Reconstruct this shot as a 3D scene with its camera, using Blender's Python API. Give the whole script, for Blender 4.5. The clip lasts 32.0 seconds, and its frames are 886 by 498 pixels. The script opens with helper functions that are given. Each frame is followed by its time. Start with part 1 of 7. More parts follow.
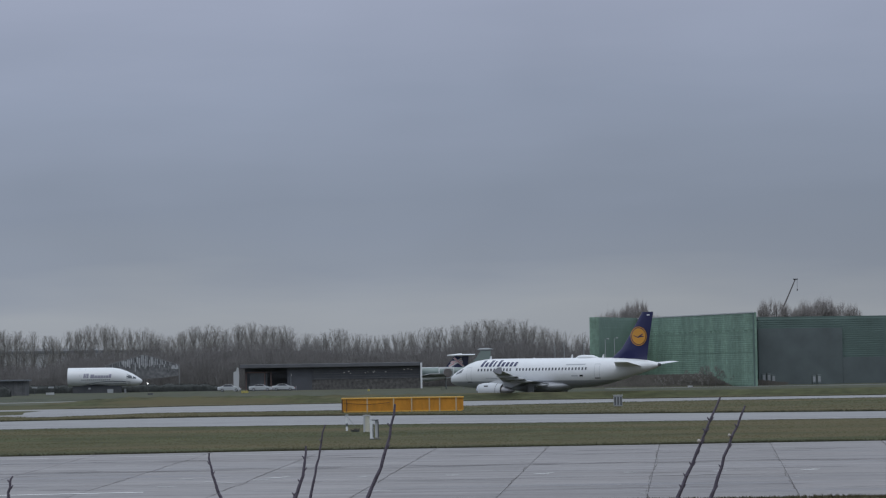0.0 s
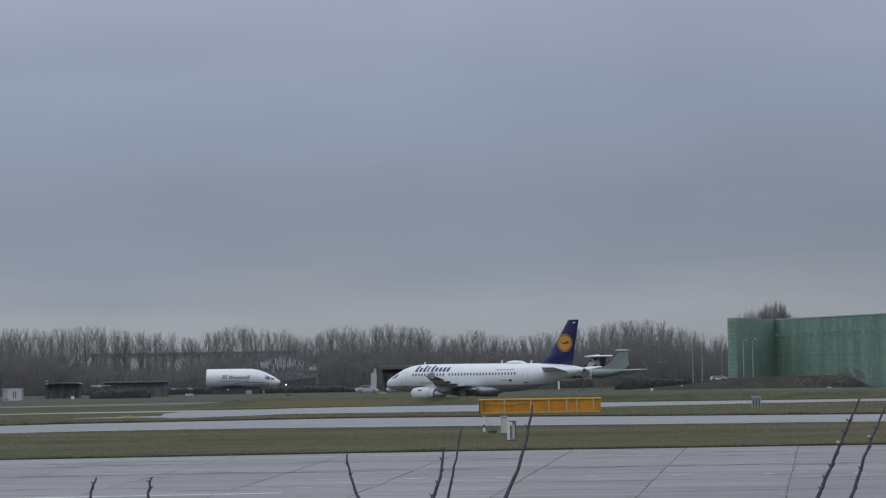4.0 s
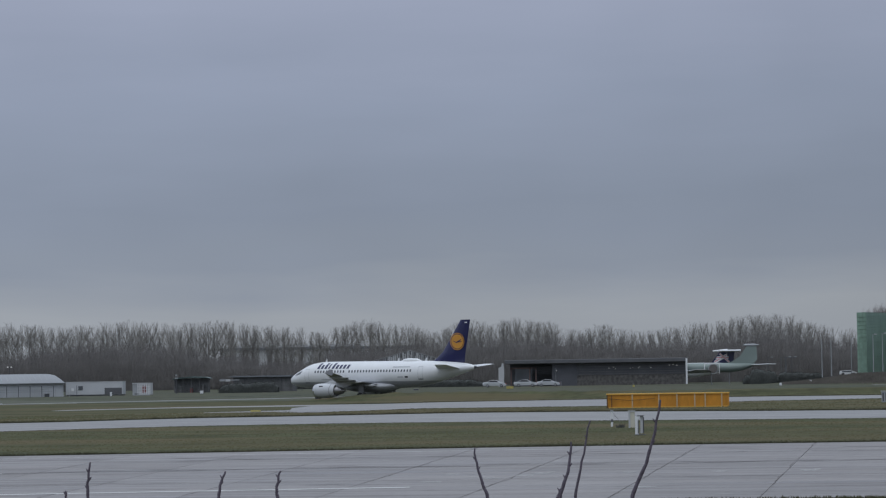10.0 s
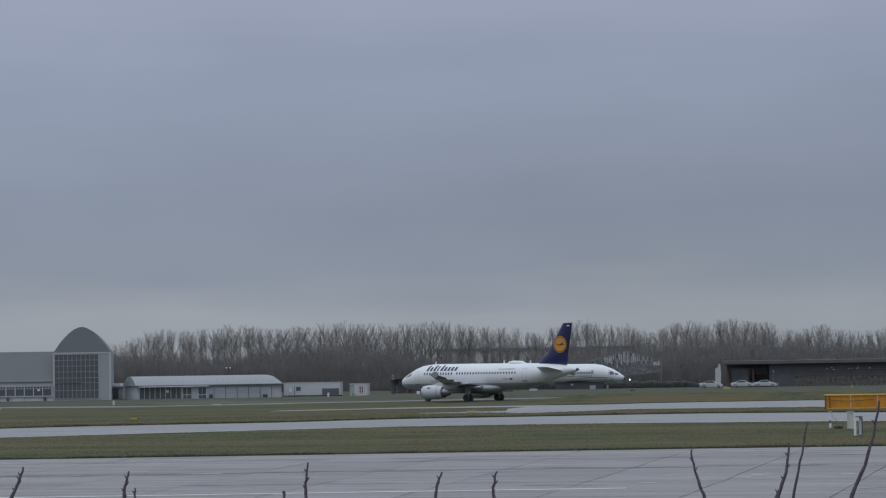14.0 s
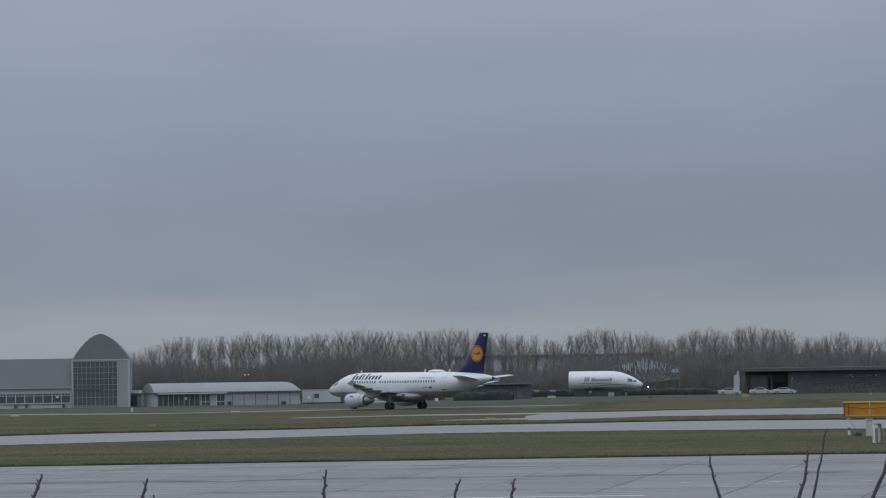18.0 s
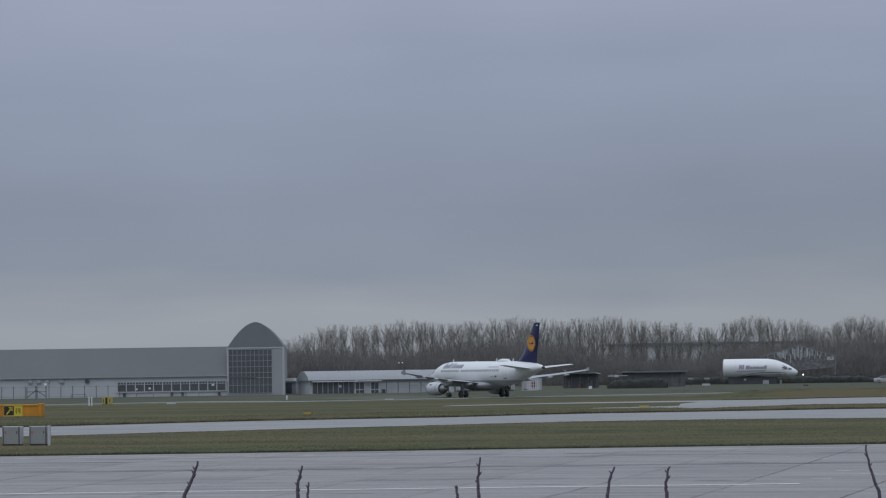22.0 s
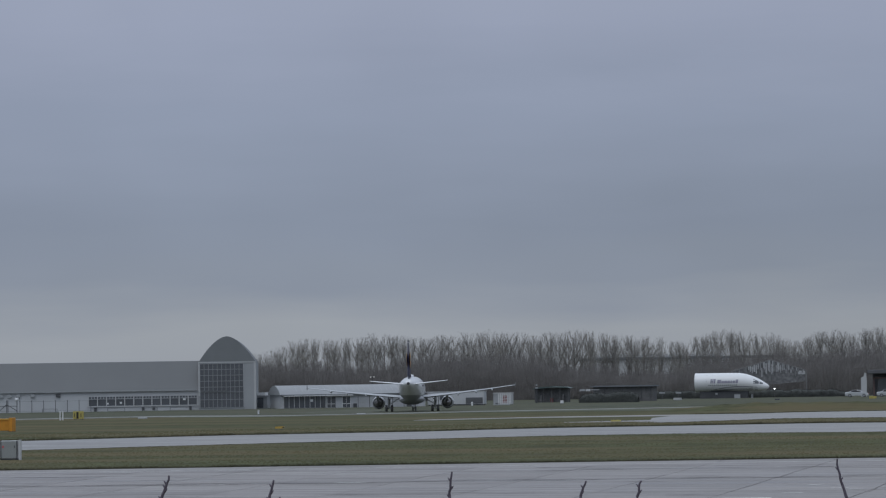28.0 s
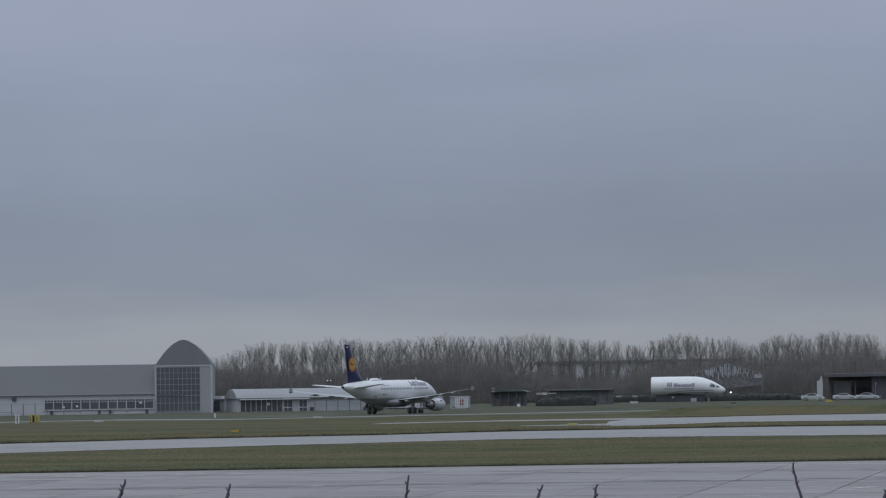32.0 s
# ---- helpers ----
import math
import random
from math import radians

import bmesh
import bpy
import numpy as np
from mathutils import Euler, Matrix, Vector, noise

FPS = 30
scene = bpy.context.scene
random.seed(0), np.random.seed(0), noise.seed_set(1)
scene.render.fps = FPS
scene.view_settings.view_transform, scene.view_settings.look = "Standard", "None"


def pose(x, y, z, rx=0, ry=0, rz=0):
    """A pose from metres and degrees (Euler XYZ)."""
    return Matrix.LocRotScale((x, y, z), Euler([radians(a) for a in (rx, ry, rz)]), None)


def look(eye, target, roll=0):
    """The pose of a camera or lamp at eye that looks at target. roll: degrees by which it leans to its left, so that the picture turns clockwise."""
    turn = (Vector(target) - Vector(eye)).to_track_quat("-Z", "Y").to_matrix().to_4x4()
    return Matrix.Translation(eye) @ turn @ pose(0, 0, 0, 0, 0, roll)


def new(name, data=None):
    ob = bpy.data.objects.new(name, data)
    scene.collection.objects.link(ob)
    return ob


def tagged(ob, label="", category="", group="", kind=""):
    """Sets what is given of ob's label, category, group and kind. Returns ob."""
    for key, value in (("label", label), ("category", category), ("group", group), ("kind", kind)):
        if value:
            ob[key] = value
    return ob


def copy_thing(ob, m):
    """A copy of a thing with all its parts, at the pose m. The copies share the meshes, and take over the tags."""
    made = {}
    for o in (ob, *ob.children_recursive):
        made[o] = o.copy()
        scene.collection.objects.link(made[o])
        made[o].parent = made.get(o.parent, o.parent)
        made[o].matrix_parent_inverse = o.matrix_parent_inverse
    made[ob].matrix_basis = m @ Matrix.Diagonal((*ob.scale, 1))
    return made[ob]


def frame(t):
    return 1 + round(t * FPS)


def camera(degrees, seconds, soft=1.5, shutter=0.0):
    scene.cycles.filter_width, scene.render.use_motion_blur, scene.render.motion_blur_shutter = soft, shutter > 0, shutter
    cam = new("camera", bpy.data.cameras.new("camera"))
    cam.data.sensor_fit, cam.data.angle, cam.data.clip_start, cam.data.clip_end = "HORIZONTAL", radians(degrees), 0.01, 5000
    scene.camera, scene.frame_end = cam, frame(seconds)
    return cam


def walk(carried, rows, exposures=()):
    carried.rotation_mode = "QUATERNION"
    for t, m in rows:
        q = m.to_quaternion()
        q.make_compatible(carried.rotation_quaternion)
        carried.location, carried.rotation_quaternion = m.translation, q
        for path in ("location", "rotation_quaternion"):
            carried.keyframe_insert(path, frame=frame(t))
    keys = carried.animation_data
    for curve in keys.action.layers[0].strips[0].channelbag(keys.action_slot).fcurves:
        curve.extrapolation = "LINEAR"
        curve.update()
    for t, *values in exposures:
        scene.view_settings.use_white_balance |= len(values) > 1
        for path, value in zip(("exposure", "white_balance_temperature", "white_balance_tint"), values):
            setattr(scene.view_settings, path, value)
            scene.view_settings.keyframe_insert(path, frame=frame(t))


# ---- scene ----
from collections import defaultdict

# ---- camera: stands on a grassy bank beside the airfield and pans with the aircraft ----
cam = camera(17.82, 32.0, soft=1.25)
EYE = (0.0, 0.0, 4.0)
# seconds, turn to the right, tilt up, roll (degrees)
VIEW = [
    (0, -0.000, 2.452, -0.88), (0.5, -0.623, 2.496, -0.88), (1, -1.223, 2.524, -0.88), (1.5, -1.829, 2.533, -0.88),
    (2, -2.294, 2.514, -0.88), (2.5, -2.689, 2.556, -0.88), (4.5, -2.780, 2.511, -0.88), (5, -2.682, 2.512, -0.88),
    (5.5, -2.382, 2.504, -0.88), (6, -2.036, 2.499, -0.88), (6.5, -1.933, 2.499, -0.88), (7, -1.968, 2.415, -0.87),
    (7.5, -1.991, 2.415, -0.87), (8, -2.149, 2.365, -0.87), (8.5, -2.441, 2.301, -0.87), (9, -3.323, 2.366, -0.88),
    (9.5, -4.314, 2.449, -0.87), (10, -5.363, 2.446, -0.87), (10.5, -6.580, 2.445, -0.87), (11, -7.746, 2.507, -0.88),
    (11.5, -8.259, 2.467, -0.87), (12, -8.560, 2.514, -0.88), (12.5, -8.909, 2.531, -0.88), (13, -9.196, 2.494, -0.87),
    (13.5, -9.445, 2.552, -0.88), (14, -9.735, 2.526, -0.88), (14.5, -9.932, 2.679, -0.90), (16.5, -10.070, 2.672, -0.89),
    (17, -10.081, 2.653, -0.87), (17.5, -10.070, 2.665, -0.88), (18, -10.106, 2.675, -0.86), (18.5, -10.418, 2.628, -0.86),
    (19, -11.022, 2.516, -0.86), (19.5, -11.570, 2.437, -0.85), (20, -12.609, 2.418, -0.86), (20.5, -13.080, 2.437, -0.87),
    (21, -13.203, 2.457, -0.87), (21.5, -13.233, 2.468, -0.88), (22, -13.220, 2.475, -0.87), (22.5, -13.184, 2.492, -0.87),
    (23, -13.130, 2.538, -0.88), (23.5, -13.113, 2.556, -0.88), (24, -13.098, 2.545, -0.86), (24.5, -13.064, 2.544, -0.86),
    (25, -13.014, 2.556, -0.88), (25.5, -12.935, 2.622, -0.89), (27.5, -12.718, 2.756, -0.89), (28, -12.640, 2.755, -0.89),
    (28.5, -12.414, 2.752, -0.89), (29, -12.292, 2.750, -0.89), (29.5, -12.222, 2.749, -0.89), (30, -12.172, 2.748, -0.89),
    (30.5, -12.137, 2.772, -0.87), (31, -12.101, 2.772, -0.87), (31.5, -12.044, 2.854, -0.88), (32, -11.765, 2.813, -0.88),
]
walk(cam, [(t, pose(*EYE, 90 + tilt, 0, -turn) @ pose(0, 0, 0, 0, 0, roll)) for t, turn, tilt, roll in VIEW], exposures=[(0, -0.03), (6, -0.03), (10, -0.06), (14, -0.1), (18, -0.12), (22, -0.1), (32, -0.13)])

# ---- overcast daylight ----
world = bpy.data.worlds.new("overcast")
scene.world = world
world.use_nodes = True
nt = world.node_tree
nt.nodes.clear()
W = nt.nodes.new
out = W("ShaderNodeOutputWorld")
bg = W("ShaderNodeBackground")
sky = W("ShaderNodeTexSky")
sky.sky_type, sky.sun_disc = "NISHITA", False
sky.sun_elevation, sky.sun_rotation = radians(59), radians(196)
sky_level = W("ShaderNodeVectorMath")
sky_level.operation = "SCALE"
sky_level.inputs["Scale"].default_value = 0.1
coord = W("ShaderNodeTexCoord")
sep = W("ShaderNodeSeparateXYZ")
nt.links.new(coord.outputs["Generated"], sep.inputs[0])
stretch = W("ShaderNodeMapping")
stretch.inputs["Scale"].default_value = (5, 5, 34)
nt.links.new(coord.outputs["Generated"], stretch.inputs["Vector"])
cloud = W("ShaderNodeTexNoise")
cloud.inputs["Scale"].default_value, cloud.inputs["Detail"].default_value, cloud.inputs["Roughness"].default_value = 1.6, 5, 0.5
nt.links.new(stretch.outputs[0], cloud.inputs["Vector"])
wave = W("ShaderNodeMath")
wave.operation = "MULTIPLY_ADD"
wave.inputs[1].default_value, wave.inputs[2].default_value = 0.03, -0.015
nt.links.new(cloud.outputs["Fac"], wave.inputs[0])
height = W("ShaderNodeMath")
height.operation = "ADD"
nt.links.new(sep.outputs["Z"], height.inputs[0])
nt.links.new(wave.outputs[0], height.inputs[1])
level = W("ShaderNodeMapRange")
level.inputs["From Min"].default_value, level.inputs["From Max"].default_value = 0.0, 0.16
nt.links.new(height.outputs[0], level.inputs["Value"])
ramp = W("ShaderNodeValToRGB")
ramp.color_ramp.elements[0].position, ramp.color_ramp.elements[0].color = 0.0, (0.325, 0.356, 0.406, 1)
ramp.color_ramp.elements[1].position, ramp.color_ramp.elements[1].color = 1.0, (0.38, 0.421, 0.544, 1)
for at, colour in ((0.12, (0.335, 0.366, 0.417)), (0.24, (0.25, 0.288, 0.368)), (0.36, (0.24, 0.28, 0.372)), (0.6, (0.291, 0.334, 0.446)), (0.8, (0.356, 0.396, 0.523))):
    ramp.color_ramp.elements.new(at).color = (*colour, 1)
nt.links.new(level.outputs[0], ramp.inputs[0])
# the cloud sheet grows brighter towards the zenith
up = W("ShaderNodeMapRange")
up.inputs["From Min"].default_value, up.inputs["From Max"].default_value = 0.16, 1.0
up.inputs["To Min"].default_value, up.inputs["To Max"].default_value = 1.0, 3.0
nt.links.new(sep.outputs["Z"], up.inputs["Value"])
sheet = W("ShaderNodeVectorMath")
sheet.operation = "SCALE"
# greyer overhead, and a heavier bank of cloud to the east
grey = W("ShaderNodeMapRange")
grey.inputs["From Min"].default_value, grey.inputs["From Max"].default_value = 0.14, 0.45
nt.links.new(sep.outputs["Z"], grey.inputs["Value"])
tone = W("ShaderNodeMix")
tone.data_type = "RGBA"
tone.inputs["B"].default_value = (0.38, 0.43, 0.505, 1)
nt.links.new(grey.outputs[0], tone.inputs["Factor"])
nt.links.new(ramp.outputs[0], tone.inputs["A"])
bank = W("ShaderNodeMapRange")
bank.inputs["From Min"].default_value, bank.inputs["From Max"].default_value = -0.36, 0.16
bank.inputs["To Min"].default_value, bank.inputs["To Max"].default_value = 1.05, 0.85
nt.links.new(sep.outputs["X"], bank.inputs["Value"])
broad = W("ShaderNodeTexNoise")
broad.inputs["Scale"].default_value, broad.inputs["Detail"].default_value = 1.0, 3
wide = W("ShaderNodeMapping")
wide.inputs["Scale"].default_value = (6, 6, 13)
nt.links.new(coord.outputs["Generated"], wide.inputs["Vector"])
nt.links.new(wide.outputs[0], broad.inputs["Vector"])
patchy = W("ShaderNodeMapRange")
patchy.inputs["From Min"].default_value, patchy.inputs["From Max"].default_value = 0.3, 0.7
patchy.inputs["To Min"].default_value, patchy.inputs["To Max"].default_value = 0.93, 1.07
nt.links.new(broad.outputs["Fac"], patchy.inputs["Value"])
both = W("ShaderNodeMath")
both.operation = "MULTIPLY"
# the west is paler near the horizon and heavier above
west = W("ShaderNodeMapRange")
west.inputs["From Min"].default_value, west.inputs["From Max"].default_value = -0.36, -0.08
west.inputs["To Min"].default_value, west.inputs["To Max"].default_value = 1.0, 0.0
nt.links.new(sep.outputs["X"], west.inputs["Value"])
paler = W("ShaderNodeMapRange")
paler.inputs["From Min"].default_value, paler.inputs["From Max"].default_value = 0.025, 0.13
paler.inputs["To Min"].default_value, paler.inputs["To Max"].default_value = -0.04, -0.1
nt.links.new(sep.outputs["Z"], paler.inputs["Value"])
drift = W("ShaderNodeMath")
drift.operation = "MULTIPLY_ADD"
drift.inputs[2].default_value = 1.0
nt.links.new(west.outputs[0], drift.inputs[0])
nt.links.new(paler.outputs[0], drift.inputs[1])
banked = W("ShaderNodeMath")
banked.operation = "MULTIPLY"
nt.links.new(bank.outputs[0], banked.inputs[0])
nt.links.new(drift.outputs[0], banked.inputs[1])
nt.links.new(banked.outputs[0], both.inputs[0])
nt.links.new(patchy.outputs[0], both.inputs[1])
shade = W("ShaderNodeVectorMath")
shade.operation = "SCALE"
nt.links.new(tone.outputs["Result"], shade.inputs[0])
nt.links.new(both.outputs[0], shade.inputs["Scale"])
nt.links.new(shade.outputs[0], sheet.inputs[0])
nt.links.new(up.outputs[0], sheet.inputs["Scale"])
nt.links.new(sky.outputs[0], sky_level.inputs[0])
cover = W("ShaderNodeMix")
cover.data_type = "RGBA"
cover.inputs["Factor"].default_value = 0.93
nt.links.new(sky_level.outputs[0], cover.inputs["A"])
nt.links.new(sheet.outputs[0], cover.inputs["B"])
nt.links.new(cover.outputs["Result"], bg.inputs["Color"])
bg.inputs["Strength"].default_value = 1.0
nt.links.new(bg.outputs[0], out.inputs["Surface"])

sun = new("sun", bpy.data.lights.new("sun", "SUN"))
sun.data.energy, sun.data.angle, sun.data.color = 0.6, radians(30), (1.0, 0.995, 0.98)
sun.matrix_basis = look((0, 0, 60), (10, 34, 0))


# ---- materials ----
def material(name, colour, rough=0.6, metal=0.0, spread=0.12, size=2.0, bump=0.0, fine=30.0, spec=0.5, per_object=0.0, coat=0.0):
    """A surface with broad stains and fine grain at real size."""
    m = bpy.data.materials.new(name)
    m.use_nodes = True
    t = m.node_tree
    b = t.nodes["Principled BSDF"]
    co = t.nodes.new("ShaderNodeTexCoord")
    big = t.nodes.new("ShaderNodeTexNoise")
    big.inputs["Scale"].default_value, big.inputs["Detail"].default_value = 1.0 / size, 4
    small = t.nodes.new("ShaderNodeTexNoise")
    small.inputs["Scale"].default_value, small.inputs["Detail"].default_value = fine, 3
    for n in (big, small):
        t.links.new(co.outputs["Object"], n.inputs["Vector"])
    add = t.nodes.new("ShaderNodeMath")
    add.operation = "ADD"
    t.links.new(big.outputs["Fac"], add.inputs[0])
    t.links.new(small.outputs["Fac"], add.inputs[1])
    last = add
    if per_object:
        info = t.nodes.new("ShaderNodeObjectInfo")
        pick = t.nodes.new("ShaderNodeMath")
        pick.operation = "MULTIPLY_ADD"
        pick.inputs[1].default_value, pick.inputs[2].default_value = per_object, -per_object / 2
        t.links.new(info.outputs["Random"], pick.inputs[0])
        more = t.nodes.new("ShaderNodeMath")
        more.operation = "ADD"
        t.links.new(add.outputs[0], more.inputs[0])
        t.links.new(pick.outputs[0], more.inputs[1])
        last = more
    span = t.nodes.new("ShaderNodeMapRange")
    span.inputs["From Min"].default_value, span.inputs["From Max"].default_value = 0.6, 1.4
    t.links.new(last.outputs[0], span.inputs["Value"])
    mix = t.nodes.new("ShaderNodeMix")
    mix.data_type = "RGBA"
    mix.inputs["A"].default_value = (*[c * (1 - spread) for c in colour], 1)
    mix.inputs["B"].default_value = (*[min(1, c * (1 + spread)) for c in colour], 1)
    t.links.new(span.outputs[0], mix.inputs["Factor"])
    t.links.new(mix.outputs["Result"], b.inputs["Base Color"])
    b.inputs["Roughness"].default_value, b.inputs["Metallic"].default_value = rough, metal
    b.inputs["Specular IOR Level"].default_value, b.inputs["Coat Weight"].default_value = spec, coat
    if bump:
        bp = t.nodes.new("ShaderNodeBump")
        bp.inputs["Strength"].default_value, bp.inputs["Distance"].default_value = bump, 0.02
        t.links.new(last.outputs[0], bp.inputs["Height"])
        t.links.new(bp.outputs[0], b.inputs["Normal"])
    return m


def two_tone(m, low, axis, at, slope=0.0, soft=0.02):
    """Paint below a line across the thing: axis height `at`, rising with the square of x by `slope`."""
    t = m.node_tree
    b = t.nodes["Principled BSDF"]
    old = b.inputs["Base Color"].links[0].from_socket
    co = t.nodes.new("ShaderNodeTexCoord")
    sp = t.nodes.new("ShaderNodeSeparateXYZ")
    t.links.new(co.outputs["Object"], sp.inputs[0])
    sq = t.nodes.new("ShaderNodeMath")
    sq.operation = "MULTIPLY"
    t.links.new(sp.outputs["X"], sq.inputs[0])
    t.links.new(sp.outputs["X"], sq.inputs[1])
    lift = t.nodes.new("ShaderNodeMath")
    lift.operation = "MULTIPLY_ADD"
    lift.inputs[1].default_value = slope
    t.links.new(sq.outputs[0], lift.inputs[0])
    t.links.new(sp.outputs[axis], lift.inputs[2])
    step = t.nodes.new("ShaderNodeMapRange")
    step.inputs["From Min"].default_value, step.inputs["From Max"].default_value = at - soft, at + soft
    t.links.new(lift.outputs[0], step.inputs["Value"])
    mix = t.nodes.new("ShaderNodeMix")
    mix.data_type = "RGBA"
    mix.inputs["A"].default_value = (*low, 1)
    t.links.new(step.outputs[0], mix.inputs["Factor"])
    t.links.new(old, mix.inputs["B"])
    t.links.new(mix.outputs["Result"], b.inputs["Base Color"])
    return m


def stained(m, scale=(0.9, 0.9, 0.1), low=0.72, high=1.16):
    """Rain streaks and algae that run down an upright surface."""
    t = m.node_tree
    b = t.nodes["Principled BSDF"]
    old = b.inputs["Base Color"].links[0].from_socket
    geo = t.nodes.new("ShaderNodeNewGeometry")
    mp = t.nodes.new("ShaderNodeMapping")
    mp.inputs["Scale"].default_value = scale
    n = t.nodes.new("ShaderNodeTexNoise")
    n.inputs["Scale"].default_value, n.inputs["Detail"].default_value, n.inputs["Roughness"].default_value = 1.0, 6, 0.6
    t.links.new(geo.outputs["Position"], mp.inputs[0])
    t.links.new(mp.outputs[0], n.inputs["Vector"])
    r = t.nodes.new("ShaderNodeMapRange")
    r.inputs["From Min"].default_value, r.inputs["From Max"].default_value = 0.32, 0.68
    r.inputs["To Min"].default_value, r.inputs["To Max"].default_value = low, high
    t.links.new(n.outputs["Fac"], r.inputs["Value"])
    sc = t.nodes.new("ShaderNodeVectorMath")
    sc.operation = "SCALE"
    t.links.new(old, sc.inputs[0])
    t.links.new(r.outputs[0], sc.inputs["Scale"])
    t.links.new(sc.outputs[0], b.inputs["Base Color"])
    return m


def glow(name, colour, strength):
    m = bpy.data.materials.new(name)
    m.use_nodes = True
    b = m.node_tree.nodes["Principled BSDF"]
    b.inputs["Base Color"].default_value = (*colour, 1)
    b.inputs["Emission Color"].default_value, b.inputs["Emission Strength"].default_value = (*colour, 1), strength
    return m


def grass_material(name, green, straw):
    m = material(name, green, 0.95, spread=0.55, size=5.0, fine=0.7, bump=0.4, spec=0.1)
    t = m.node_tree
    b = t.nodes["Principled BSDF"]
    old = b.inputs["Base Color"].links[0].from_socket
    co = t.nodes.new("ShaderNodeTexCoord")
    mp = t.nodes.new("ShaderNodeMapping")
    mp.inputs["Scale"].default_value = (0.012, 0.05, 1)
    n = t.nodes.new("ShaderNodeTexNoise")
    n.inputs["Scale"].default_value, n.inputs["Detail"].default_value = 1.6, 7
    t.links.new(co.outputs["Object"], mp.inputs[0])
    t.links.new(mp.outputs[0], n.inputs["Vector"])
    r = t.nodes.new("ShaderNodeMapRange")
    r.inputs["From Min"].default_value, r.inputs["From Max"].default_value = 0.43, 0.62
    t.links.new(n.outputs["Fac"], r.inputs["Value"])
    mix = t.nodes.new("ShaderNodeMix")
    mix.data_type = "RGBA"
    mix.inputs["B"].default_value = (*straw, 1)
    t.links.new(r.outputs[0], mix.inputs["Factor"])
    t.links.new(old, mix.inputs["A"])
    t.links.new(mix.outputs["Result"], b.inputs["Base Color"])
    return m


def streaked(m, along=0.03, across=0.7, dark=0.9):
    """Long tyre and drainage streaks along the strip, plus wet reflections in the colour."""
    t = m.node_tree
    b = t.nodes["Principled BSDF"]
    old = b.inputs["Base Color"].links[0].from_socket
    geo = t.nodes.new("ShaderNodeNewGeometry")
    mp = t.nodes.new("ShaderNodeMapping")
    mp.inputs["Scale"].default_value = (along, across, 1)
    mp.inputs["Rotation"].default_value = (0, 0, -0.08)
    n = t.nodes.new("ShaderNodeTexNoise")
    n.inputs["Scale"].default_value, n.inputs["Detail"].default_value, n.inputs["Roughness"].default_value = 1.0, 6, 0.65
    t.links.new(geo.outputs["Position"], mp.inputs[0])
    t.links.new(mp.outputs[0], n.inputs["Vector"])
    r = t.nodes.new("ShaderNodeMapRange")
    r.inputs["From Min"].default_value, r.inputs["From Max"].default_value = 0.38, 0.6
    r.inputs["To Min"].default_value, r.inputs["To Max"].default_value = 0.72, 1.0
    t.links.new(n.outputs["Fac"], r.inputs["Value"])
    mp2 = t.nodes.new("ShaderNodeMapping")
    mp2.inputs["Scale"].default_value = (0.03, 0.16, 1)
    mp2.inputs["Rotation"].default_value = (0, 0, -0.08)
    n2 = t.nodes.new("ShaderNodeTexNoise")
    n2.inputs["Scale"].default_value, n2.inputs["Detail"].default_value = 1.0, 4
    t.links.new(geo.outputs["Position"], mp2.inputs[0])
    t.links.new(mp2.outputs[0], n2.inputs["Vector"])
    r2 = t.nodes.new("ShaderNodeMapRange")
    r2.inputs["From Min"].default_value, r2.inputs["From Max"].default_value = 0.4, 0.58
    r2.inputs["To Min"].default_value, r2.inputs["To Max"].default_value = 0.8, 1.0
    t.links.new(n2.outputs["Fac"], r2.inputs["Value"])
    mp3 = t.nodes.new("ShaderNodeMapping")
    mp3.inputs["Scale"].default_value = (0.055, 0.95, 1)
    mp3.inputs["Rotation"].default_value = (0, 0, -0.08)
    n3 = t.nodes.new("ShaderNodeTexNoise")
    n3.inputs["Scale"].default_value, n3.inputs["Detail"].default_value = 1.0, 3
    t.links.new(geo.outputs["Position"], mp3.inputs[0])
    t.links.new(mp3.outputs[0], n3.inputs["Vector"])
    r3 = t.nodes.new("ShaderNodeMapRange")
    r3.inputs["From Min"].default_value, r3.inputs["From Max"].default_value = 0.34, 0.58
    r3.inputs["To Min"].default_value, r3.inputs["To Max"].default_value = 0.5, 1.0
    t.links.new(n3.outputs["Fac"], r3.inputs["Value"])
    first_two = t.nodes.new("ShaderNodeMath")
    first_two.operation = "MULTIPLY"
    t.links.new(r.outputs[0], first_two.inputs[0])
    t.links.new(r2.outputs[0], first_two.inputs[1])
    both = t.nodes.new("ShaderNodeMath")
    both.operation = "MULTIPLY"
    t.links.new(first_two.outputs[0], both.inputs[0])
    t.links.new(r3.outputs[0], both.inputs[1])
    # pale end of the tint holds the wet sky reflections
    tint = t.nodes.new("ShaderNodeMix")
    tint.data_type = "RGBA"
    tint.inputs["A"].default_value, tint.inputs["B"].default_value = (0.52 * dark, 0.49 * dark, 0.5 * dark, 1), (1.12, 1.13, 1.15, 1)
    t.links.new(both.outputs[0], tint.inputs["Factor"])
    sc = t.nodes.new("ShaderNodeVectorMath")
    sc.operation = "MULTIPLY"
    t.links.new(old, sc.inputs[0])
    t.links.new(tint.outputs["Result"], sc.inputs[1])
    t.links.new(sc.outputs[0], b.inputs["Base Color"])
    rr = t.nodes.new("ShaderNodeMapRange")
    rr.inputs["From Min"].default_value, rr.inputs["From Max"].default_value = 0.3, 0.7
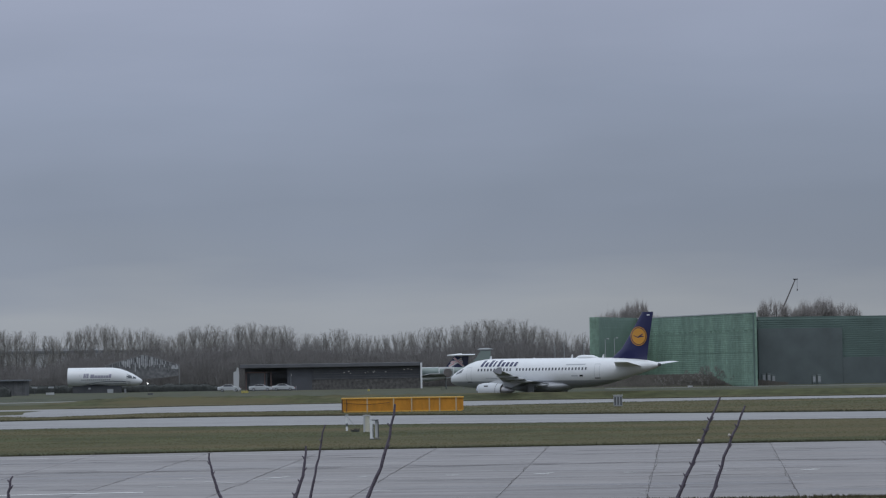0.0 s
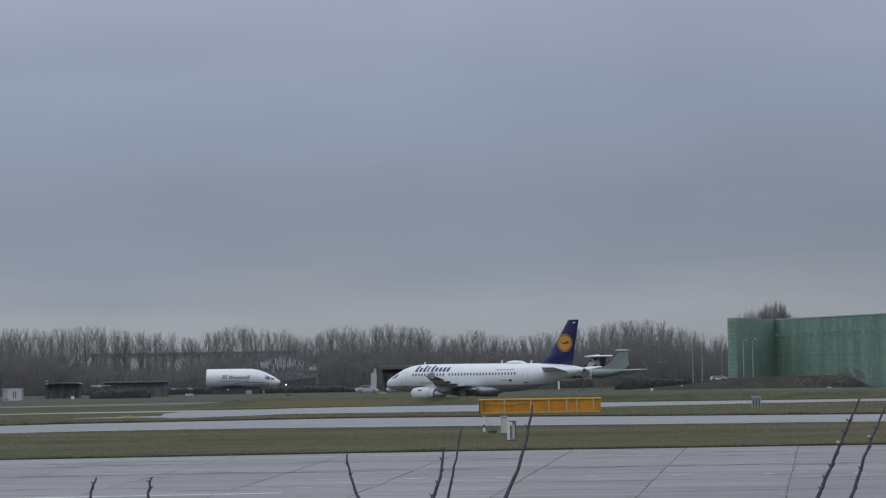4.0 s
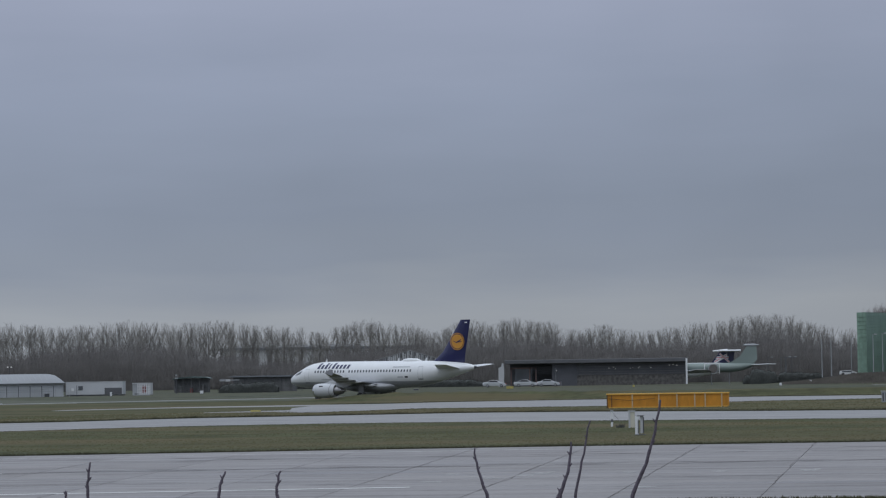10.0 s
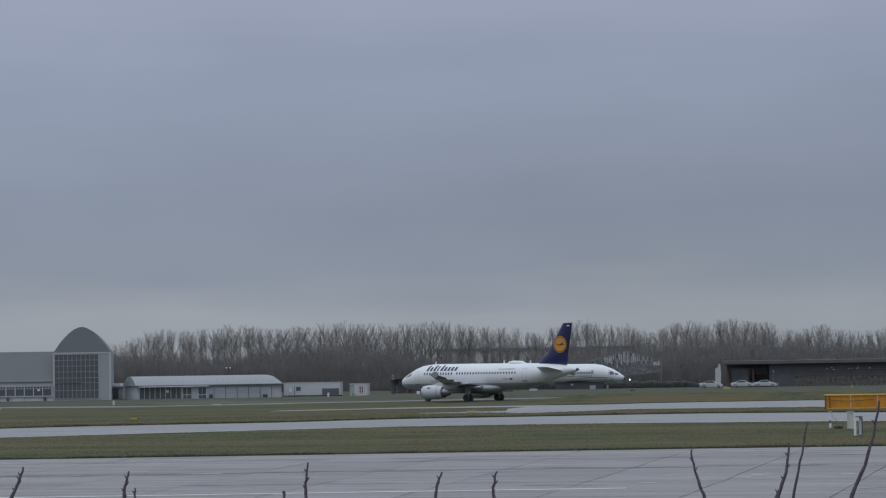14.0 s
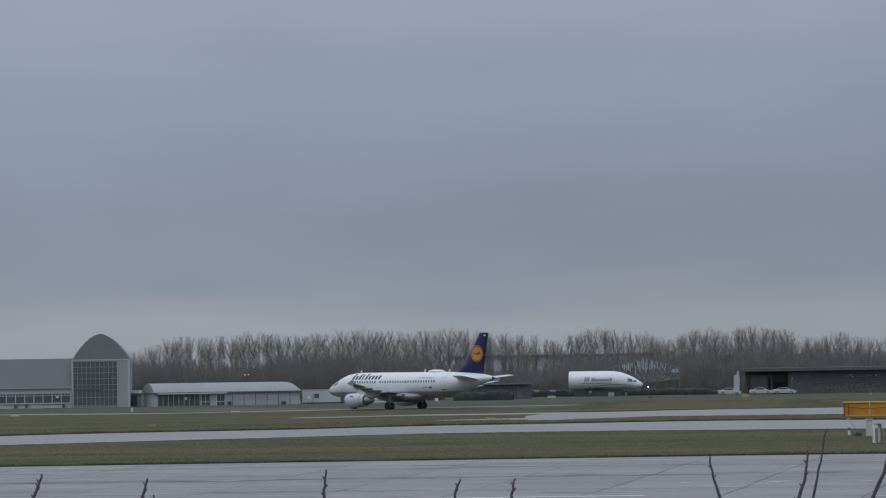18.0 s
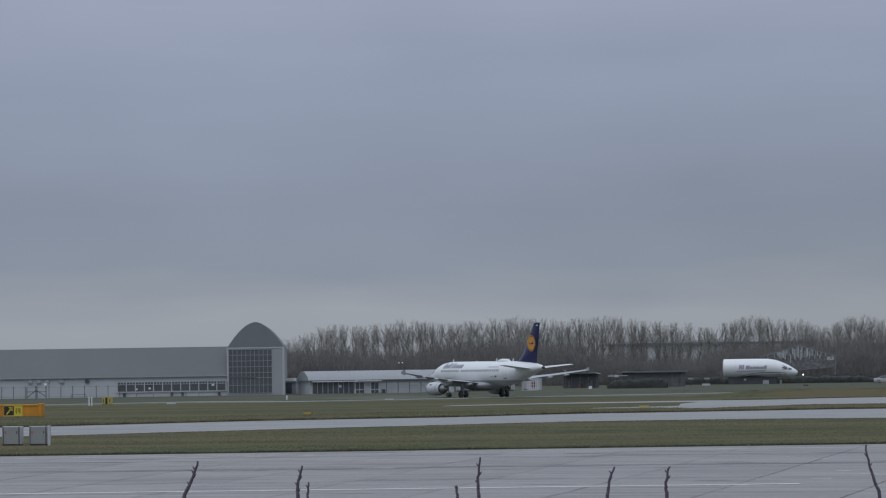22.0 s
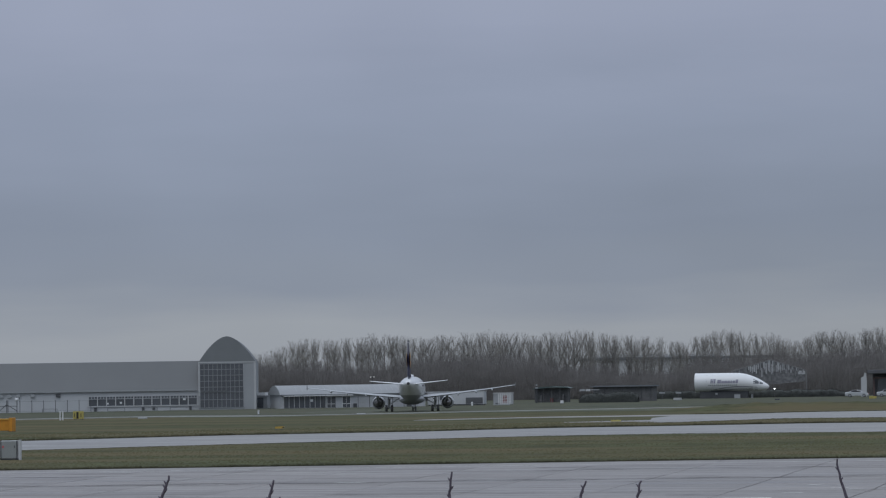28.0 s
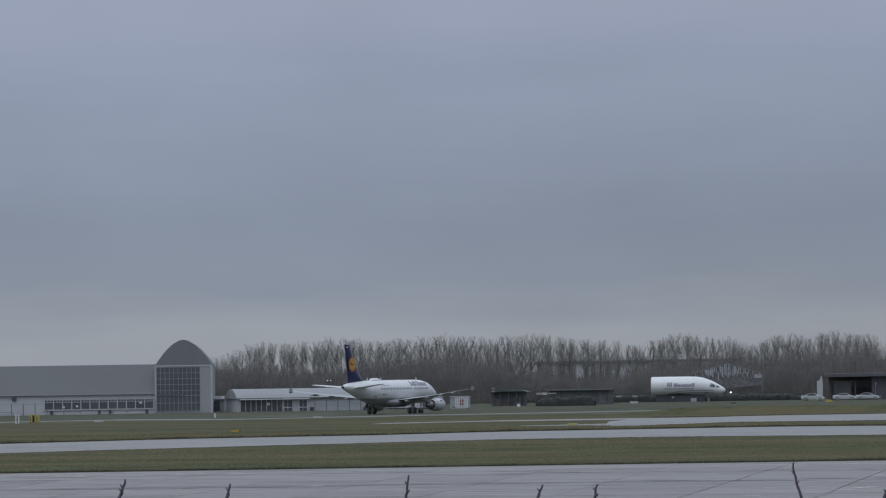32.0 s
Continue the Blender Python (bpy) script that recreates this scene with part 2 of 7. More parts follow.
    base = b.inputs["Roughness"].default_value
    rr.inputs["To Min"].default_value, rr.inputs["To Max"].default_value = base - 0.3, base + 0.22
    t.links.new(n3.outputs["Fac"], rr.inputs["Value"])
    t.links.new(rr.outputs[0], b.inputs["Roughness"])
    return m


GRASS = grass_material("grass", (0.066, 0.07, 0.035), (0.104, 0.087, 0.048))
FAR_GRASS = grass_material("far_grass", (0.072, 0.079, 0.057), (0.088, 0.086, 0.06))
CONCRETE = streaked(material("wet_concrete", (0.236, 0.219, 0.21), 0.58, spread=0.24, size=4.0, fine=3.5, bump=0.08, per_object=0.3, spec=0.3))
ASPHALT = streaked(material("wet_pale_asphalt", (0.262, 0.255, 0.246), 0.58, spread=0.2, size=3.0, fine=2.0, spec=0.35), along=0.12, across=1.3, dark=0.62)
TAR = material("tar_joint", (0.11, 0.1, 0.1), 0.7, size=1.0, spread=0.3)
LINE_PAINT = material("line_paint", (0.62, 0.62, 0.6), 0.5, spread=0.2, size=1.5, fine=6)
WHITE = material("white_paint", (0.70, 0.71, 0.72), 0.35, spread=0.04, size=3.0)
OFF_WHITE = material("off_white_cladding", (0.46, 0.47, 0.48), 0.5, spread=0.08, size=4.0)
HALL_WALL = material("hall_wall_cladding", (0.46, 0.475, 0.495), 0.5, spread=0.1, size=3.0)
PALE = material("pale_grey_cladding", (0.325, 0.34, 0.355), 0.5, spread=0.08, size=5.0)
MID_GREY = material("grey_metal_roof", (0.115, 0.124, 0.132), 0.5, spread=0.08, size=9.0)
SHED_ROOF = material("ribbed_pale_roof", (0.255, 0.265, 0.277), 0.45, spread=0.08, size=6.0)
# DARK and DARK_STEEL: base colours raised to stand for haze over far things
DARK = material("dark_cladding", (0.1, 0.103, 0.112), 0.6, spread=0.25, size=2.0)
DARK_STEEL = material("dark_steel", (0.09, 0.092, 0.1), 0.5, metal=0.4, spread=0.2, size=1.0)
STEEL = material("galvanised_steel", (0.33, 0.34, 0.35), 0.45, metal=0.6, spread=0.1, size=1.0)
# base colour raised to hold some sky reflection and light from inside
GLASS = material("window_glass", (0.092, 0.1, 0.114), 0.15, spread=0.3, size=3.0, spec=0.8)
FAR_ASPHALT = material("distant_asphalt", (0.22, 0.225, 0.21), 0.9, spec=0.15, spread=0.2, size=8.0, fine=1.0)
YELLOW = stained(material("yellow_panel", (0.55, 0.235, 0.02), 0.5, spread=0.15, size=1.2), (1.5, 1.5, 0.5), 0.78, 1.1)
YELLOW_EDGE = material("yellow_edge", (0.62, 0.345, 0.06), 0.5, spread=0.1, size=2.0)
SMALL_SIGN = material("weathered_sign_yellow", (0.45, 0.3, 0.06), 0.5, spread=0.2)
PALE_POST = material("pale_weathered_post", (0.5, 0.39, 0.24), 0.6, spread=0.25, size=0.4)
SIGN_YELLOW = material("sign_yellow", (0.62, 0.50, 0.05), 0.45, spread=0.08, size=1.0)
SIGN_BLACK = material("sign_black", (0.02, 0.02, 0.02), 0.5)
RED = material("red_paint", (0.45, 0.11, 0.12), 0.5, spread=0.1)
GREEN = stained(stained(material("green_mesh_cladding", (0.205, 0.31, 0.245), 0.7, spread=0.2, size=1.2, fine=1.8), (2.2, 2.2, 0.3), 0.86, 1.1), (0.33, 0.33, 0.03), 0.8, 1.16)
# darker copy of the screen green, with the side walls' shade in it
GREEN_SHADED = material("shaded_green_cladding", (0.1, 0.148, 0.132), 0.7, spread=0.2, size=4.0, fine=5.0)
NAVY = material("navy_paint", (0.012, 0.014, 0.07), 0.3, spread=0.08, coat=0.4)
FADED_YELLOW = material("faded_yellow", (0.4, 0.34, 0.1), 0.6, spread=0.2)
ORANGE = material("orange_disc", (0.53, 0.25, 0.04), 0.35, spread=0.05)
AIR_WHITE = two_tone(material("airliner_paint", (0.70, 0.71, 0.72), 0.32, spread=0.05, size=1.6, fine=6, coat=0.3), (0.31, 0.32, 0.345), "Z", 2.75, soft=0.06)
AIR_GREY = material("airliner_grey", (0.42, 0.435, 0.455), 0.32, spread=0.05, size=2.0)
WING_GREY = material("wing_grey", (0.36, 0.375, 0.395), 0.6, spread=0.08, size=2.0, spec=0.25)
LIP = material("bare_metal", (0.6, 0.6, 0.62), 0.25, metal=0.9, spread=0.05)
RUBBER = material("tyre_rubber", (0.06, 0.06, 0.062), 0.8, size=0.5)
EXHIBIT_WHITE = two_tone(material("exhibit_paint", (0.7, 0.71, 0.72), 0.35, spread=0.04, size=3.0), (0.06, 0.063, 0.072), "Z", 1.5, slope=0.02)
HEMP = material("grey_green_paint", (0.2, 0.245, 0.23), 0.45, spread=0.08, size=3.0)
CAR_SILVER = material("silver_car_paint", (0.46, 0.48, 0.50), 0.25, spread=0.04, coat=0.6)
BARK = material("bark", (0.18, 0.172, 0.16), 0.9, spread=0.3, size=1.0, fine=6, per_object=0.5)
TWIG_FAR = material("fine_twigs", (0.248, 0.236, 0.216), 0.9, spread=0.3, size=3.0, fine=6, per_object=0.5)
# undergrowth tones raised too, for the haze in front of them
SHRUB = material("shrub_mass", (0.168, 0.162, 0.158), 0.95, spread=0.22, size=5.0, fine=0.5, spec=0.05)
THICKET = material("thicket_twigs", (0.188, 0.178, 0.172), 0.95, spread=0.35, size=4.0, fine=2)
TWIG_NEAR = material("hedge_twig", (0.095, 0.078, 0.104), 0.7, spread=0.3, size=0.05, fine=200, bump=0.3)
BUD = material("pale_bud", (0.42, 0.38, 0.34), 0.7, spread=0.2, size=0.02)
HEDGE = material("dark_hedge", (0.058, 0.063, 0.06), 0.95, spread=0.3, size=1.0, fine=4)
PALE_MARK = material("pale_paving_mark", (0.42, 0.41, 0.4), 0.6, spread=0.2, size=0.6)
SMEAR = material("rubber_smear", (0.165, 0.152, 0.148), 0.65, spread=0.3, size=1.0, fine=3)
SPARK = glow("lit_lamp", (0.95, 0.95, 1.0), 6.0)
HALL_LAMP = glow("hall_lamp", (0.95, 0.93, 0.9), 0.18)
ROOF_EDGE = material("grey_blue_roof", (0.15, 0.165, 0.185), 0.6, spread=0.15)
TEAL = material("teal_roof", (0.075, 0.115, 0.113), 0.5, spread=0.1)
TRANSLUCENT = material("weathered_sheeting", (0.2, 0.205, 0.21), 0.6, spread=0.25, size=1.2, fine=3)


# ---- building blocks ----
def mesh_object(name, bm, mat, smooth=False):
    me = bpy.data.meshes.new(name)
    bmesh.ops.recalc_face_normals(bm, faces=bm.faces)
    bm.to_mesh(me)
    bm.free()
    for m in (mat if isinstance(mat, (list, tuple)) else [mat]):
        me.materials.append(m)
    if smooth:
        for p in me.polygons:
            p.use_smooth = True
        me.set_sharp_from_angle(angle=radians(40))
    return new(name, me)


def part(name, bm, mat, parent, label="", smooth=False):
    ob = mesh_object(name, bm, mat, smooth)
    ob.parent = parent
    if label:
        tagged(ob, label)
    return ob


def thing(name, m, label, category, group="", kind=""):
    ob = new(name)
    ob.empty_display_size = 0.5
    ob.matrix_basis = m
    return tagged(ob, label, category, group, kind)


def box(bm, x0, x1, y0, y1, z0, z1, bevel=0.0):
    made = bmesh.ops.create_cube(bm, size=1.0)["verts"]
    for v in made:
        v.co = Vector((x0 + (v.co.x + 0.5) * (x1 - x0), y0 + (v.co.y + 0.5) * (y1 - y0), z0 + (v.co.z + 0.5) * (z1 - z0)))
    if bevel:
        edges = list({e for v in made for e in v.link_edges})
        bmesh.ops.bevel(bm, geom=edges, offset=bevel, segments=1, affect="EDGES")
    return bm


def boxes(*items, bevel=0.0):
    bm = bmesh.new()
    for it in items:
        box(bm, *it, bevel=bevel)
    return bm


def rod(bm, a, b, r0, r1=None, n=8, cap=True):
    a, b = Vector(a), Vector(b)
    r1 = r0 if r1 is None else r1
    q = (b - a).to_track_quat("Z", "Y")
    rings = []
    for c, r in ((a, r0), (b, r1)):
        rings.append([bm.verts.new(c + q @ Vector((math.cos(2 * math.pi * i / n) * r, math.sin(2 * math.pi * i / n) * r, 0))) for i in range(n)])
    for i in range(n):
        j = (i + 1) % n
        bm.faces.new((rings[0][i], rings[0][j], rings[1][j], rings[1][i]))
    if cap:
        bm.faces.new(rings[0][::-1])
        bm.faces.new(rings[1])
    return bm


def rods(*items, n=8):
    bm = bmesh.new()
    for it in items:
        rod(bm, *it, n=n)
    return bm


def loft(bm, rings, closed=True, caps=True):
    rows = [[bm.verts.new(p) for p in ring] for ring in rings]
    for a, b in zip(rows, rows[1:]):
        k = len(a)
        for i in range(k if closed else k - 1):
            j = (i + 1) % k
            bm.faces.new((a[i], a[j], b[j], b[i]))
    if caps and closed:
        bm.faces.new(rows[0][::-1])
        bm.faces.new(rows[-1])
    return bm


def prism(points, y0, y1):
    """An outline in x and z, drawn out from y0 to y1."""
    bm = bmesh.new()
    return loft(bm, [[(x, y0, z) for x, z in points], [(x, y1, z) for x, z in points]])


def from_arrays(name, verts, faces, mats):
    me = bpy.data.meshes.new(name)
    me.from_pydata(verts, [], faces)
    for m in mats:
        me.materials.append(m)
    return new(name, me)


def cone_arrays(segs):
    """Fine twigs as slender three-sided cones: each seg is (a, b, r)."""
    vs, fs = [], []
    for a, b, r in segs:
        d = b - a
        u = Vector((d.y, -d.x, 0))
        u = u.normalized() * r if u.length > 1e-4 else Vector((r, 0, 0))
        w = d.cross(u).normalized() * r
        k2 = len(vs)
        vs.extend((a + u, a - u * 0.5 + w * 0.87, a - u * 0.5 - w * 0.87, b))
        fs.extend(((k2, k2 + 1, k2 + 3), (k2 + 1, k2 + 2, k2 + 3), (k2 + 2, k2, k2 + 3)))
    return vs, fs


def lerp_line(points, x):
    for (x0, y0), (x1, y1) in zip(points, points[1:]):
        if x <= x1:
            break
    return y0 + (y1 - y0) * (x - x0) / (x1 - x0)


def smooth_step(a, b, v):
    u = min(1.0, max(0.0, (v - a) / (b - a)))
    return u * u * (3 - 2 * u)


def at(az, y):
    """The x of a bearing (degrees to the right) at depth y."""
    return y * math.tan(radians(az))


# ---- ground ----
RIDGE = [(-901, 420), (-70, 420), (-52, 408), (-36, 397), (-20, 387), (0, 373.5), (14, 369.5), (901, 369.5)]
MOUND = [(-901, 0), (12, 0), (20, 0.6), (29, 1.75), (41, 2.0), (52, 2.0), (58, 1.2), (66, 0.2), (70, 0), (901, 0)]


def lie(x, y):
    """The height of the land: the camera's bank, a low swell before the far taxiway, and the shallow dip that it runs in."""
    bank = 2.4 * (1 - smooth_step(7, 46, y))
    dip = -0.32 * smooth_step(370, 384, y) * (1 - smooth_step(478, 505, y)) * smooth_step(-134, -115, x)
    dip -= 0.17 * smooth_step(370, 380, y) * (1 - smooth_step(420, 450, y)) * smooth_step(-60, -25, x)
    swell = (0.93 - dip) * math.exp(-((y - lerp_line(RIDGE, max(-900, min(900, x)))) / 4.6) ** 2) * smooth_step(-64, -44, x)
    slope = lerp_line(MOUND, max(-900, min(900, x))) * smooth_step(543, 555, y) * (1 - smooth_step(600, 640, y))
    return bank + dip + swell + slope


def spaced(*spans):
    out = []
    for a, b, n in spans:
        out += [a + (b - a) * i / n for i in range(n)]
    return out + [spans[-1][1]]


gx = spaced((-4500, -700, 8), (-700, -240, 20), (-240, 130, 74), (130, 500, 16), (500, 4500, 8))
gy = spaced((-4000, -60, 8), (-60, 60, 40), (60, 350, 20), (350, 366, 10), (366, 513, 98), (513, 600, 30), (600, 900, 12), (900, 4600, 10))
verts = [(x, y, lie(x, y)) for y in gy for x in gx]
k = len(gx)
faces = [(j * k + i, j * k + i + 1, (j + 1) * k + i + 1, (j + 1) * k + i) for j in range(len(gy) - 1) for i in range(k - 1)]
ground = tagged(from_arrays("ground", verts, faces, [GRASS]), "damp winter grass of an airfield, green and straw brown", "grass", kind="structure")
for p in ground.data.polygons:
    p.use_smooth = True


def strip(name, near, far, mat, label, rise=0.03, step=6.0, x0=None, x1=None):
    """A paved strip between two border lines."""
    xs = spaced((x0, x1, max(2, int((x1 - x0) / step))))
    bm = bmesh.new()
    rows = []
    for x in xs:
        a, b = lerp_line(near, x), lerp_line(far, x)
        ring = [(x, a - 0.05, lie(x, a) - 0.05)]
        ring += [(x, a + (b - a) * i / 6, lie(x, a + (b - a) * i / 6) + rise) for i in range(7)]
        ring += [(x, b + 0.05, lie(x, b) - 0.05)]
        rows.append(ring)
    loft(bm, rows, closed=False)
    return tagged(mesh_object(name, bm, mat), label, "pavement", kind="structure")


RUNWAY_NEAR = [(-420, 42), (-60, 78), (-20, 83.5), (10, 85.3), (300, 92)]
RUNWAY_FAR = [(-420, 88), (-110, 124), (-56, 133.8), (-33, 138.3), (-9, 142.9), (22, 145.2), (300, 160)]
strip("runway", RUNWAY_NEAR, RUNWAY_FAR, TAR, "wet grey concrete runway of jointed slabs", 0.02, 8, -420, 300)
NEAR_TAXI = [(-420, -40), (-180, 90), (-70, 181.5), (-60, 192.5), (-48, 204), (-40.5, 211.5), (-28, 215), (-10, 212.5), (5, 208.8), (33, 205.8), (300, 196)]
NEAR_TAXI_FAR = [(-420, 60), (-180, 147), (-83, 214.5), (-71.5, 229), (-55, 237), (-47.5, 247.5), (-35, 252), (-22, 258), (-9, 254), (5, 245.5), (36, 235), (300, 196.5)]
strip("taxiway", NEAR_TAXI, NEAR_TAXI_FAR, ASPHALT, "wet pale grey taxiway beside the runway grass", 0.03, 5, -420, 290)
MID_NEAR = [(-46, 309), (-44, 285), (-39, 272), (-30, 292), (-11, 290.5), (3, 314), (27, 327), (53, 331), (300, 362)]
MID_FAR = [(-46, 336.5), (-38.6, 337), (-33, 345), (-13, 352), (3, 358), (30, 355.0), (57, 355), (300, 380)]
strip("taxiway", MID_NEAR, MID_FAR, ASPHALT, "wet pale grey taxiway narrowing to a fork in the grass", 0.03, 4, -46, 290)
strip("taxiway", [(-74, 313), (-62, 324), (-46, 325)], [(-74, 319.5), (-62, 331.5), (-46, 337)], ASPHALT, "thin far arm of the forked taxiway", 0.03, 4, -74, -46)
strip("taxiway", [(-51, 282), (-44, 282), (-39, 272)], [(-51, 283), (-44, 291), (-39, 300)], ASPHALT, "thin near arm of the forked taxiway", 0.04, 2, -51, -39.5)
FAR_NEAR = [(-420, 190), (-146, 372), (-125, 395), (-109, 414), (-94, 428), (-78, 442), (-55, 461), (-40, 470), (300, 560)]
FAR_FAR = [(x, y + 11) for x, y in FAR_NEAR]
strip("taxiway", FAR_NEAR, FAR_FAR, FAR_ASPHALT, "distant wet taxiway on which the airliner turns", 0.09, 2.5, -420, -42)
# a second, greener grass tone beyond the far taxiway
ground.data.materials.append(FAR_GRASS)
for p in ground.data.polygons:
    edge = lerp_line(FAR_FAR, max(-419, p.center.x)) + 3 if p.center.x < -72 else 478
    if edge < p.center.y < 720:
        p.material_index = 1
strip("perimeter_road", [(30, 531), (84, 537), (300, 560)], [(30, 534), (84, 541), (300, 565)], ASPHALT, "narrow wet road before the green hangar", 0.03, 5, 30, 290)
bm = bmesh.new()
loft(bm, [[(x, y - 0.25, 0.05), (x, y + 0.25, 0.05)] for x, y in [(-60, 86.8), (-37, 90.5), (-29, 92), (-10.2, 95.3)]], closed=False)
tagged(mesh_object("runway_marking", bm, LINE_PAINT), "worn white line painted along the runway", "road marking", kind="structure")
# worn edge line along the far side
bm = bmesh.new()
r5 = random.Random(8)
x = -58.0
while x < -9:
    run = r5.uniform(1.5, 7.0)
    loft(bm, [[(q, lerp_line(RUNWAY_NEAR, q) * 0.085 + lerp_line(RUNWAY_FAR, q) * 0.915 + d * (0.5 + 0.5 * math.sin(math.pi * j / 6)), 0.048) for d in (-0.14, 0.14)] for j, q in enumerate([x + run * i / 6 for i in range(7)])], closed=False)
    x += run + r5.choice((0.05, 0.1, 0.8))
tagged(mesh_object("runway_marking", bm, LINE_PAINT), "worn white edge line along the far side of the runway", "road marking", kind="structure")
# the bare pale edge of the near taxiway
bm = bmesh.new()
x = -88.0
while x < 34:
    run = r5.uniform(3, 14)
    loft(bm, [[(q, lerp_line(NEAR_TAXI, q) + 0.5 + d * (0.45 + 0.55 * math.sin(math.pi * j / 6)), 0.05) for d in (-0.42, 0.42)] for j, q in enumerate([x + run * i / 6 for i in range(7)])], closed=False)
    x += run + r5.choice((0.1, 0.6, 2.5))
tagged(mesh_object("pavement_edge", bm, PALE_MARK), "worn pale edge of the near taxiway", "pavement", kind="structure")
# worn flecks of old paint on the slabs
for i in range(9):
    x = -9.8 + i * 3.35
    for dx, dy, w, d in ((0, 0, 0.42, 0.3), (0.35, 0.9, 0.2, 0.2)) if i % 3 == 1 else ((0, 0, 0.36, 0.26),):
        bm = bmesh.new()
        n = 9
        rim = [(x + dx + w * math.cos(2 * math.pi * j / n) * (0.8 + 0.2 * math.sin(3.1 * j + i)), 106.6 + dy + d * math.sin(2 * math.pi * j / n) * (0.8 + 0.2 * math.cos(2.3 * j + i)), 0.05) for j in range(n)]
        bm.faces.new([bm.verts.new(p) for p in rim])
        tagged(mesh_object("runway_marking", bm, LINE_PAINT), "worn fleck of white paint on the runway", "road marking", kind="structure")
for x, y, w in ((-2.2, 93.7, 0.4), (-8.6, 103.5, 0.35), (-7.9, 102.2, 0.3), (-9.9, 99.5, 0.4), (6.2, 88.9, 0.15), (-6.9, 104.6, 0.35), (-29.4, 113.0, 0.75), (-45.0, 128.6, 0.9), (-42.6, 129.2, 1.1), (-39.6, 130.2, 1.0), (-37.2, 131.0, 0.8)):
    bm = bmesh.new()
    bm.faces.new([bm.verts.new(p) for p in ((x - w, y - 0.1, 0.05), (x + w * 0.8, y - 0.14, 0.05), (x + w, y + 0.1, 0.05), (x - w * 0.7, y + 0.12, 0.05))])
    tagged(mesh_object("runway_marking", bm, LINE_PAINT), "worn stroke of white paint on the runway", "road marking", kind="structure")
OLD_ASPHALT = material("old_mossy_asphalt", (0.1, 0.105, 0.08), 0.95, spec=0.1, spread=0.2, size=6.0, fine=1.0)
TURN_NEAR = [(-125, 436), (-95, 425), (-70, 423), (-52, 414), (-36, 404), (-20, 394), (0, 381), (14, 376.5), (40, 375)]
TURN_FAR = [(-125, 486), (-95, 456), (-60, 434), (-20, 414), (20, 392), (40, 382)]
strip("taxiway", TURN_NEAR, TURN_FAR, OLD_ASPHALT, "old mossy dark asphalt behind a grass swell", 0.06, 2, -125, 40)


# ---- the airliner: origin on the ground between the main wheels, nose towards +x ----
def ring(x, zc, hw, hh, n=28):
    return [(x, math.cos(2 * math.pi * i / n) * hw, zc + math.sin(2 * math.pi * i / n) * hh) for i in range(n)]


def foil(le, te, y, z, thick, n=10):
    """A wing section: chord from le back to te (x), at span y and height z."""
    c = le - te
    pts = []
    for i in range(n + 1):
        u = i / n
        pts.append((le - u * c, y, z + thick * (1.9 * math.sqrt(u) * (1 - u) + 0.05 * (1 - u)) * 0.9))
    for i in range(n - 1, 0, -1):
        u = i / n
        pts.append((le - u * c, y, z - thick * (1.3 * math.sqrt(u) * (1 - u)) * 0.7))
    return pts


def slab(points, thick, y=0.0):
    """A flat plate from an outline in x and z."""
    bm = bmesh.new()
    return loft(bm, [[(x, y - thick / 2, z) for x, z in points], [(x, y + thick / 2, z) for x, z in points]])


FUSE = [(16.08, 2.98, 0.06, 0.06), (15.97, 2.99, 0.36, 0.30), (15.65, 3.03, 0.78, 0.62), (15.1, 3.10, 1.12, 0.90), (14.4, 3.20, 1.41, 1.16), (13.6, 3.34, 1.63, 1.39),
        (12.7, 3.52, 1.80, 1.65), (11.6, 3.67, 1.91, 1.86), (10.2, 3.75, 1.955, 1.98), (8.5, 3.77, 1.975, 2.02), (4, 3.76, 1.975, 2.02), (0, 3.75, 1.975, 2.01), (-5.2, 3.73, 1.975, 2.0),
        (-7.5, 3.78, 1.95, 1.94), (-9.8, 3.93, 1.80, 1.75), (-12.0, 4.17, 1.54, 1.44), (-14.2, 4.41, 1.16, 1.06), (-16.0, 4.56, 0.78, 0.71), (-17.2, 4.62, 0.45, 0.42), (-17.7, 4.63, 0.26, 0.24)]


def fuse_at(x):
    for a, b in zip(FUSE, FUSE[1:]):
        if b[0] <= x <= a[0]:
            u = (a[0] - x) / (a[0] - b[0])
            return [a[i] + (b[i] - a[i]) * u for i in range(1, 4)]


def on_skin(x, z, side, proud=0.012):
    zc, hw, hh = fuse_at(x)
    s = max(-0.999, min(0.999, (z - zc) / hh))
    return Vector((x, side * (hw * math.sqrt(1 - s * s) + proud), z))


def patch(bm, corners, side, proud=0.012, cuts=3):
    """A thin panel that follows the skin; corners are (x, z), in order round it."""
    (a, b, c, d) = corners
    rows = []
    for i in range(cuts + 1):
        u = i / cuts
        row = []
        for j in range(cuts + 1):
            v = j / cuts
            x = (1 - v) * ((1 - u) * a[0] + u * b[0]) + v * ((1 - u) * d[0] + u * c[0])
            z = (1 - v) * ((1 - u) * a[1] + u * b[1]) + v * ((1 - u) * d[1] + u * c[1])
            row.append(on_skin(x, z, side, proud))
        rows.append(row)
    loft(bm, rows, closed=False)
    return bm


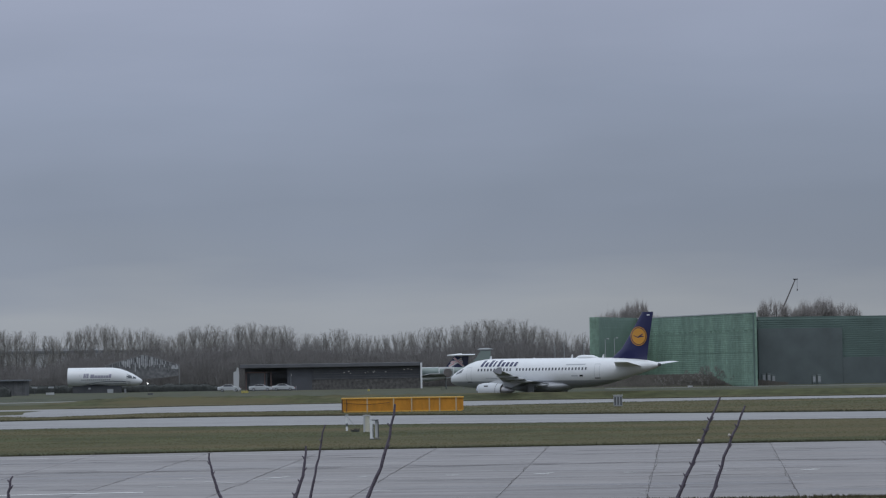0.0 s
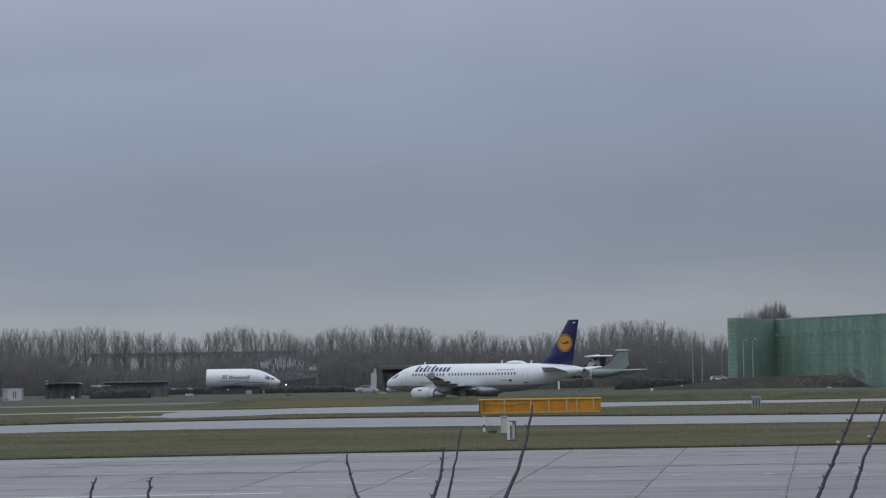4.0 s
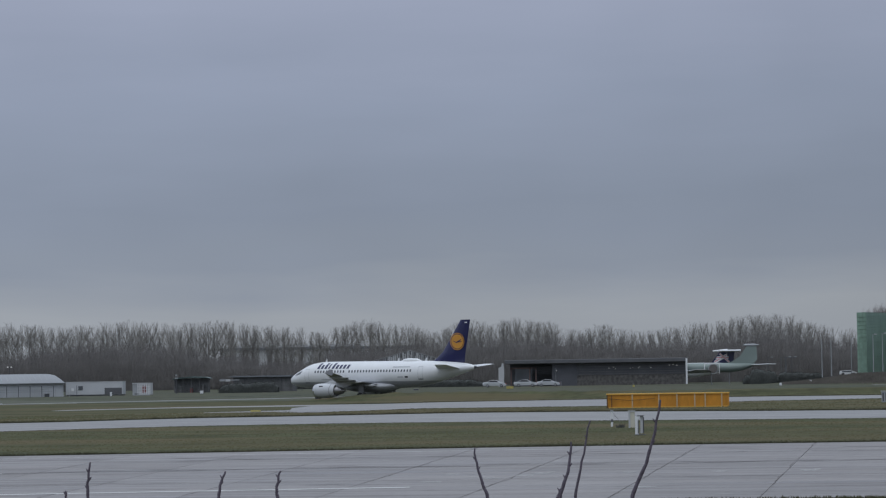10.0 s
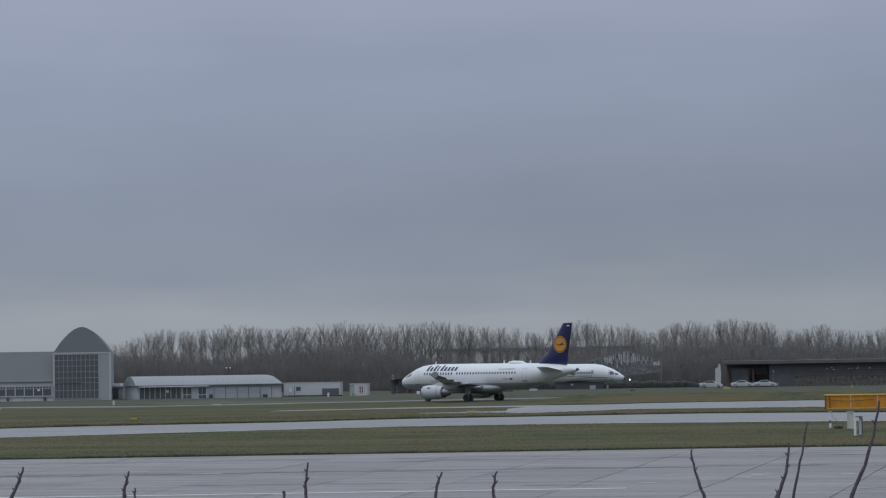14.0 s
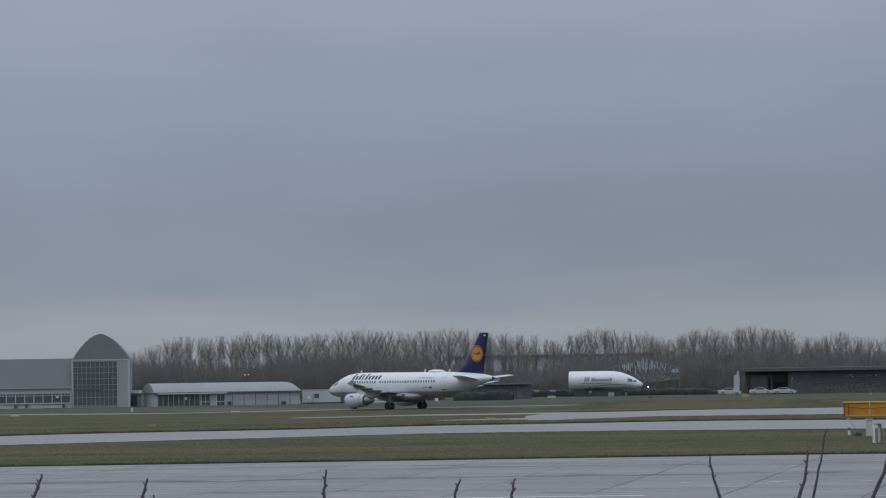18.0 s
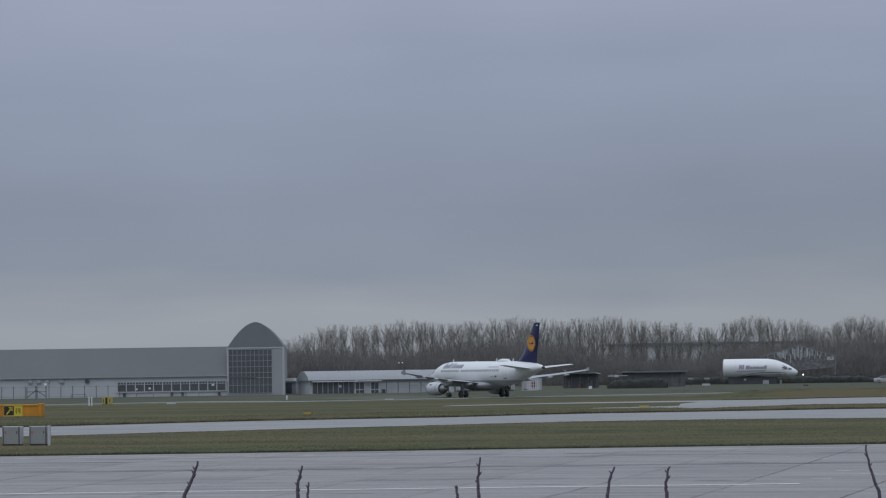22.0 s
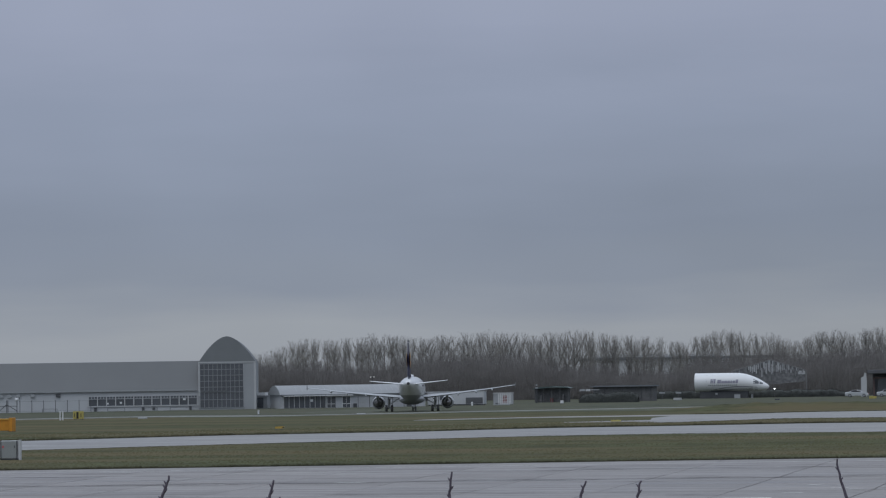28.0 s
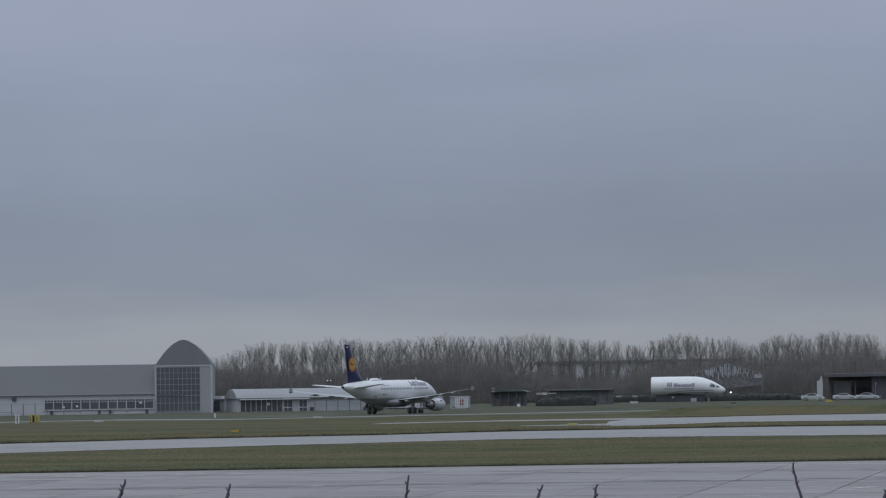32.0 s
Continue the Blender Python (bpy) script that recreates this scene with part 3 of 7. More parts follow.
def wheel_mesh(bm, r, w, n=20):
    prof = [(-w / 2, r * 0.55), (-w / 2, r * 0.9), (-w * 0.3, r), (w * 0.3, r), (w / 2, r * 0.9), (w / 2, r * 0.55)]
    loft(bm, [[(math.cos(2 * math.pi * i / n) * pr, py, math.sin(2 * math.pi * i / n) * pr) for i in range(n)] for py, pr in prof])
    return bm


BELLY_GREY = material("belly_grey", (0.36, 0.37, 0.39), 0.35, spread=0.08, size=2.0)
FENCE = material("wing_fence_grey", (0.25, 0.255, 0.28), 0.5, spread=0.1)
COWL = material("engine_cowl", (0.5, 0.515, 0.535), 0.32, spread=0.06, size=1.5)
CORE = material("exhaust_metal", (0.34, 0.33, 0.33), 0.35, metal=0.7, spread=0.15, size=0.6)


def airliner():
    a = thing("airliner", Matrix(), "white twin-engined airliner with a navy tail fin and orange disc", "airplane")
    bm = bmesh.new()
    loft(bm, [ring(*s) for s in FUSE])
    fuselage = part("fuselage", bm, AIR_WHITE, a, "white painted fuselage with a grey belly", smooth=True)
    part("exhaust_outlet", loft(bmesh.new(), [ring(-17.6, 4.63, 0.27, 0.25, 14), ring(-17.95, 4.64, 0.2, 0.19, 14)]), DARK_STEEL, a)
    # belly fairing
    bm = bmesh.new()
    loft(bm, [ring(x, z, w, h, 20) for x, z, w, h in ((6.2, 2.2, 0.5, 0.3), (4.8, 2.05, 1.6, 0.65), (3, 1.98, 2.05, 0.82), (-1.5, 1.98, 2.1, 0.85), (-3.4, 2.1, 1.6, 0.6), (-5.2, 2.3, 0.5, 0.3))])
    part("belly_fairing", bm, BELLY_GREY, a, "darker grey belly fairing", smooth=True)
    for side in (1, -1):
        for i in range(34):
            x = 10.1 - i * 0.533
            if 3.95 < x < 4.45:
                continue
            bm = bmesh.new()
            patch(bm, ((x - 0.13, 4.12), (x + 0.13, 4.12), (x + 0.13, 4.47), (x - 0.13, 4.47)), side, 0.015, 1)
            part("cabin_window", bm, GLASS, fuselage)
        bm = bmesh.new()
        patch(bm, ((13.2, 4.0), (14.0, 3.78), (13.7, 4.24), (12.95, 4.5)), side, 0.02)
        patch(bm, ((14.08, 3.78), (14.5, 3.7), (14.16, 4.06), (13.8, 4.22)), side, 0.02)
        part("cockpit_window", bm, GLASS, fuselage)
        for x, z0, z1, w in ((11.75, 2.72, 4.65, 0.42), (-9.2, 3.05, 4.85, 0.40)):
            bm = bmesh.new()
            for c in (((x - w, z0), (x + w, z0), (x + w, z0 + 0.07), (x - w, z0 + 0.07)), ((x - w, z1), (x + w, z1), (x + w, z1 + 0.05), (x - w, z1 + 0.05)),
                      ((x - w, z0), (x - w + 0.05, z0), (x - w + 0.05, z1), (x - w, z1)), ((x + w - 0.05, z0), (x + w, z0), (x + w, z1), (x + w - 0.05, z1))):
                patch(bm, c, side, 0.012, 4)
            part("cabin_door", bm, AIR_GREY, fuselage, "door outline on the white fuselage")
            bm = bmesh.new()
            patch(bm, ((x - w, z0 - 0.1), (x + w, z0 - 0.1), (x + w, z0), (x - w, z0)), side, 0.014, 3)
            part("door_sill", bm, DARK_STEEL, fuselage)
        # the airline's mark as plain slanted blocks
        bm = bmesh.new()
        for i, h in enumerate((0.9, 0.62, 0.9, 0.8, 0.9, 0.62, 0.62, 0.62, 0.62)):
            x0 = 9.9 - i * 0.69 if side > 0 else 4.0 + i * 0.69
            lean, w = -0.24 * side * h, 0.44 if i != 3 else 0.3
            patch(bm, ((x0, 4.72), (x0 - side * w, 4.72), (x0 - side * w + lean, 4.72 + h * 0.95), (x0 + lean, 4.72 + h * 0.95)), side, 0.016, 3)
        part("lettering_blocks", bm, NAVY, fuselage, "navy slanted mark on the forward fuselage")
        bm = bmesh.new()
        patch(bm, ((-4.2, 4.78), (-7.3, 4.78), (-7.3, 4.93), (-4.2, 4.93)), side, 0.015, 4)
        part("small_lettering_bar", bm, AIR_GREY, fuselage, "thin grey bar of small writing")
        bm = bmesh.new()
        patch(bm, ((-5.2, 3.28), (-6.2, 3.28), (-6.2, 3.44), (-5.2, 3.44)), side, 0.015, 2)
        part("registration_bar", bm, AIR_GREY, fuselage)
        bm = bmesh.new()
        patch(bm, ((8.9, 3.12), (7.0, 3.12), (7.0, 3.2), (8.9, 3.2)), side, 0.015, 3)
        part("small_lettering_bar", bm, AIR_GREY, fuselage)
        bm = bmesh.new()
        patch(bm, ((-6.5, 3.25), (-7.05, 3.25), (-7.05, 3.48), (-6.5, 3.48)), side, 0.016, 1)
        part("flag_mark", bm, SIGN_BLACK, fuselage)
        # wing
        s = side
        bm = bmesh.new()
        loft(bm, [foil(5.6, -1.5, s * 1.7, 2.32, 0.55), foil(2.95, -1.45, s * 6.4, 2.80, 0.36), foil(-0.45, -3.2, s * 12.0, 3.44, 0.22), foil(-3.25, -4.75, s * 17.0, 4.12, 0.12)])
        wing = part("wing", bm, WING_GREY, a, "swept grey wing", smooth=True)
        part("wing_fence", slab([(-3.3, 4.1), (-4.15, 4.6), (-4.7, 4.6), (-4.8, 4.15), (-4.7, 3.75), (-4.3, 3.75)], 0.06, s * 17.03), FENCE, wing)
        for y, le, zz in ((3.6, -0.6, 2.2), (7.6, -0.9, 2.72), (10.6, -1.9, 3.08), (13.2, -2.7, 3.42)):
            bm = bmesh.new()
            loft(bm, [[(x, s * y + math.cos(q) * r, zz + math.sin(q) * r * 1.2) for q in [2 * math.pi * i / 8 for i in range(8)]] for x, r in ((le + 1.6, 0.03), (le + 0.8, 0.16), (le - 0.8, 0.17), (le - 2.0, 0.03))])
            part("flap_track_fairing", bm, AIR_GREY, wing, smooth=True)
        # engine
        def barrel(profile, n=24):
            return [[(x + 0.85, s * 5.75 + math.cos(2 * math.pi * i / n) * r * 1.06, 1.5 + math.sin(2 * math.pi * i / n) * r * 1.06) for i in range(n)] for x, r in profile]

        bm = bmesh.new()
        loft(bm, barrel([(6.05, 0.8), (6.15, 0.86), (6.0, 0.93), (5.3, 1.0), (4.2, 1.02), (3.2, 0.97), (2.3, 0.85), (2.3, 0.78), (3.2, 0.8), (5.7, 0.75)]), caps=False)
        engine = part("engine", bm, COWL, a, "pale grey engine nacelle", smooth=True)
        part("intake_lip", loft(bmesh.new(), barrel([(6.04, 0.81), (6.16, 0.86), (6.08, 0.912), (5.83, 0.96)]), caps=False), LIP, engine, "bare metal intake lip", smooth=True)
        part("fan", loft(bmesh.new(), barrel([(5.4, 0.78), (5.35, 0.28), (5.7, 0.02)], 20)), DARK_STEEL, engine)
        part("exhaust_core", loft(bmesh.new(), barrel([(2.5, 0.79), (2.45, 0.66), (1.6, 0.55), (1.15, 0.42), (1.1, 0.3), (0.5, 0.08)], 20)), CORE, engine, "bare metal exhaust core", smooth=True)
        part("cowl_joint", loft(bmesh.new(), barrel([(3.06, 0.968), (3.0, 0.962)]), caps=False), DARK_STEEL, engine, "dark joint round the cowling")
        bm = bmesh.new()
        loft(bm, [[(x, s * (5.75 + w), z) for w, z in ((-0.16, z0), (0.16, z0), (0.16, z1), (-0.16, z1))] for x, z0, z1 in ((6.0, 2.3, 2.44), (4.2, 2.1, 2.92), (1.8, 1.9, 2.95), (0.2, 2.4, 2.75))])
        part("pylon", bm, COWL, engine)
        for q in (0.62, 2.52):
            y0, z0 = s * 5.75 + math.cos(q) * 1.09, 1.5 + math.sin(q) * 1.09
            part("cowl_vent", boxes((5.1, 5.75, y0 - 0.03, y0 + 0.03, z0 - 0.09, z0 + 0.09)), DARK_STEEL, engine)
        # tailplane
        bm = bmesh.new()
        loft(bm, [foil(-11.6, -15.6, s * 0.9, 4.5, 0.26), foil(-14.9, -16.9, s * 6.22, 5.06, 0.1)])
        part("tailplane", bm, WHITE, a, smooth=True)
        # main gear
        bm = rods(((0.0, s * 3.8, 0.57), (0.0, s * 3.75, 2.5), 0.13, 0.17), ((0.0, s * 3.8, 1.2), (0.0, s * 2.1, 2.2), 0.07), ((-0.1, s * 3.34, 0.57), (-0.1, s * 4.26, 0.57), 0.09))
        gear = part("main_gear_leg", bm, STEEL, a)
        part("gear_door", boxes((-0.5, 0.5, s * 4.0 - 0.03, s * 4.0 + 0.03, 1.15, 2.35)), AIR_WHITE, gear)
        for y in (3.34, 4.26):
            w = part("wheel", wheel_mesh(bmesh.new(), 0.57, 0.40), RUBBER, gear, "black rubber tyre", smooth=True)
            w.location = (0, s * y, 0.57)
            WHEELS.append((w, Vector((0, s * y, 0.57)), 0.57))
    # nose gear
    gear = part("nose_gear_leg", rods(((11.05, 0, 0.38), (11.2, 0, 2.3), 0.08, 0.11), ((11.05, -0.28, 0.38), (11.05, 0.28, 0.38), 0.06), ((11.15, 0, 1.3), (12.4, 0, 2.1), 0.05)), STEEL, a)
    for y in (-0.25, 0.25):
        w = part("wheel", wheel_mesh(bmesh.new(), 0.38, 0.22), RUBBER, gear, smooth=True)
        w.location = (11.05, y, 0.38)
        WHEELS.append((w, Vector((11.05, y, 0.38)), 0.38))
    # fin, with the plain disc and a plain winged stroke on both faces
    bm = bmesh.new()
    sect = []
    for le, te, z, th in ((-9.3, -15.9, 5.3, 0.2), (-10.6, -15.95, 5.75, 0.32), (-12.05, -16.12, 6.9, 0.3), (-13.7, -16.55, 9.2, 0.24), (-15.3, -17.0, 11.58, 0.14)):
        c = le - te
        pts = []
        for u, h in ((0, 0.0), (0.08, 0.6), (0.3, 1.0), (0.65, 0.75), (1.0, 0.08)):
            pts.append((le - u * c, h * th / 2 * 2, z))
        pts += [(x, -y, zz) for x, y, zz in pts[-1:0:-1]]
        sect.append(pts)
    loft(bm, sect)
    fin = part("tail_fin", bm, NAVY, a, "navy tail fin", smooth=True)
    for side in (1, -1):
        cx, cz, r = -14.85, 8.42, 1.25
        y = side * 0.29
        bm = bmesh.new()
        n = 40
        loft(bm, [[(cx + math.cos(2 * math.pi * i / n) * q, y, cz + math.sin(2 * math.pi * i / n) * q) for i in range(n)] for q in (r, r * 0.92)], caps=False)
        part("disc_ring", bm, ORANGE, fin, "thin orange ring")
        bm = bmesh.new()
        loft(bm, [[(cx + math.cos(2 * math.pi * i / n) * r * 0.83, y + dy * side, cz + math.sin(2 * math.pi * i / n) * r * 0.83) for i in range(n)] for dy in (-0.02, 0.006)])
        part("disc", bm, ORANGE, fin, "round orange disc")
        bm = bmesh.new()
        for shape in (((0.8, 0.08), (0.25, -0.16), (0.2, -0.06), (0.78, 0.14)), ((0.3, -0.16), (-0.1, 0.06), (-0.72, 0.36), (-0.6, 0.14), (0.05, -0.24)), ((-0.05, 0.02), (-0.85, 0.0), (-0.8, -0.1), (0.05, -0.16))):
            bm.faces.new([bm.verts.new((cx + px, y + side * 0.014, cz + pz)) for px, pz in shape])
        part("wing_stroke", bm, NAVY, fin, "navy strokes on the disc")
    part("fin_cap_mark", boxes((-16.5, -16.1, -0.13, 0.13, 11.1, 11.25)), WHITE, fin)
    # aerials and domes
    bm = bmesh.new()
    loft(bm, [ring(x, 5.7, w, h, 14) for x, w, h in ((-4.6, 0.05, 0.03), (-5.1, 0.45, 0.3), (-6.0, 0.55, 0.42), (-7.4, 0.5, 0.36), (-8.3, 0.05, 0.03))])
    part("aerial_dome", bm, WHITE, a, "white aerial dome on the roof", smooth=True)
    for x, h in ((9.6, 0.42), (-3.8, 0.45), (-8.8, 0.4), (2.4, 0.12)):
        part("blade_aerial", slab([(x, 5.6), (x - 0.35, 5.6), (x - 0.4, 5.74 + h), (x - 0.22, 5.74 + h)], 0.05), WHITE, a)
    return a


WHEELS = []
plane = airliner()


# ---- museum aircraft ----
def exhibit_nose():
    """The sawn-off front of a wide-bodied airliner."""
    y = 640.0
    x0, x1 = at(-7.58, y), at(-6.17, y)
    m = thing("airliner_nose_section", pose((x0 + x1) / 2 - 1.5, y, 0.3), "white sawn-off front of a wide-bodied airliner on display", "airplane")
    L0, L1 = x0 - (x0 + x1) / 2 + 1.5, x1 - (x0 + x1) / 2 + 1.5
    st = []
    for x, top, low, hw in ((0, 5.43, 1.17, 2.2), (4, 5.43, 1.17, 2.2), (8.0, 5.42, 1.17, 2.2), (10.0, 5.38, 1.17, 2.17), (11.7, 5.12, 1.17, 2.06), (13.4, 4.5, 1.17, 1.86), (14.6, 3.92, 1.2, 1.55), (15.5, 3.35, 1.3, 1.15), (16.2, 2.86, 1.55, 0.72), (16.55, 2.6, 1.85, 0.4), (16.72, 2.35, 2.2, 0.05)):
        st.append((L0 + x, (top + low) / 2, hw, (top - low) / 2))
    bm = bmesh.new()
    loft(bm, [ring(*s, 32) for s in st])
    body = part("fuselage", bm, EXHIBIT_WHITE, m, "white fuselage with a dark lower band", smooth=True)
    half = lambda x: next(((a, b, (x - a[0]) / (b[0] - a[0])) for a, b in zip(st, st[1:]) if a[0] <= x <= b[0]))

    def skin(x, z, proud):
        a, b, u = half(x)
        zc, hw, hh = [a[i] + (b[i] - a[i]) * u for i in (1, 2, 3)]
        s = max(-0.99, min(0.99, (z - zc) / hh))
        return (x, -(hw * math.sqrt(1 - s * s) + proud), z)

    def sheet_on(bm, x0, x1, z0, z1, slant=0.0, proud=0.02):
        loft(bm, [[skin(xa + slant * (z - z0), z, proud) for xa in (x0, (x0 + x1) / 2, x1)] for z in (z0, (z0 + z1) / 2, z1)], closed=False)

    bm = bmesh.new()
    loft(bm, [[skin(L0 + 13.3 + 2.1 * u, (2.95 - 0.15 * u) * (1 - v) + (3.95 - 0.85 * u) * v, 0.025) for u in (0, 0.25, 0.5, 0.75, 1.0)] for v in (0, 0.5, 1.0)], closed=False)
    part("cockpit_window", bm, GLASS, body)
    for i in range(15):
        bm = bmesh.new()
        sheet_on(bm, L0 + 3.2 + i * 0.44, L0 + 3.42 + i * 0.44, 2.55, 2.8)
        part("cabin_window", bm, GLASS, body)
    bm = bmesh.new()
    x = L0 + 3.6
    for w, h in ((0.35, 1.0), (0.25, 1.0), (0.35, 1.0), (0.85, 0.8), (0.6, 0.56), (0.6, 0.56), (0.6, 0.56), (0.4, 0.56), (0.55, 0.56), (0.55, 0.8)):
        sheet_on(bm, x, x + w, 3.1, 3.1 + h, 0.12)
        x += w + 0.09 + 0.35 * (len(bm.verts) == 27)
    part("lettering_blocks", bm, material("grey_lettering", (0.27, 0.265, 0.33), 0.5), body, "grey blocks of a painted name")
    bm = bmesh.new()
    for xa in (L0 + 2.7, L0 + 4.0):
        sheet_on(bm, xa, xa + 0.1, 2.2, 5.0)
    part("door_outline", bm, MID_GREY, body)
    # the dark blue lower band rises behind the wheel bay and falls again to the chin
    bm = bmesh.new()
    rise = [L0 + 3.2 + i * 0.55 for i in range(21)]
    loft(bm, [[skin(x, 1.1 + (0.32 + 0.55 * math.sin(math.pi * min(1.0, i / 20)) + 0.035 * i) * v, 0.015) for i, x in enumerate(rise)] for v in (0.12, 0.5, 1.0)], closed=False)
    part("lower_band", bm, NAVY, body, "dark blue band along the belly")
    bm = boxes((L0 + 1.0, L1 - 4, -0.8, 0.8, -0.3, 1.3))
    part("plinth", bm, material("plinth_grey", (0.075, 0.078, 0.085), 0.7, spread=0.3), m, "dark support under the fuselage")
    for b in ((L0 + 4.8, L0 + 5.3, -2.72, -2.62, 0.55, 0.95), (L0 + 9.0, L0 + 10.3, -2.1, -1.7, -0.3, 0.55), (L0 + 12.6, L0 + 13.0, -0.3, 0.3, -0.3, 0.6)):
        part("display_board", boxes(b), PALE, m)
    lamp = thing("lamp_post", pose(at(-6.0, 636), 636, 0), "low post with a bright white lamp on the grass", "lamp")
    part("post", rods(((0, 0, 0), (0, 0, 1.9), 0.06)), DARK_STEEL, lamp)
    bm = bmesh.new()
    bmesh.ops.create_icosphere(bm, subdivisions=2, radius=0.12, matrix=Matrix.Translation((0, 0, 2.0)))
    part("lamp_head", bm, SPARK, lamp)


def patrol_plane():
    """A grey-green four-engined patrol aircraft, its nose hidden by the dark hall."""
    y = 604.0
    m = thing("patrol_aircraft", pose(0, y, 0), "old grey-green patrol aircraft with a tall fin, parked", "airplane")
    st = [(-13, 3.6, 1.2, 0.95), (0, 3.6, 1.2, 0.98), (4, 3.5, 1.1, 1.0), (6.4, 3.62, 0.95, 0.84), (8.2, 3.9, 0.6, 0.52), (9.5, 4.15, 0.14, 0.16)]
    bm = bmesh.new()
    loft(bm, [ring(x, z, w, h, 20) for x, z, w, h in st])
    part("fuselage", bm, HEMP, m, "grey-green fuselage", smooth=True)
    part("tail_fin", slab([(2.4, 4.25), (4.4, 4.75), (6.2, 5.85), (7.9, 8.2), (9.8, 8.2), (9.95, 5.2), (8.9, 4.2)], 0.3), HEMP, m, "tall grey-green fin")
    bm = bmesh.new()
    loft(bm, [ring(x, 8.25, w, h, 12) for x, w, h in ((7.0, 0.05, 0.05), (7.5, 0.3, 0.26), (9.3, 0.36, 0.3), (10.4, 0.06, 0.05))])
    part("fin_top_fairing", bm, PALE, m, smooth=True)
    for s in (1, -1):
        bm = bmesh.new()
        loft(bm, [foil(10.6, 8.3, s * 0.4, 4.0, 0.3), foil(13.8, 12.0, s * 6.0, 4.15, 0.24)])
        part("tailplane", bm, OFF_WHITE, m, smooth=True)
    bm = bmesh.new()
    loft(bm, [foil(-6.5, 0.5, -0.8, 2.6, 0.6), foil(-3.0, -0.5, -9.0, 3.2, 0.2)])
    part("wing", bm, OFF_WHITE, m, "pale underside of the wing", smooth=True)
    for x in (0.6,):
        bm = bmesh.new()
        loft(bm, [[(x + math.cos(2 * math.pi * i / 16) * r, yy, 3.35 + math.sin(2 * math.pi * i / 16) * r) for i in range(16)] for yy, r in ((-2.9, 0.95), (-3.0, 1.1), (-0.5, 1.0))])
        part("engine", bm, PALE, m, "pale engine cowl", smooth=True)
        bm = bmesh.new()
        loft(bm, [[(x + math.cos(2 * math.pi * i / 16) * r, yy, 3.35 + math.sin(2 * math.pi * i / 16) * r) for i in range(16)] for yy, r in ((-3.04, 0.86), (-3.02, 0.9))])
        part("intake_blank", bm, material("brown_intake_blank", (0.13, 0.118, 0.112), 0.8, spread=0.3, size=0.5), m, "brown blanked intake")
    part("jet_cover", boxes((-1.3, 1.95, -3.05, -2.7, 4.3, 4.62)), WHITE, m)
    for x in (-1.3, 1.8):
        part("cover_leg", boxes((x, x + 0.15, -3.05, -2.9, 2.3, 4.3)), WHITE, m)
    for x in (-10, 0.2, 4):
        part("gear_leg", rods(((x, 0, 0), (x, 0, 2.6), 0.12)), STEEL, m)
    part("support_stand", rods(((0.2, -2.6, 0), (0.2, -2.6, 3.0), 0.1)), STEEL, m)
    part("wheel_fence", boxes((-13, -2.4, -3.1, -3.0, 1.75, 1.95)), WHITE, m)


FLAG_RED = material("faded_flag_red", (0.6, 0.17, 0.2), 0.5, spread=0.1)


def tail_exhibit():
    y = 652.0
    m = thing("tri_jet", pose(0, y, 0), "old white tri-jet with a flag painted fin behind the hall", "airplane")
    bm = bmesh.new()
    loft(bm, [ring(x, z, w, h, 18) for x, z, w, h in ((-30, 3.0, 1.7, 1.7), (-4, 3.0, 1.7, 1.7), (1, 3.4, 1.5, 1.3), (6, 3.9, 0.6, 0.5))])
    part("fuselage", bm, WHITE, m, smooth=True)
    part("tail_fin", slab([(-0.2, 4.2), (2.3, 7.2), (5.6, 7.2), (5.2, 4.2)], 0.3), NAVY, m, "fin painted with red, white and navy stripes")
    for pts, mat in (([(0.9, 4.35), (3.9, 6.05), (3.9, 6.8), (0.9, 5.1)], WHITE), ([(1.0, 4.75), (3.8, 6.35), (3.8, 6.55), (1.0, 4.95)], FLAG_RED), ([(1.2, 5.5), (4.2, 5.5), (4.2, 6.1), (1.6, 6.1)], WHITE), ([(1.35, 5.72), (4.2, 5.72), (4.2, 5.9), (1.45, 5.9)], FLAG_RED),
                     ([(2.0, 6.6), (4.2, 4.6), (4.5, 4.9), (2.3, 6.9)], WHITE), ([(2.1, 6.68), (4.25, 4.72), (4.38, 4.84), (2.22, 6.8)], FLAG_RED)):
        part("flag_stripe", slab(pts, 0.32 + 0.01 * len(m.children)), mat, m)
    bm = bmesh.new()
    loft(bm, [[(x, yy, 7.35 + zz) for yy, zz in ((-4.5, 0), (0, 0.26), (4.5, 0), (0, -0.22))] for x in (2.2, 3.0, 7.0)])
    part("tailplane", bm, WHITE, m, "white tailplane on top of the fin")
    part("tail_bullet", rods(((0.6, 0, 7.35), (4.0, 0, 7.4), 0.12, 0.4)), WHITE, m)


exhibit_nose()
patrol_plane()
tail_exhibit()


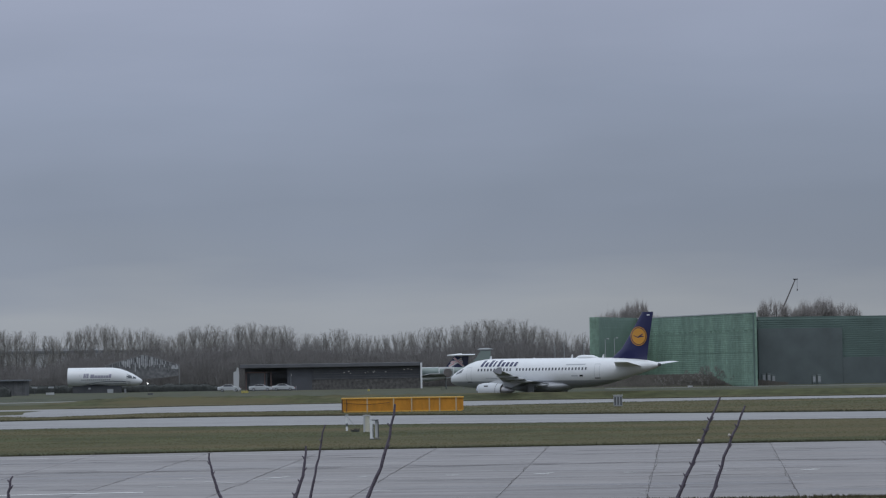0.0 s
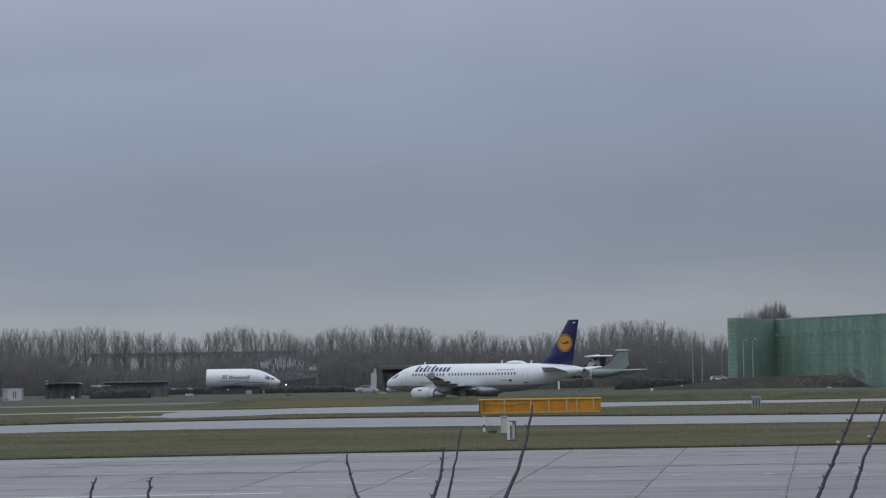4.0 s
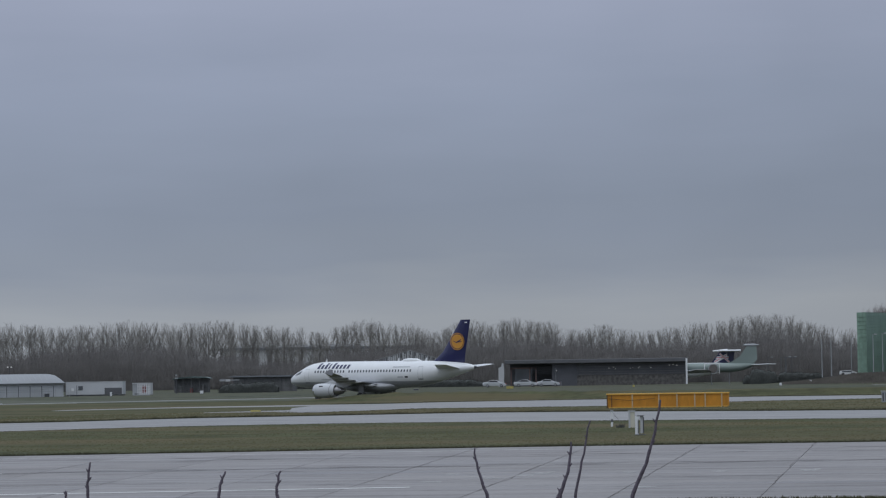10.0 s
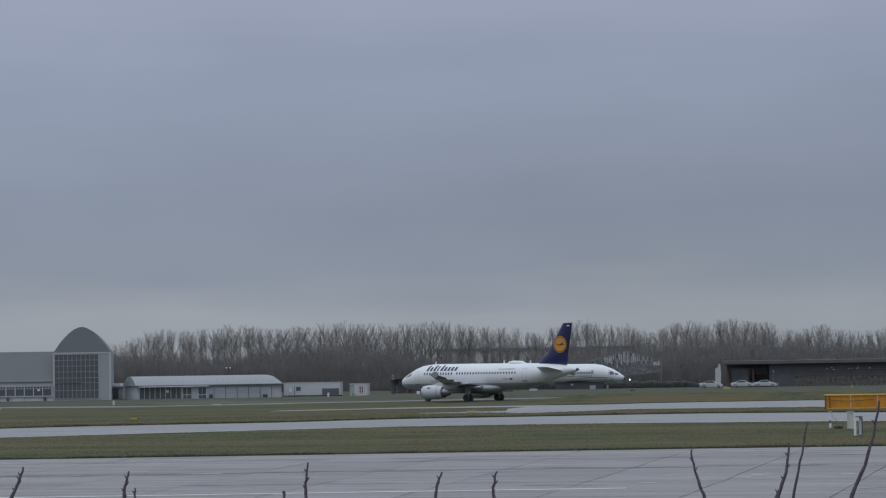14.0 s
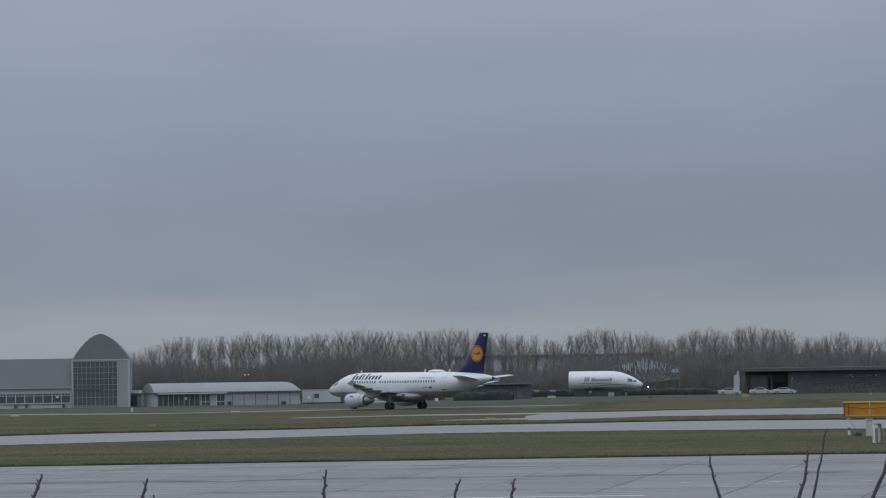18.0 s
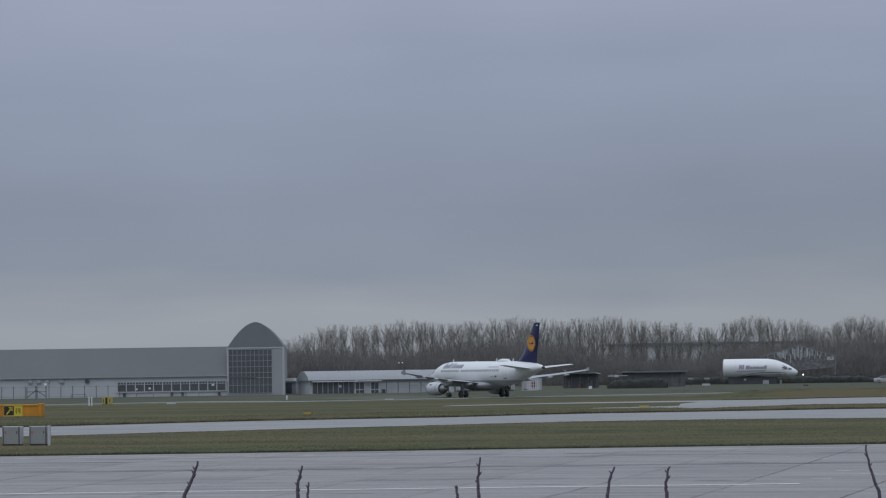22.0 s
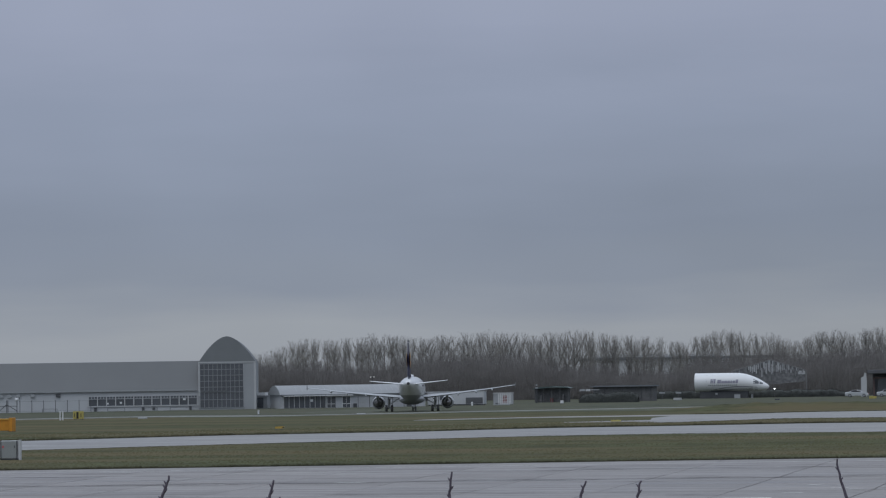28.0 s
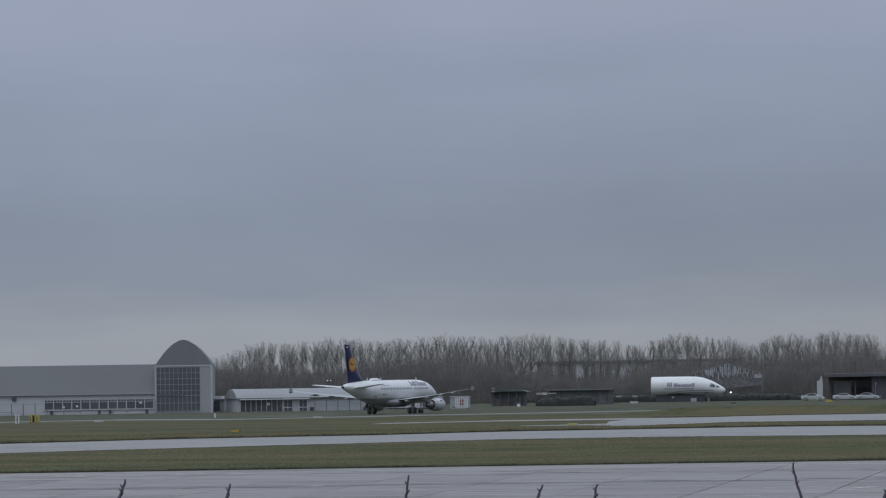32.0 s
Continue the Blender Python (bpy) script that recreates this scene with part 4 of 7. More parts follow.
# ---- grey hangar with the pointed arched hall ----
def grey_hangar():
    y = 512.0
    xl, xr = at(-17.62, y), at(-16.515, y)
    wide = xr - xl
    m = thing("arched_hangar", pose(xl, y, 0, 0, 0, 15), "grey metal hangar with a pointed arch gable and tall grid window", "building")
    wall_h, top = 8.95, 13.85
    arch = [(0, 0), (0, wall_h)]
    for i in range(1, 24):
        u = i / 24
        v = abs(2 * u - 1)
        arch.append((u * wide, wall_h + (top - wall_h) * (1 - v ** 1.75)))
    arch += [(wide, wall_h), (wide, 0)]
    part("end_wall", prism([(0, 0), (0, wall_h), (wide, wall_h), (wide, 0)], 0.0, 0.3), PALE, m, "pale grey cladding of the end wall")
    part("arched_gable", prism(arch[1:-1], 0.0, 0.3), material("gable_cladding", (0.185, 0.197, 0.205), 0.5, spread=0.1, size=2.0), m, "mid grey arched gable")
    part("arched_roof", prism([(x, z - 0.02) for x, z in arch[1:-1]], 0.3, 22), MID_GREY, m)
    part("side_wall", boxes((wide - 0.3, wide - 0.02, 0.3, 22, 0, wall_h)), PALE, m)
    part("corner_trim", boxes((wide - 0.35, wide + 0.05, -0.06, 0.0, 0, wall_h), (-0.05, 0.2, -0.06, 0.0, 2.6, wall_h), (0.0, wide, -0.08, 0.0, wall_h - 0.12, wall_h + 0.1)), OFF_WHITE, m)
    win = part("grid_window", boxes((0.25, 8.5, -0.04, 0.0, 0.35, 8.7)), GLASS, m, "tall dark window with a pale grid")
    for i in range(11):
        x = 0.25 + i * 0.825
        part("mullion", boxes((x - 0.04, x + 0.04, -0.1, -0.04, 0.35, 8.7)), HALL_WALL if i in (0, 10) else PALE, win)
    for z in (0.4, 1.9, 3.3, 4.27, 5.4, 6.5, 7.6, 8.65):
        part("transom", boxes((0.2, 8.55, -0.12, -0.04, z - 0.04, z + 0.04)), PALE, win)
    part("fascia_board", boxes((0.35, 5.3, -0.2, -0.13, 3.35, 3.6)), MID_GREY, m)
    # long side hall to the west
    x0 = at(-26, y) - xl
    part("side_hall_wall", boxes((x0, -0.02, 0.4, 0.7, 0, 3.75)), HALL_WALL, m, "pale grey low wall of the side hall")
    bm = bmesh.new()
    loft(bm, [[(x, 0.2, 3.7), (x, 0.2, 3.85), (x, 3.4, 9.3), (x, 5, 9.35), (x, 30, 9.35), (x, 30, 3.7)] for x in (x0, -0.02)])
    part("side_hall_roof", bm, MID_GREY, m, "broad plain grey roof")
    part("gutter", boxes((x0, -0.02, 0.02, 0.2, 3.68, 3.86)), PALE, m)
    bx0 = at(-19.71, y) - xl
    n = 12
    band = part("window_band", boxes((bx0, -0.3, 0.36, 0.4, 1.05, 2.75)), GLASS, m, "long band of dark windows")
    for i in range(n + 1):
        x = bx0 + (-0.3 - bx0) * i / n
        part("window_post", boxes((x - 0.09, x + 0.09, 0.26, 0.36, 0.9, 2.8)), OFF_WHITE, band)
        if i < n:
            w = (-0.3 - bx0) / n
            part("transom", boxes((x + 0.13, x + w - 0.13, 0.3, 0.36, 2.28, 2.4)), PALE, band)
            for g in (0.36, 0.68):
                part("top_bar", boxes((x + w * g - 0.07, x + w * g + 0.07, 0.3, 0.36, 2.4, 2.75)), PALE, band)
    part("window_sill", boxes((bx0 - 0.2, -0.1, 0.22, 0.36, 0.82, 1.0)), OFF_WHITE, band)
    part("wall_notice", boxes((-3.0, -2.5, 0.3, 0.36, 1.9, 2.25), (-17.4, -17.0, 0.3, 0.36, 1.3, 1.6), (-14.9, -14.5, 0.3, 0.36, 1.4, 1.75)), WHITE, m)
    for x in (-26.5, -31.3, -34.0, -35.6, -37.2, -43.5, -48.0):
        part("wall_vent", boxes((x - 0.4, x + 0.4, 0.1, 0.4, 2.85, 3.45)), PALE if x not in (-26.5, -43.5) else DARK_STEEL, m)
    for i, x in enumerate((-19.5, -1.6, -10.5, -8.5)):
        part("wall_box", boxes((x - 0.25, x + 0.25, 0.0, 0.36, 0.0, 0.75)), DARK_STEEL, m)


def link_and_shed():
    y = 512.0
    m = thing("glazed_link", pose(at(-16.5, y + 13), y + 13, 0), "low pale glazed link beside the arched hall", "building")
    part("wall", boxes((0.0, 2.6, 0, 6, 0, 2.3)), PALE, m)
    part("roof", boxes((-0.1, 2.8, -0.3, 6.3, 2.3, 2.5)), SHED_ROOF, m)
    part("plant_box", boxes((0.1, 2.2, -0.2, 3.5, 2.55, 3.1)), WHITE, m)
    part("glazing", boxes((0.5, 1.8, -0.04, 0, 0.2, 2.1)), GLASS, m)
    y = 514.0
    L = at(-13.06, y) - at(-16.03, y)
    m = thing("barrel_roofed_shed", pose(at(-15.95, y), y, 0, 0, 0, 30), "long low shed with a pale curved roof and glazed front", "building")
    part("wall", boxes((0.0, L - 0.1, 0.1, 9.2, 0, 2.55)), HALL_WALL, m, "pale translucent panels")
    bm = bmesh.new()
    prof = [(-0.35, 2.55)] + [(-0.35 + 10 * i / 14, 2.6 + 1.75 * math.sin(math.pi * i / 14) ** 0.8) for i in range(1, 14)] + [(9.65, 2.55)]
    rows = []
    for x, k2 in ((-0.25, 1.0), (1.0, 1.0), (L - 2.4, 1.0), (L - 1.5, 0.97), (L - 0.7, 0.86), (L - 0.15, 0.62), (L + 0.2, 0.3), (L + 0.35, 0.0)):
        rows.append([(x, yy, 2.55 + (z - 2.55) * k2) for yy, z in prof])
    loft(bm, rows)
    part("roof", bm, SHED_ROOF, m, "pale grey curved roof", smooth=True)
    for i in range(1, 22):
        x = 2.0 + (L - 4) * i / 22
        bm = bmesh.new()
        loft(bm, [[(xa, yy, z + 0.03) for yy, z in prof[1:-1]] for xa in (x - 0.04, x + 0.04)], closed=False)
        part("roof_seam", bm, PALE, m)
    part("gutter", boxes((-0.3, L + 0.1, -0.45, -0.3, 2.42, 2.62)), MID_GREY, m)
    front = part("glazed_front", boxes((0.4, 8.6, 0.02, 0.1, 0.1, 2.3)), GLASS, m, "dark glazed front with pale posts")
    for i in range(9):
        x = 0.4 + i * 1.02
        part("post", boxes((x - 0.06, x + 0.06, -0.06, 0.02, 0, 2.4)), OFF_WHITE, front)
    part("canopy", boxes((0.2, 9.0, -0.9, -0.3, 2.28, 2.42), (8.6, 13.8, -0.7, -0.3, 2.3, 2.46)), WHITE, m)
    for x in (8.9, 11.9):
        d = part("door", boxes((x, x + 1.5, 0.0, 0.1, 0.1, 2.1)), GLASS if x > 10 else DARK, m)
        part("door_frame", boxes((x - 0.1, x, -0.04, 0.1, 0, 2.2), (x + 1.5, x + 1.6, -0.04, 0.1, 0, 2.2), (x - 0.1, x + 1.6, -0.04, 0.1, 2.1, 2.25), (x + 0.7, x + 0.78, -0.04, 0.0, 0, 2.1), (x - 0.1, x + 1.6, -0.04, 0.0, 0.7, 0.8)), WHITE, d)
    for i in range(12):
        x = 14.6 + i * 1.35
        part("wall_post", boxes((x - 0.04, x + 0.04, 0.02, 0.1, 0, 2.45)), OFF_WHITE, m)
    bm = bmesh.new()
    loft(bm, [[(xa, yy, 2.55 + (z - 2.55) * f) for yy, z in prof for f in (1.0,)] for xa in (-0.34, -0.25)])
    part("gable_end", bm, PALE, m, "pale arched end of the shed")
    part("poster", boxes((5.6, 6.1, -0.08, 0.0, 1.2, 1.7)), WHITE, m)
    part("handrail", boxes((14.6, 26.0, -0.3, -0.24, 0.95, 1.02)), PALE, m)
    for xa, xb in ((14.6, 18.1), (19.0, 21.4), (21.9, 25.4)):
        part("wall_sign", boxes((xa, xb, 0.0, 0.06, 1.4, 1.95)), OFF_WHITE, m)
    part("bin_store", boxes((14.0, 14.6, -0.5, 0, 0, 0.75)), DARK_STEEL, m)
    part("bin_store", boxes((24.6, 25.4, -0.5, 0, 0, 0.6)), DARK_STEEL, m)


DULL_RED = material("dull_red_panel", (0.2, 0.07, 0.07), 0.6, spread=0.15)


def site_cabin():
    y = 536.0
    x0, x1 = at(-13.0, y), at(-11.86, y)
    m = thing("site_cabin", pose(x0, y, 0), "long grey portable cabin with a dark open bay", "cabin")
    w = x1 - x0
    part("body", boxes((0, w, 0, 2.6, 0.2, 2.6), bevel=0.04), HALL_WALL, m)
    part("roof_edge", boxes((-0.05, w + 0.05, -0.05, 2.65, 2.6, 2.72)), OFF_WHITE, m)
    # flat dark panel stands for the bay's dark inside
    part("open_bay_panel", boxes((w * 0.68, w * 0.98, -0.04, 0, 0.3, 1.5)), DARK, m)
    part("window", boxes((w * 0.22, w * 0.3, -0.05, 0, 1.1, 1.9)), GLASS, m)
    part("notice", boxes((w * 0.1, w * 0.14, -0.06, 0, 0.9, 1.5)), WHITE, m)
    part("skid", boxes((0.2, w - 0.2, 0.1, 2.5, 0, 0.2)), DARK_STEEL, m)
    y = 531.0
    x0, x1 = at(-11.67, y), at(-11.31, y)
    w = x1 - x0
    m = thing("white_kiosk", pose(x0, y, 0), "small white kiosk with a red panel", "kiosk")
    part("side_bay", boxes((0, w * 0.27, 0.1, 2.4, 0.1, 2.2)), PALE, m, "greyer closed end of the kiosk")
    part("body", boxes((w * 0.27, w, 0.02, 2.4, 0.1, 2.25), bevel=0.03), OFF_WHITE, m)
    part("roof_rim", boxes((-0.06, w + 0.06, -0.06, 2.46, 2.2, 2.36)), OFF_WHITE, m)
    part("red_panel", boxes((w * 0.55, w * 0.76, -0.02, 0.02, 0.45, 1.85)), DULL_RED, m, "dull red panel in a white frame")
    for u in (0.3, 0.42, 0.54, 0.66, 0.78, 0.9, 0.985):
        part("frame_bar", boxes((w * u - 0.04, w * u + 0.04, -0.06, -0.02, 0.15, 2.2)), WHITE, m)
    for z in (0.6, 1.15, 1.7):
        part("shelf_rail", boxes((w * 0.28, w, -0.05, 0.02, z - 0.03, z + 0.03)), WHITE, m)
    part("step", boxes((w * 0.05, w * 0.95, -0.6, 0, 0, 0.12)), PALE, m)
    part("skirt", boxes((w * 0.12, w * 0.34, -0.05, -0.01, 0.15, 0.4)), MID_GREY, m)


grey_hangar()
link_and_shed()
site_cabin()


# ---- low buildings and hedges by the trees ----
def lumpy_row(name, x0, x1, y, h0, h1, deep, mat, label, category):
    """A row of shrubs or sheeted stores as one lumpy mass."""
    n = max(12, int((x1 - x0) * 6))
    prof = [(-1, 0.0), (-1.05, 0.2), (-1.05, 0.4), (-1.0, 0.6), (-0.9, 0.78), (-0.6, 0.95), (0, 1.0), (0.6, 0.93), (1, 0.6), (1, 0.0)]
    verts = []
    for i in range(n + 1):
        u = i / n
        x = x0 + (x1 - x0) * u
        tall = (h0 + (h1 - h0) * u) * (1 + 0.2 * noise.noise((x * 0.45, y, 0)) + 0.08 * noise.noise((x * 1.5, y, 3)) + 0.08 * noise.noise((x * 4.1, y, 6))) * min(1, 0.5 + 6 * min(u, 1 - u))
        for dy, z in prof:
            b = 0.1 * noise.noise((x * 1.1, dy * 2, z * 2)) + 0.07 * noise.noise((x * 3.4, dy * 4, z * 5)) if z else 0
            verts.append((x + b, y + dy * deep * (1 + b), lie(x, y) - 0.05 + z * tall * (1 + 0.3 * b)))
    k3 = len(prof)
    faces = [(i * k3 + j, i * k3 + j + 1, (i + 1) * k3 + j + 1, (i + 1) * k3 + j) for i in range(n) for j in range(k3 - 1)]
    ob = from_arrays(name, verts, faces, [mat])
    for p in ob.data.polygons:
        p.use_smooth = True
    # loose sprigs that break the outline
    rng = random.Random(int(x0 * 10) + int(y))
    sprigs = []
    for i in range(int((x1 - x0) * 90)):
        v = verts[rng.randrange(n + 1) * len(prof) + rng.randrange(1, len(prof) - 1)]
        p = Vector(v) + Vector((rng.uniform(-0.2, 0.2), rng.uniform(-0.2, 0.1), -0.05))
        sprigs.append((p, p + Vector((rng.gauss(0, 0.16), rng.gauss(-0.05, 0.1), rng.uniform(0.08, 0.42))), rng.uniform(0.02, 0.05)))
    from_arrays("sprigs", *cone_arrays(sprigs), [mat]).parent = ob
    return tagged(ob, label, category, kind="stuff")


def tree_side_sheds():
    # one dark tone for the walls, posts and crates of both sheds
    shade = material("dark_shed_tone", (0.115, 0.117, 0.12), 0.9, spread=0.3, size=1.0, fine=3)
    y = 585.0
    m = thing("teal_roofed_shed", pose(at(-10.86, y), y, 0), "dark open shed with a teal metal roof", "building")
    w = at(-10.12, y) - at(-10.86, y)
    part("back_wall", boxes((0.2, w - 0.2, 1.2, 1.5, 0, 3.0)), shade, m)
    part("roof", prism([(-0.3, 2.75), (0.5, 3.1), (w * 0.5, 3.36), (w - 0.8, 3.22), (w + 0.2, 2.95), (w - 0.6, 3.02), (w * 0.5, 3.12), (0.6, 2.9)], -0.4, 3.4), TEAL, m, "teal roof edge")
    for i in range(5):
        x = 0.3 + i * (w - 0.7) / 4
        part("post", boxes((x, x + 0.12, 0, 0.14, 0, 3.0)), shade, m)
    for x, z, h in ((1.3, 1.3, 0.45), (5.2, 0.6, 0.35), (6.0, 1.6, 0.2)):
        part("stored_crate", boxes((x, x + 0.5, 0.4, 0.8, 0.0, z), bevel=0.03), shade, m)
        part("pale_lid", boxes((x - 0.02, x + 0.52, 0.38, 0.82, z, z + h * 0.4)), MID_GREY, m)
    part("red_drum", rods(((3.8, 0.8, 0), (3.8, 0.8, 0.9), 0.3), n=12), DULL_RED, m)
    y = 590.0
    m = thing("long_low_building", pose(at(-9.68, y), y, 0), "long dark building with a thin grey flat roof", "building")
    w = at(-8.42, y) - at(-9.68, y)
    part("wall", boxes((0.3, w - 0.3, 0.4, 6, 0, 3.05)), shade, m)
    part("roof", boxes((-0.2, w + 0.2, -0.3, 6.3, 3.05, 3.32)), ROOF_EDGE, m, "thin grey-blue roof edge")
    for i in range(7):
        x = 0.8 + i * (w - 1.6) / 6
        part("wall_post", boxes((x - 0.07, x + 0.07, 0.3, 0.4, 0, 3.05)), DARK_STEEL, m)
    m = thing("notice_board", pose(at(-9.92, 574), 574, 0), "white notice boards on posts beside the hedge", "sign")
    part("board", boxes((0, 1.1, 0, 0.08, 2.3, 2.7)), PALE, m)
    part("board", boxes((1.25, 2.2, 0, 0.08, 2.25, 2.7)), OFF_WHITE, m)
    part("rail", boxes((2.3, 4.1, 0, 0.06, 2.45, 2.62)), PALE, m)
    for x in (0.5, 1.7, 3.9):
        part("post", boxes((x - 0.05, x + 0.05, 0.08, 0.16, 0, 2.5)), DARK_STEEL, m)
    lumpy_row("hedge", at(-9.92, 560), at(-8.73, 560), 560, 1.7, 2.15, 0.9, HEDGE, "dark clipped evergreen hedge on the grass", "hedge")
    for az, tall in ((-8.26, 1.75), (-7.93, 1.7)):
        m = thing("display_panel", pose(at(az, 600), 600, 0), "small pale display panel on a post", "sign", group="display panels")
        part("panel", boxes((-0.6, 0.6, 0, 0.08, tall - 0.3, tall)), PALE, m)
        part("post", boxes((-0.05, 0.05, 0.08, 0.16, 0, tall - 0.1)), DARK_STEEL, m)
    for az, y, h in ((-10.79, 560, 3.6),):
        m = thing("camera_mast", pose(at(az, y), y, 0), "slim dark mast with small fittings", "mast")
        part("pole", rods(((0, 0, 0), (0, 0, h), 0.09)), DARK_STEEL, m)
        part("fitting", boxes((-0.25, 0.25, -0.15, 0.15, h - 0.6, h - 0.35), (-0.15, 0.15, -0.15, 0.15, h - 0.1, h + 0.25)), PALE, m)


def sheeted_frame():
    """A gabled frame covered with torn pale sheeting, behind the nose section."""
    y = 668.0
    xa, xb, xc = at(-6.85, y), at(-6.07, y), at(-5.36, y)
    m = thing("gabled_frame_shed", pose(xa, y, 0), "gabled steel frame hung with torn pale sheeting", "building")
    w, ap = xc - xa, xb - xa
    zt, ze = 8.7, 6.2
    part("steel_frame", rods(((0, 0, 0), (0, 0, ze), 0.06), ((w, 0, 0), (w, 0, ze), 0.1), ((0, 0, ze), (ap, 0, zt), 0.07), ((ap, 0, zt), (w, 0, ze), 0.07), ((ap, 0, 0), (ap, 0, zt), 0.05)), TRANSLUCENT, m)
    part("sheeting", prism([(0.3, 3.2), (0.3, ze - 0.1), (ap, zt - 0.15), (w - 0.3, ze - 0.1), (w - 0.3, 3.6), (w * 0.6, 3.0)], 0.15, 0.2), material("grey_sheeting", (0.15, 0.152, 0.156), 0.8, spread=0.55, size=0.8, fine=1.5), m, "torn grey sheeting in the gable")
    rng = random.Random(3)
    for i in range(46):
        x = 0.25 + (w - 0.5) * (i + rng.uniform(-0.3, 0.3)) / 45
        zr = ze + (zt - ze) * (x / ap if x < ap else (w - x) / (w - ap)) - 0.1
        near = max(0.0, 1 - abs(x - ap) / (0.3 * w))
        tall = rng.uniform(0.5, 1.2) + near * rng.uniform(0.8, 2.6)
        z1 = zr - (0 if i % 3 else rng.uniform(0, 1.2))
        wide = rng.uniform(0.05, 0.16)
        part("sheet_strip", boxes((x - wide, x + wide, -0.04, -0.036, max(0.4, z1 - tall), z1)), PALE_SHEET if near or i % 4 == 0 else TRANSLUCENT, m)
    part("pale_sheet", boxes((w - 1.9, w - 0.3, -0.02, 0.02, ze - 1.0, ze - 0.15)), PALE_SHEET, m, "pale sheet at the low eave")


PALE_SHEET = material("torn_pale_sheeting", (0.4, 0.41, 0.42), 0.7, spread=0.3, size=0.8, fine=3)
lumpy_row("hedge", at(-8.9, 650), at(-4.5, 650), 650, 1.75, 1.6, 1.3, HEDGE, "long low dark hedge behind the displayed nose section", "hedge")
lumpy_row("hedge", 8.2, 13.8, 597, 3.1, 2.5, 1.2, HEDGE, "dark evergreen bush beside the patrol aircraft's tail", "hedge")
lumpy_row("hedge", 6.8, 14.2, 600, 1.9, 2.1, 1.0, HEDGE, "dark clipped hedge below the patrol aircraft's tail", "hedge")
lumpy_row("hedge", 14.0, 23.6, 602, 2.3, 1.1, 1.2, HEDGE, "dark hedge sloping down beside the light masts", "hedge")
goal = thing("equipment_gantry", pose(15.4, 622, 0), "grey steel gantry with a side arm behind the hedge", "gantry")
part("upright", rods(((0, 0, 0), (0, 0, 5.7), 0.08)), MID_GREY, goal)
part("upright", rods(((0.9, 0, 0), (0.9, 0, 5.6), 0.08)), MID_GREY, goal)
part("cross_arm", rods(((-0.1, 0, 5.6), (3.2, 0, 5.5), 0.06)), MID_GREY, goal)
for az in (1.156, 1.52, 1.63):
    m = thing("lamp_post", pose(at(az, 640), 640, 0), "slim grey lamp post with a short arm behind the hedge", "lamp post", group="lamp posts behind the hedge")
    part("pole", rods(((0, 0, 0), (0, 0, 5.7), 0.06), n=6), MID_GREY, m)
    part("lamp_arm", boxes((-0.05, 1.0, -0.04, 0.04, 5.62, 5.72)), MID_GREY, m)
    part("lamp_head", boxes((0.6, 1.15, -0.1, 0.1, 5.66, 5.8), bevel=0.02), PALE, m)
flood = thing("floodlight_mast", pose(at(-14.11, 668), 668, 0), "slim mast with two small lit lamps before the trees", "lamp post")
part("pole", rods(((0, 0, 0), (0, 0, 6.2), 0.07)), DARK_STEEL, flood)
part("lamp_arm", boxes((-0.5, 0.6, -0.05, 0.05, 6.2, 6.28)), DARK_STEEL, flood)
for x in (-0.45, 0.4):
    part("lamp_head", boxes((x - 0.16, x + 0.16, -0.14, 0.02, 6.1, 6.3), bevel=0.03), HALL_LAMP, flood)
tree_side_sheds()
sheeted_frame()


# ---- the dark hall with its cars ----
SLAT = material("weathered_slat", (0.15, 0.15, 0.155), 0.7, spread=0.4, size=1.5)


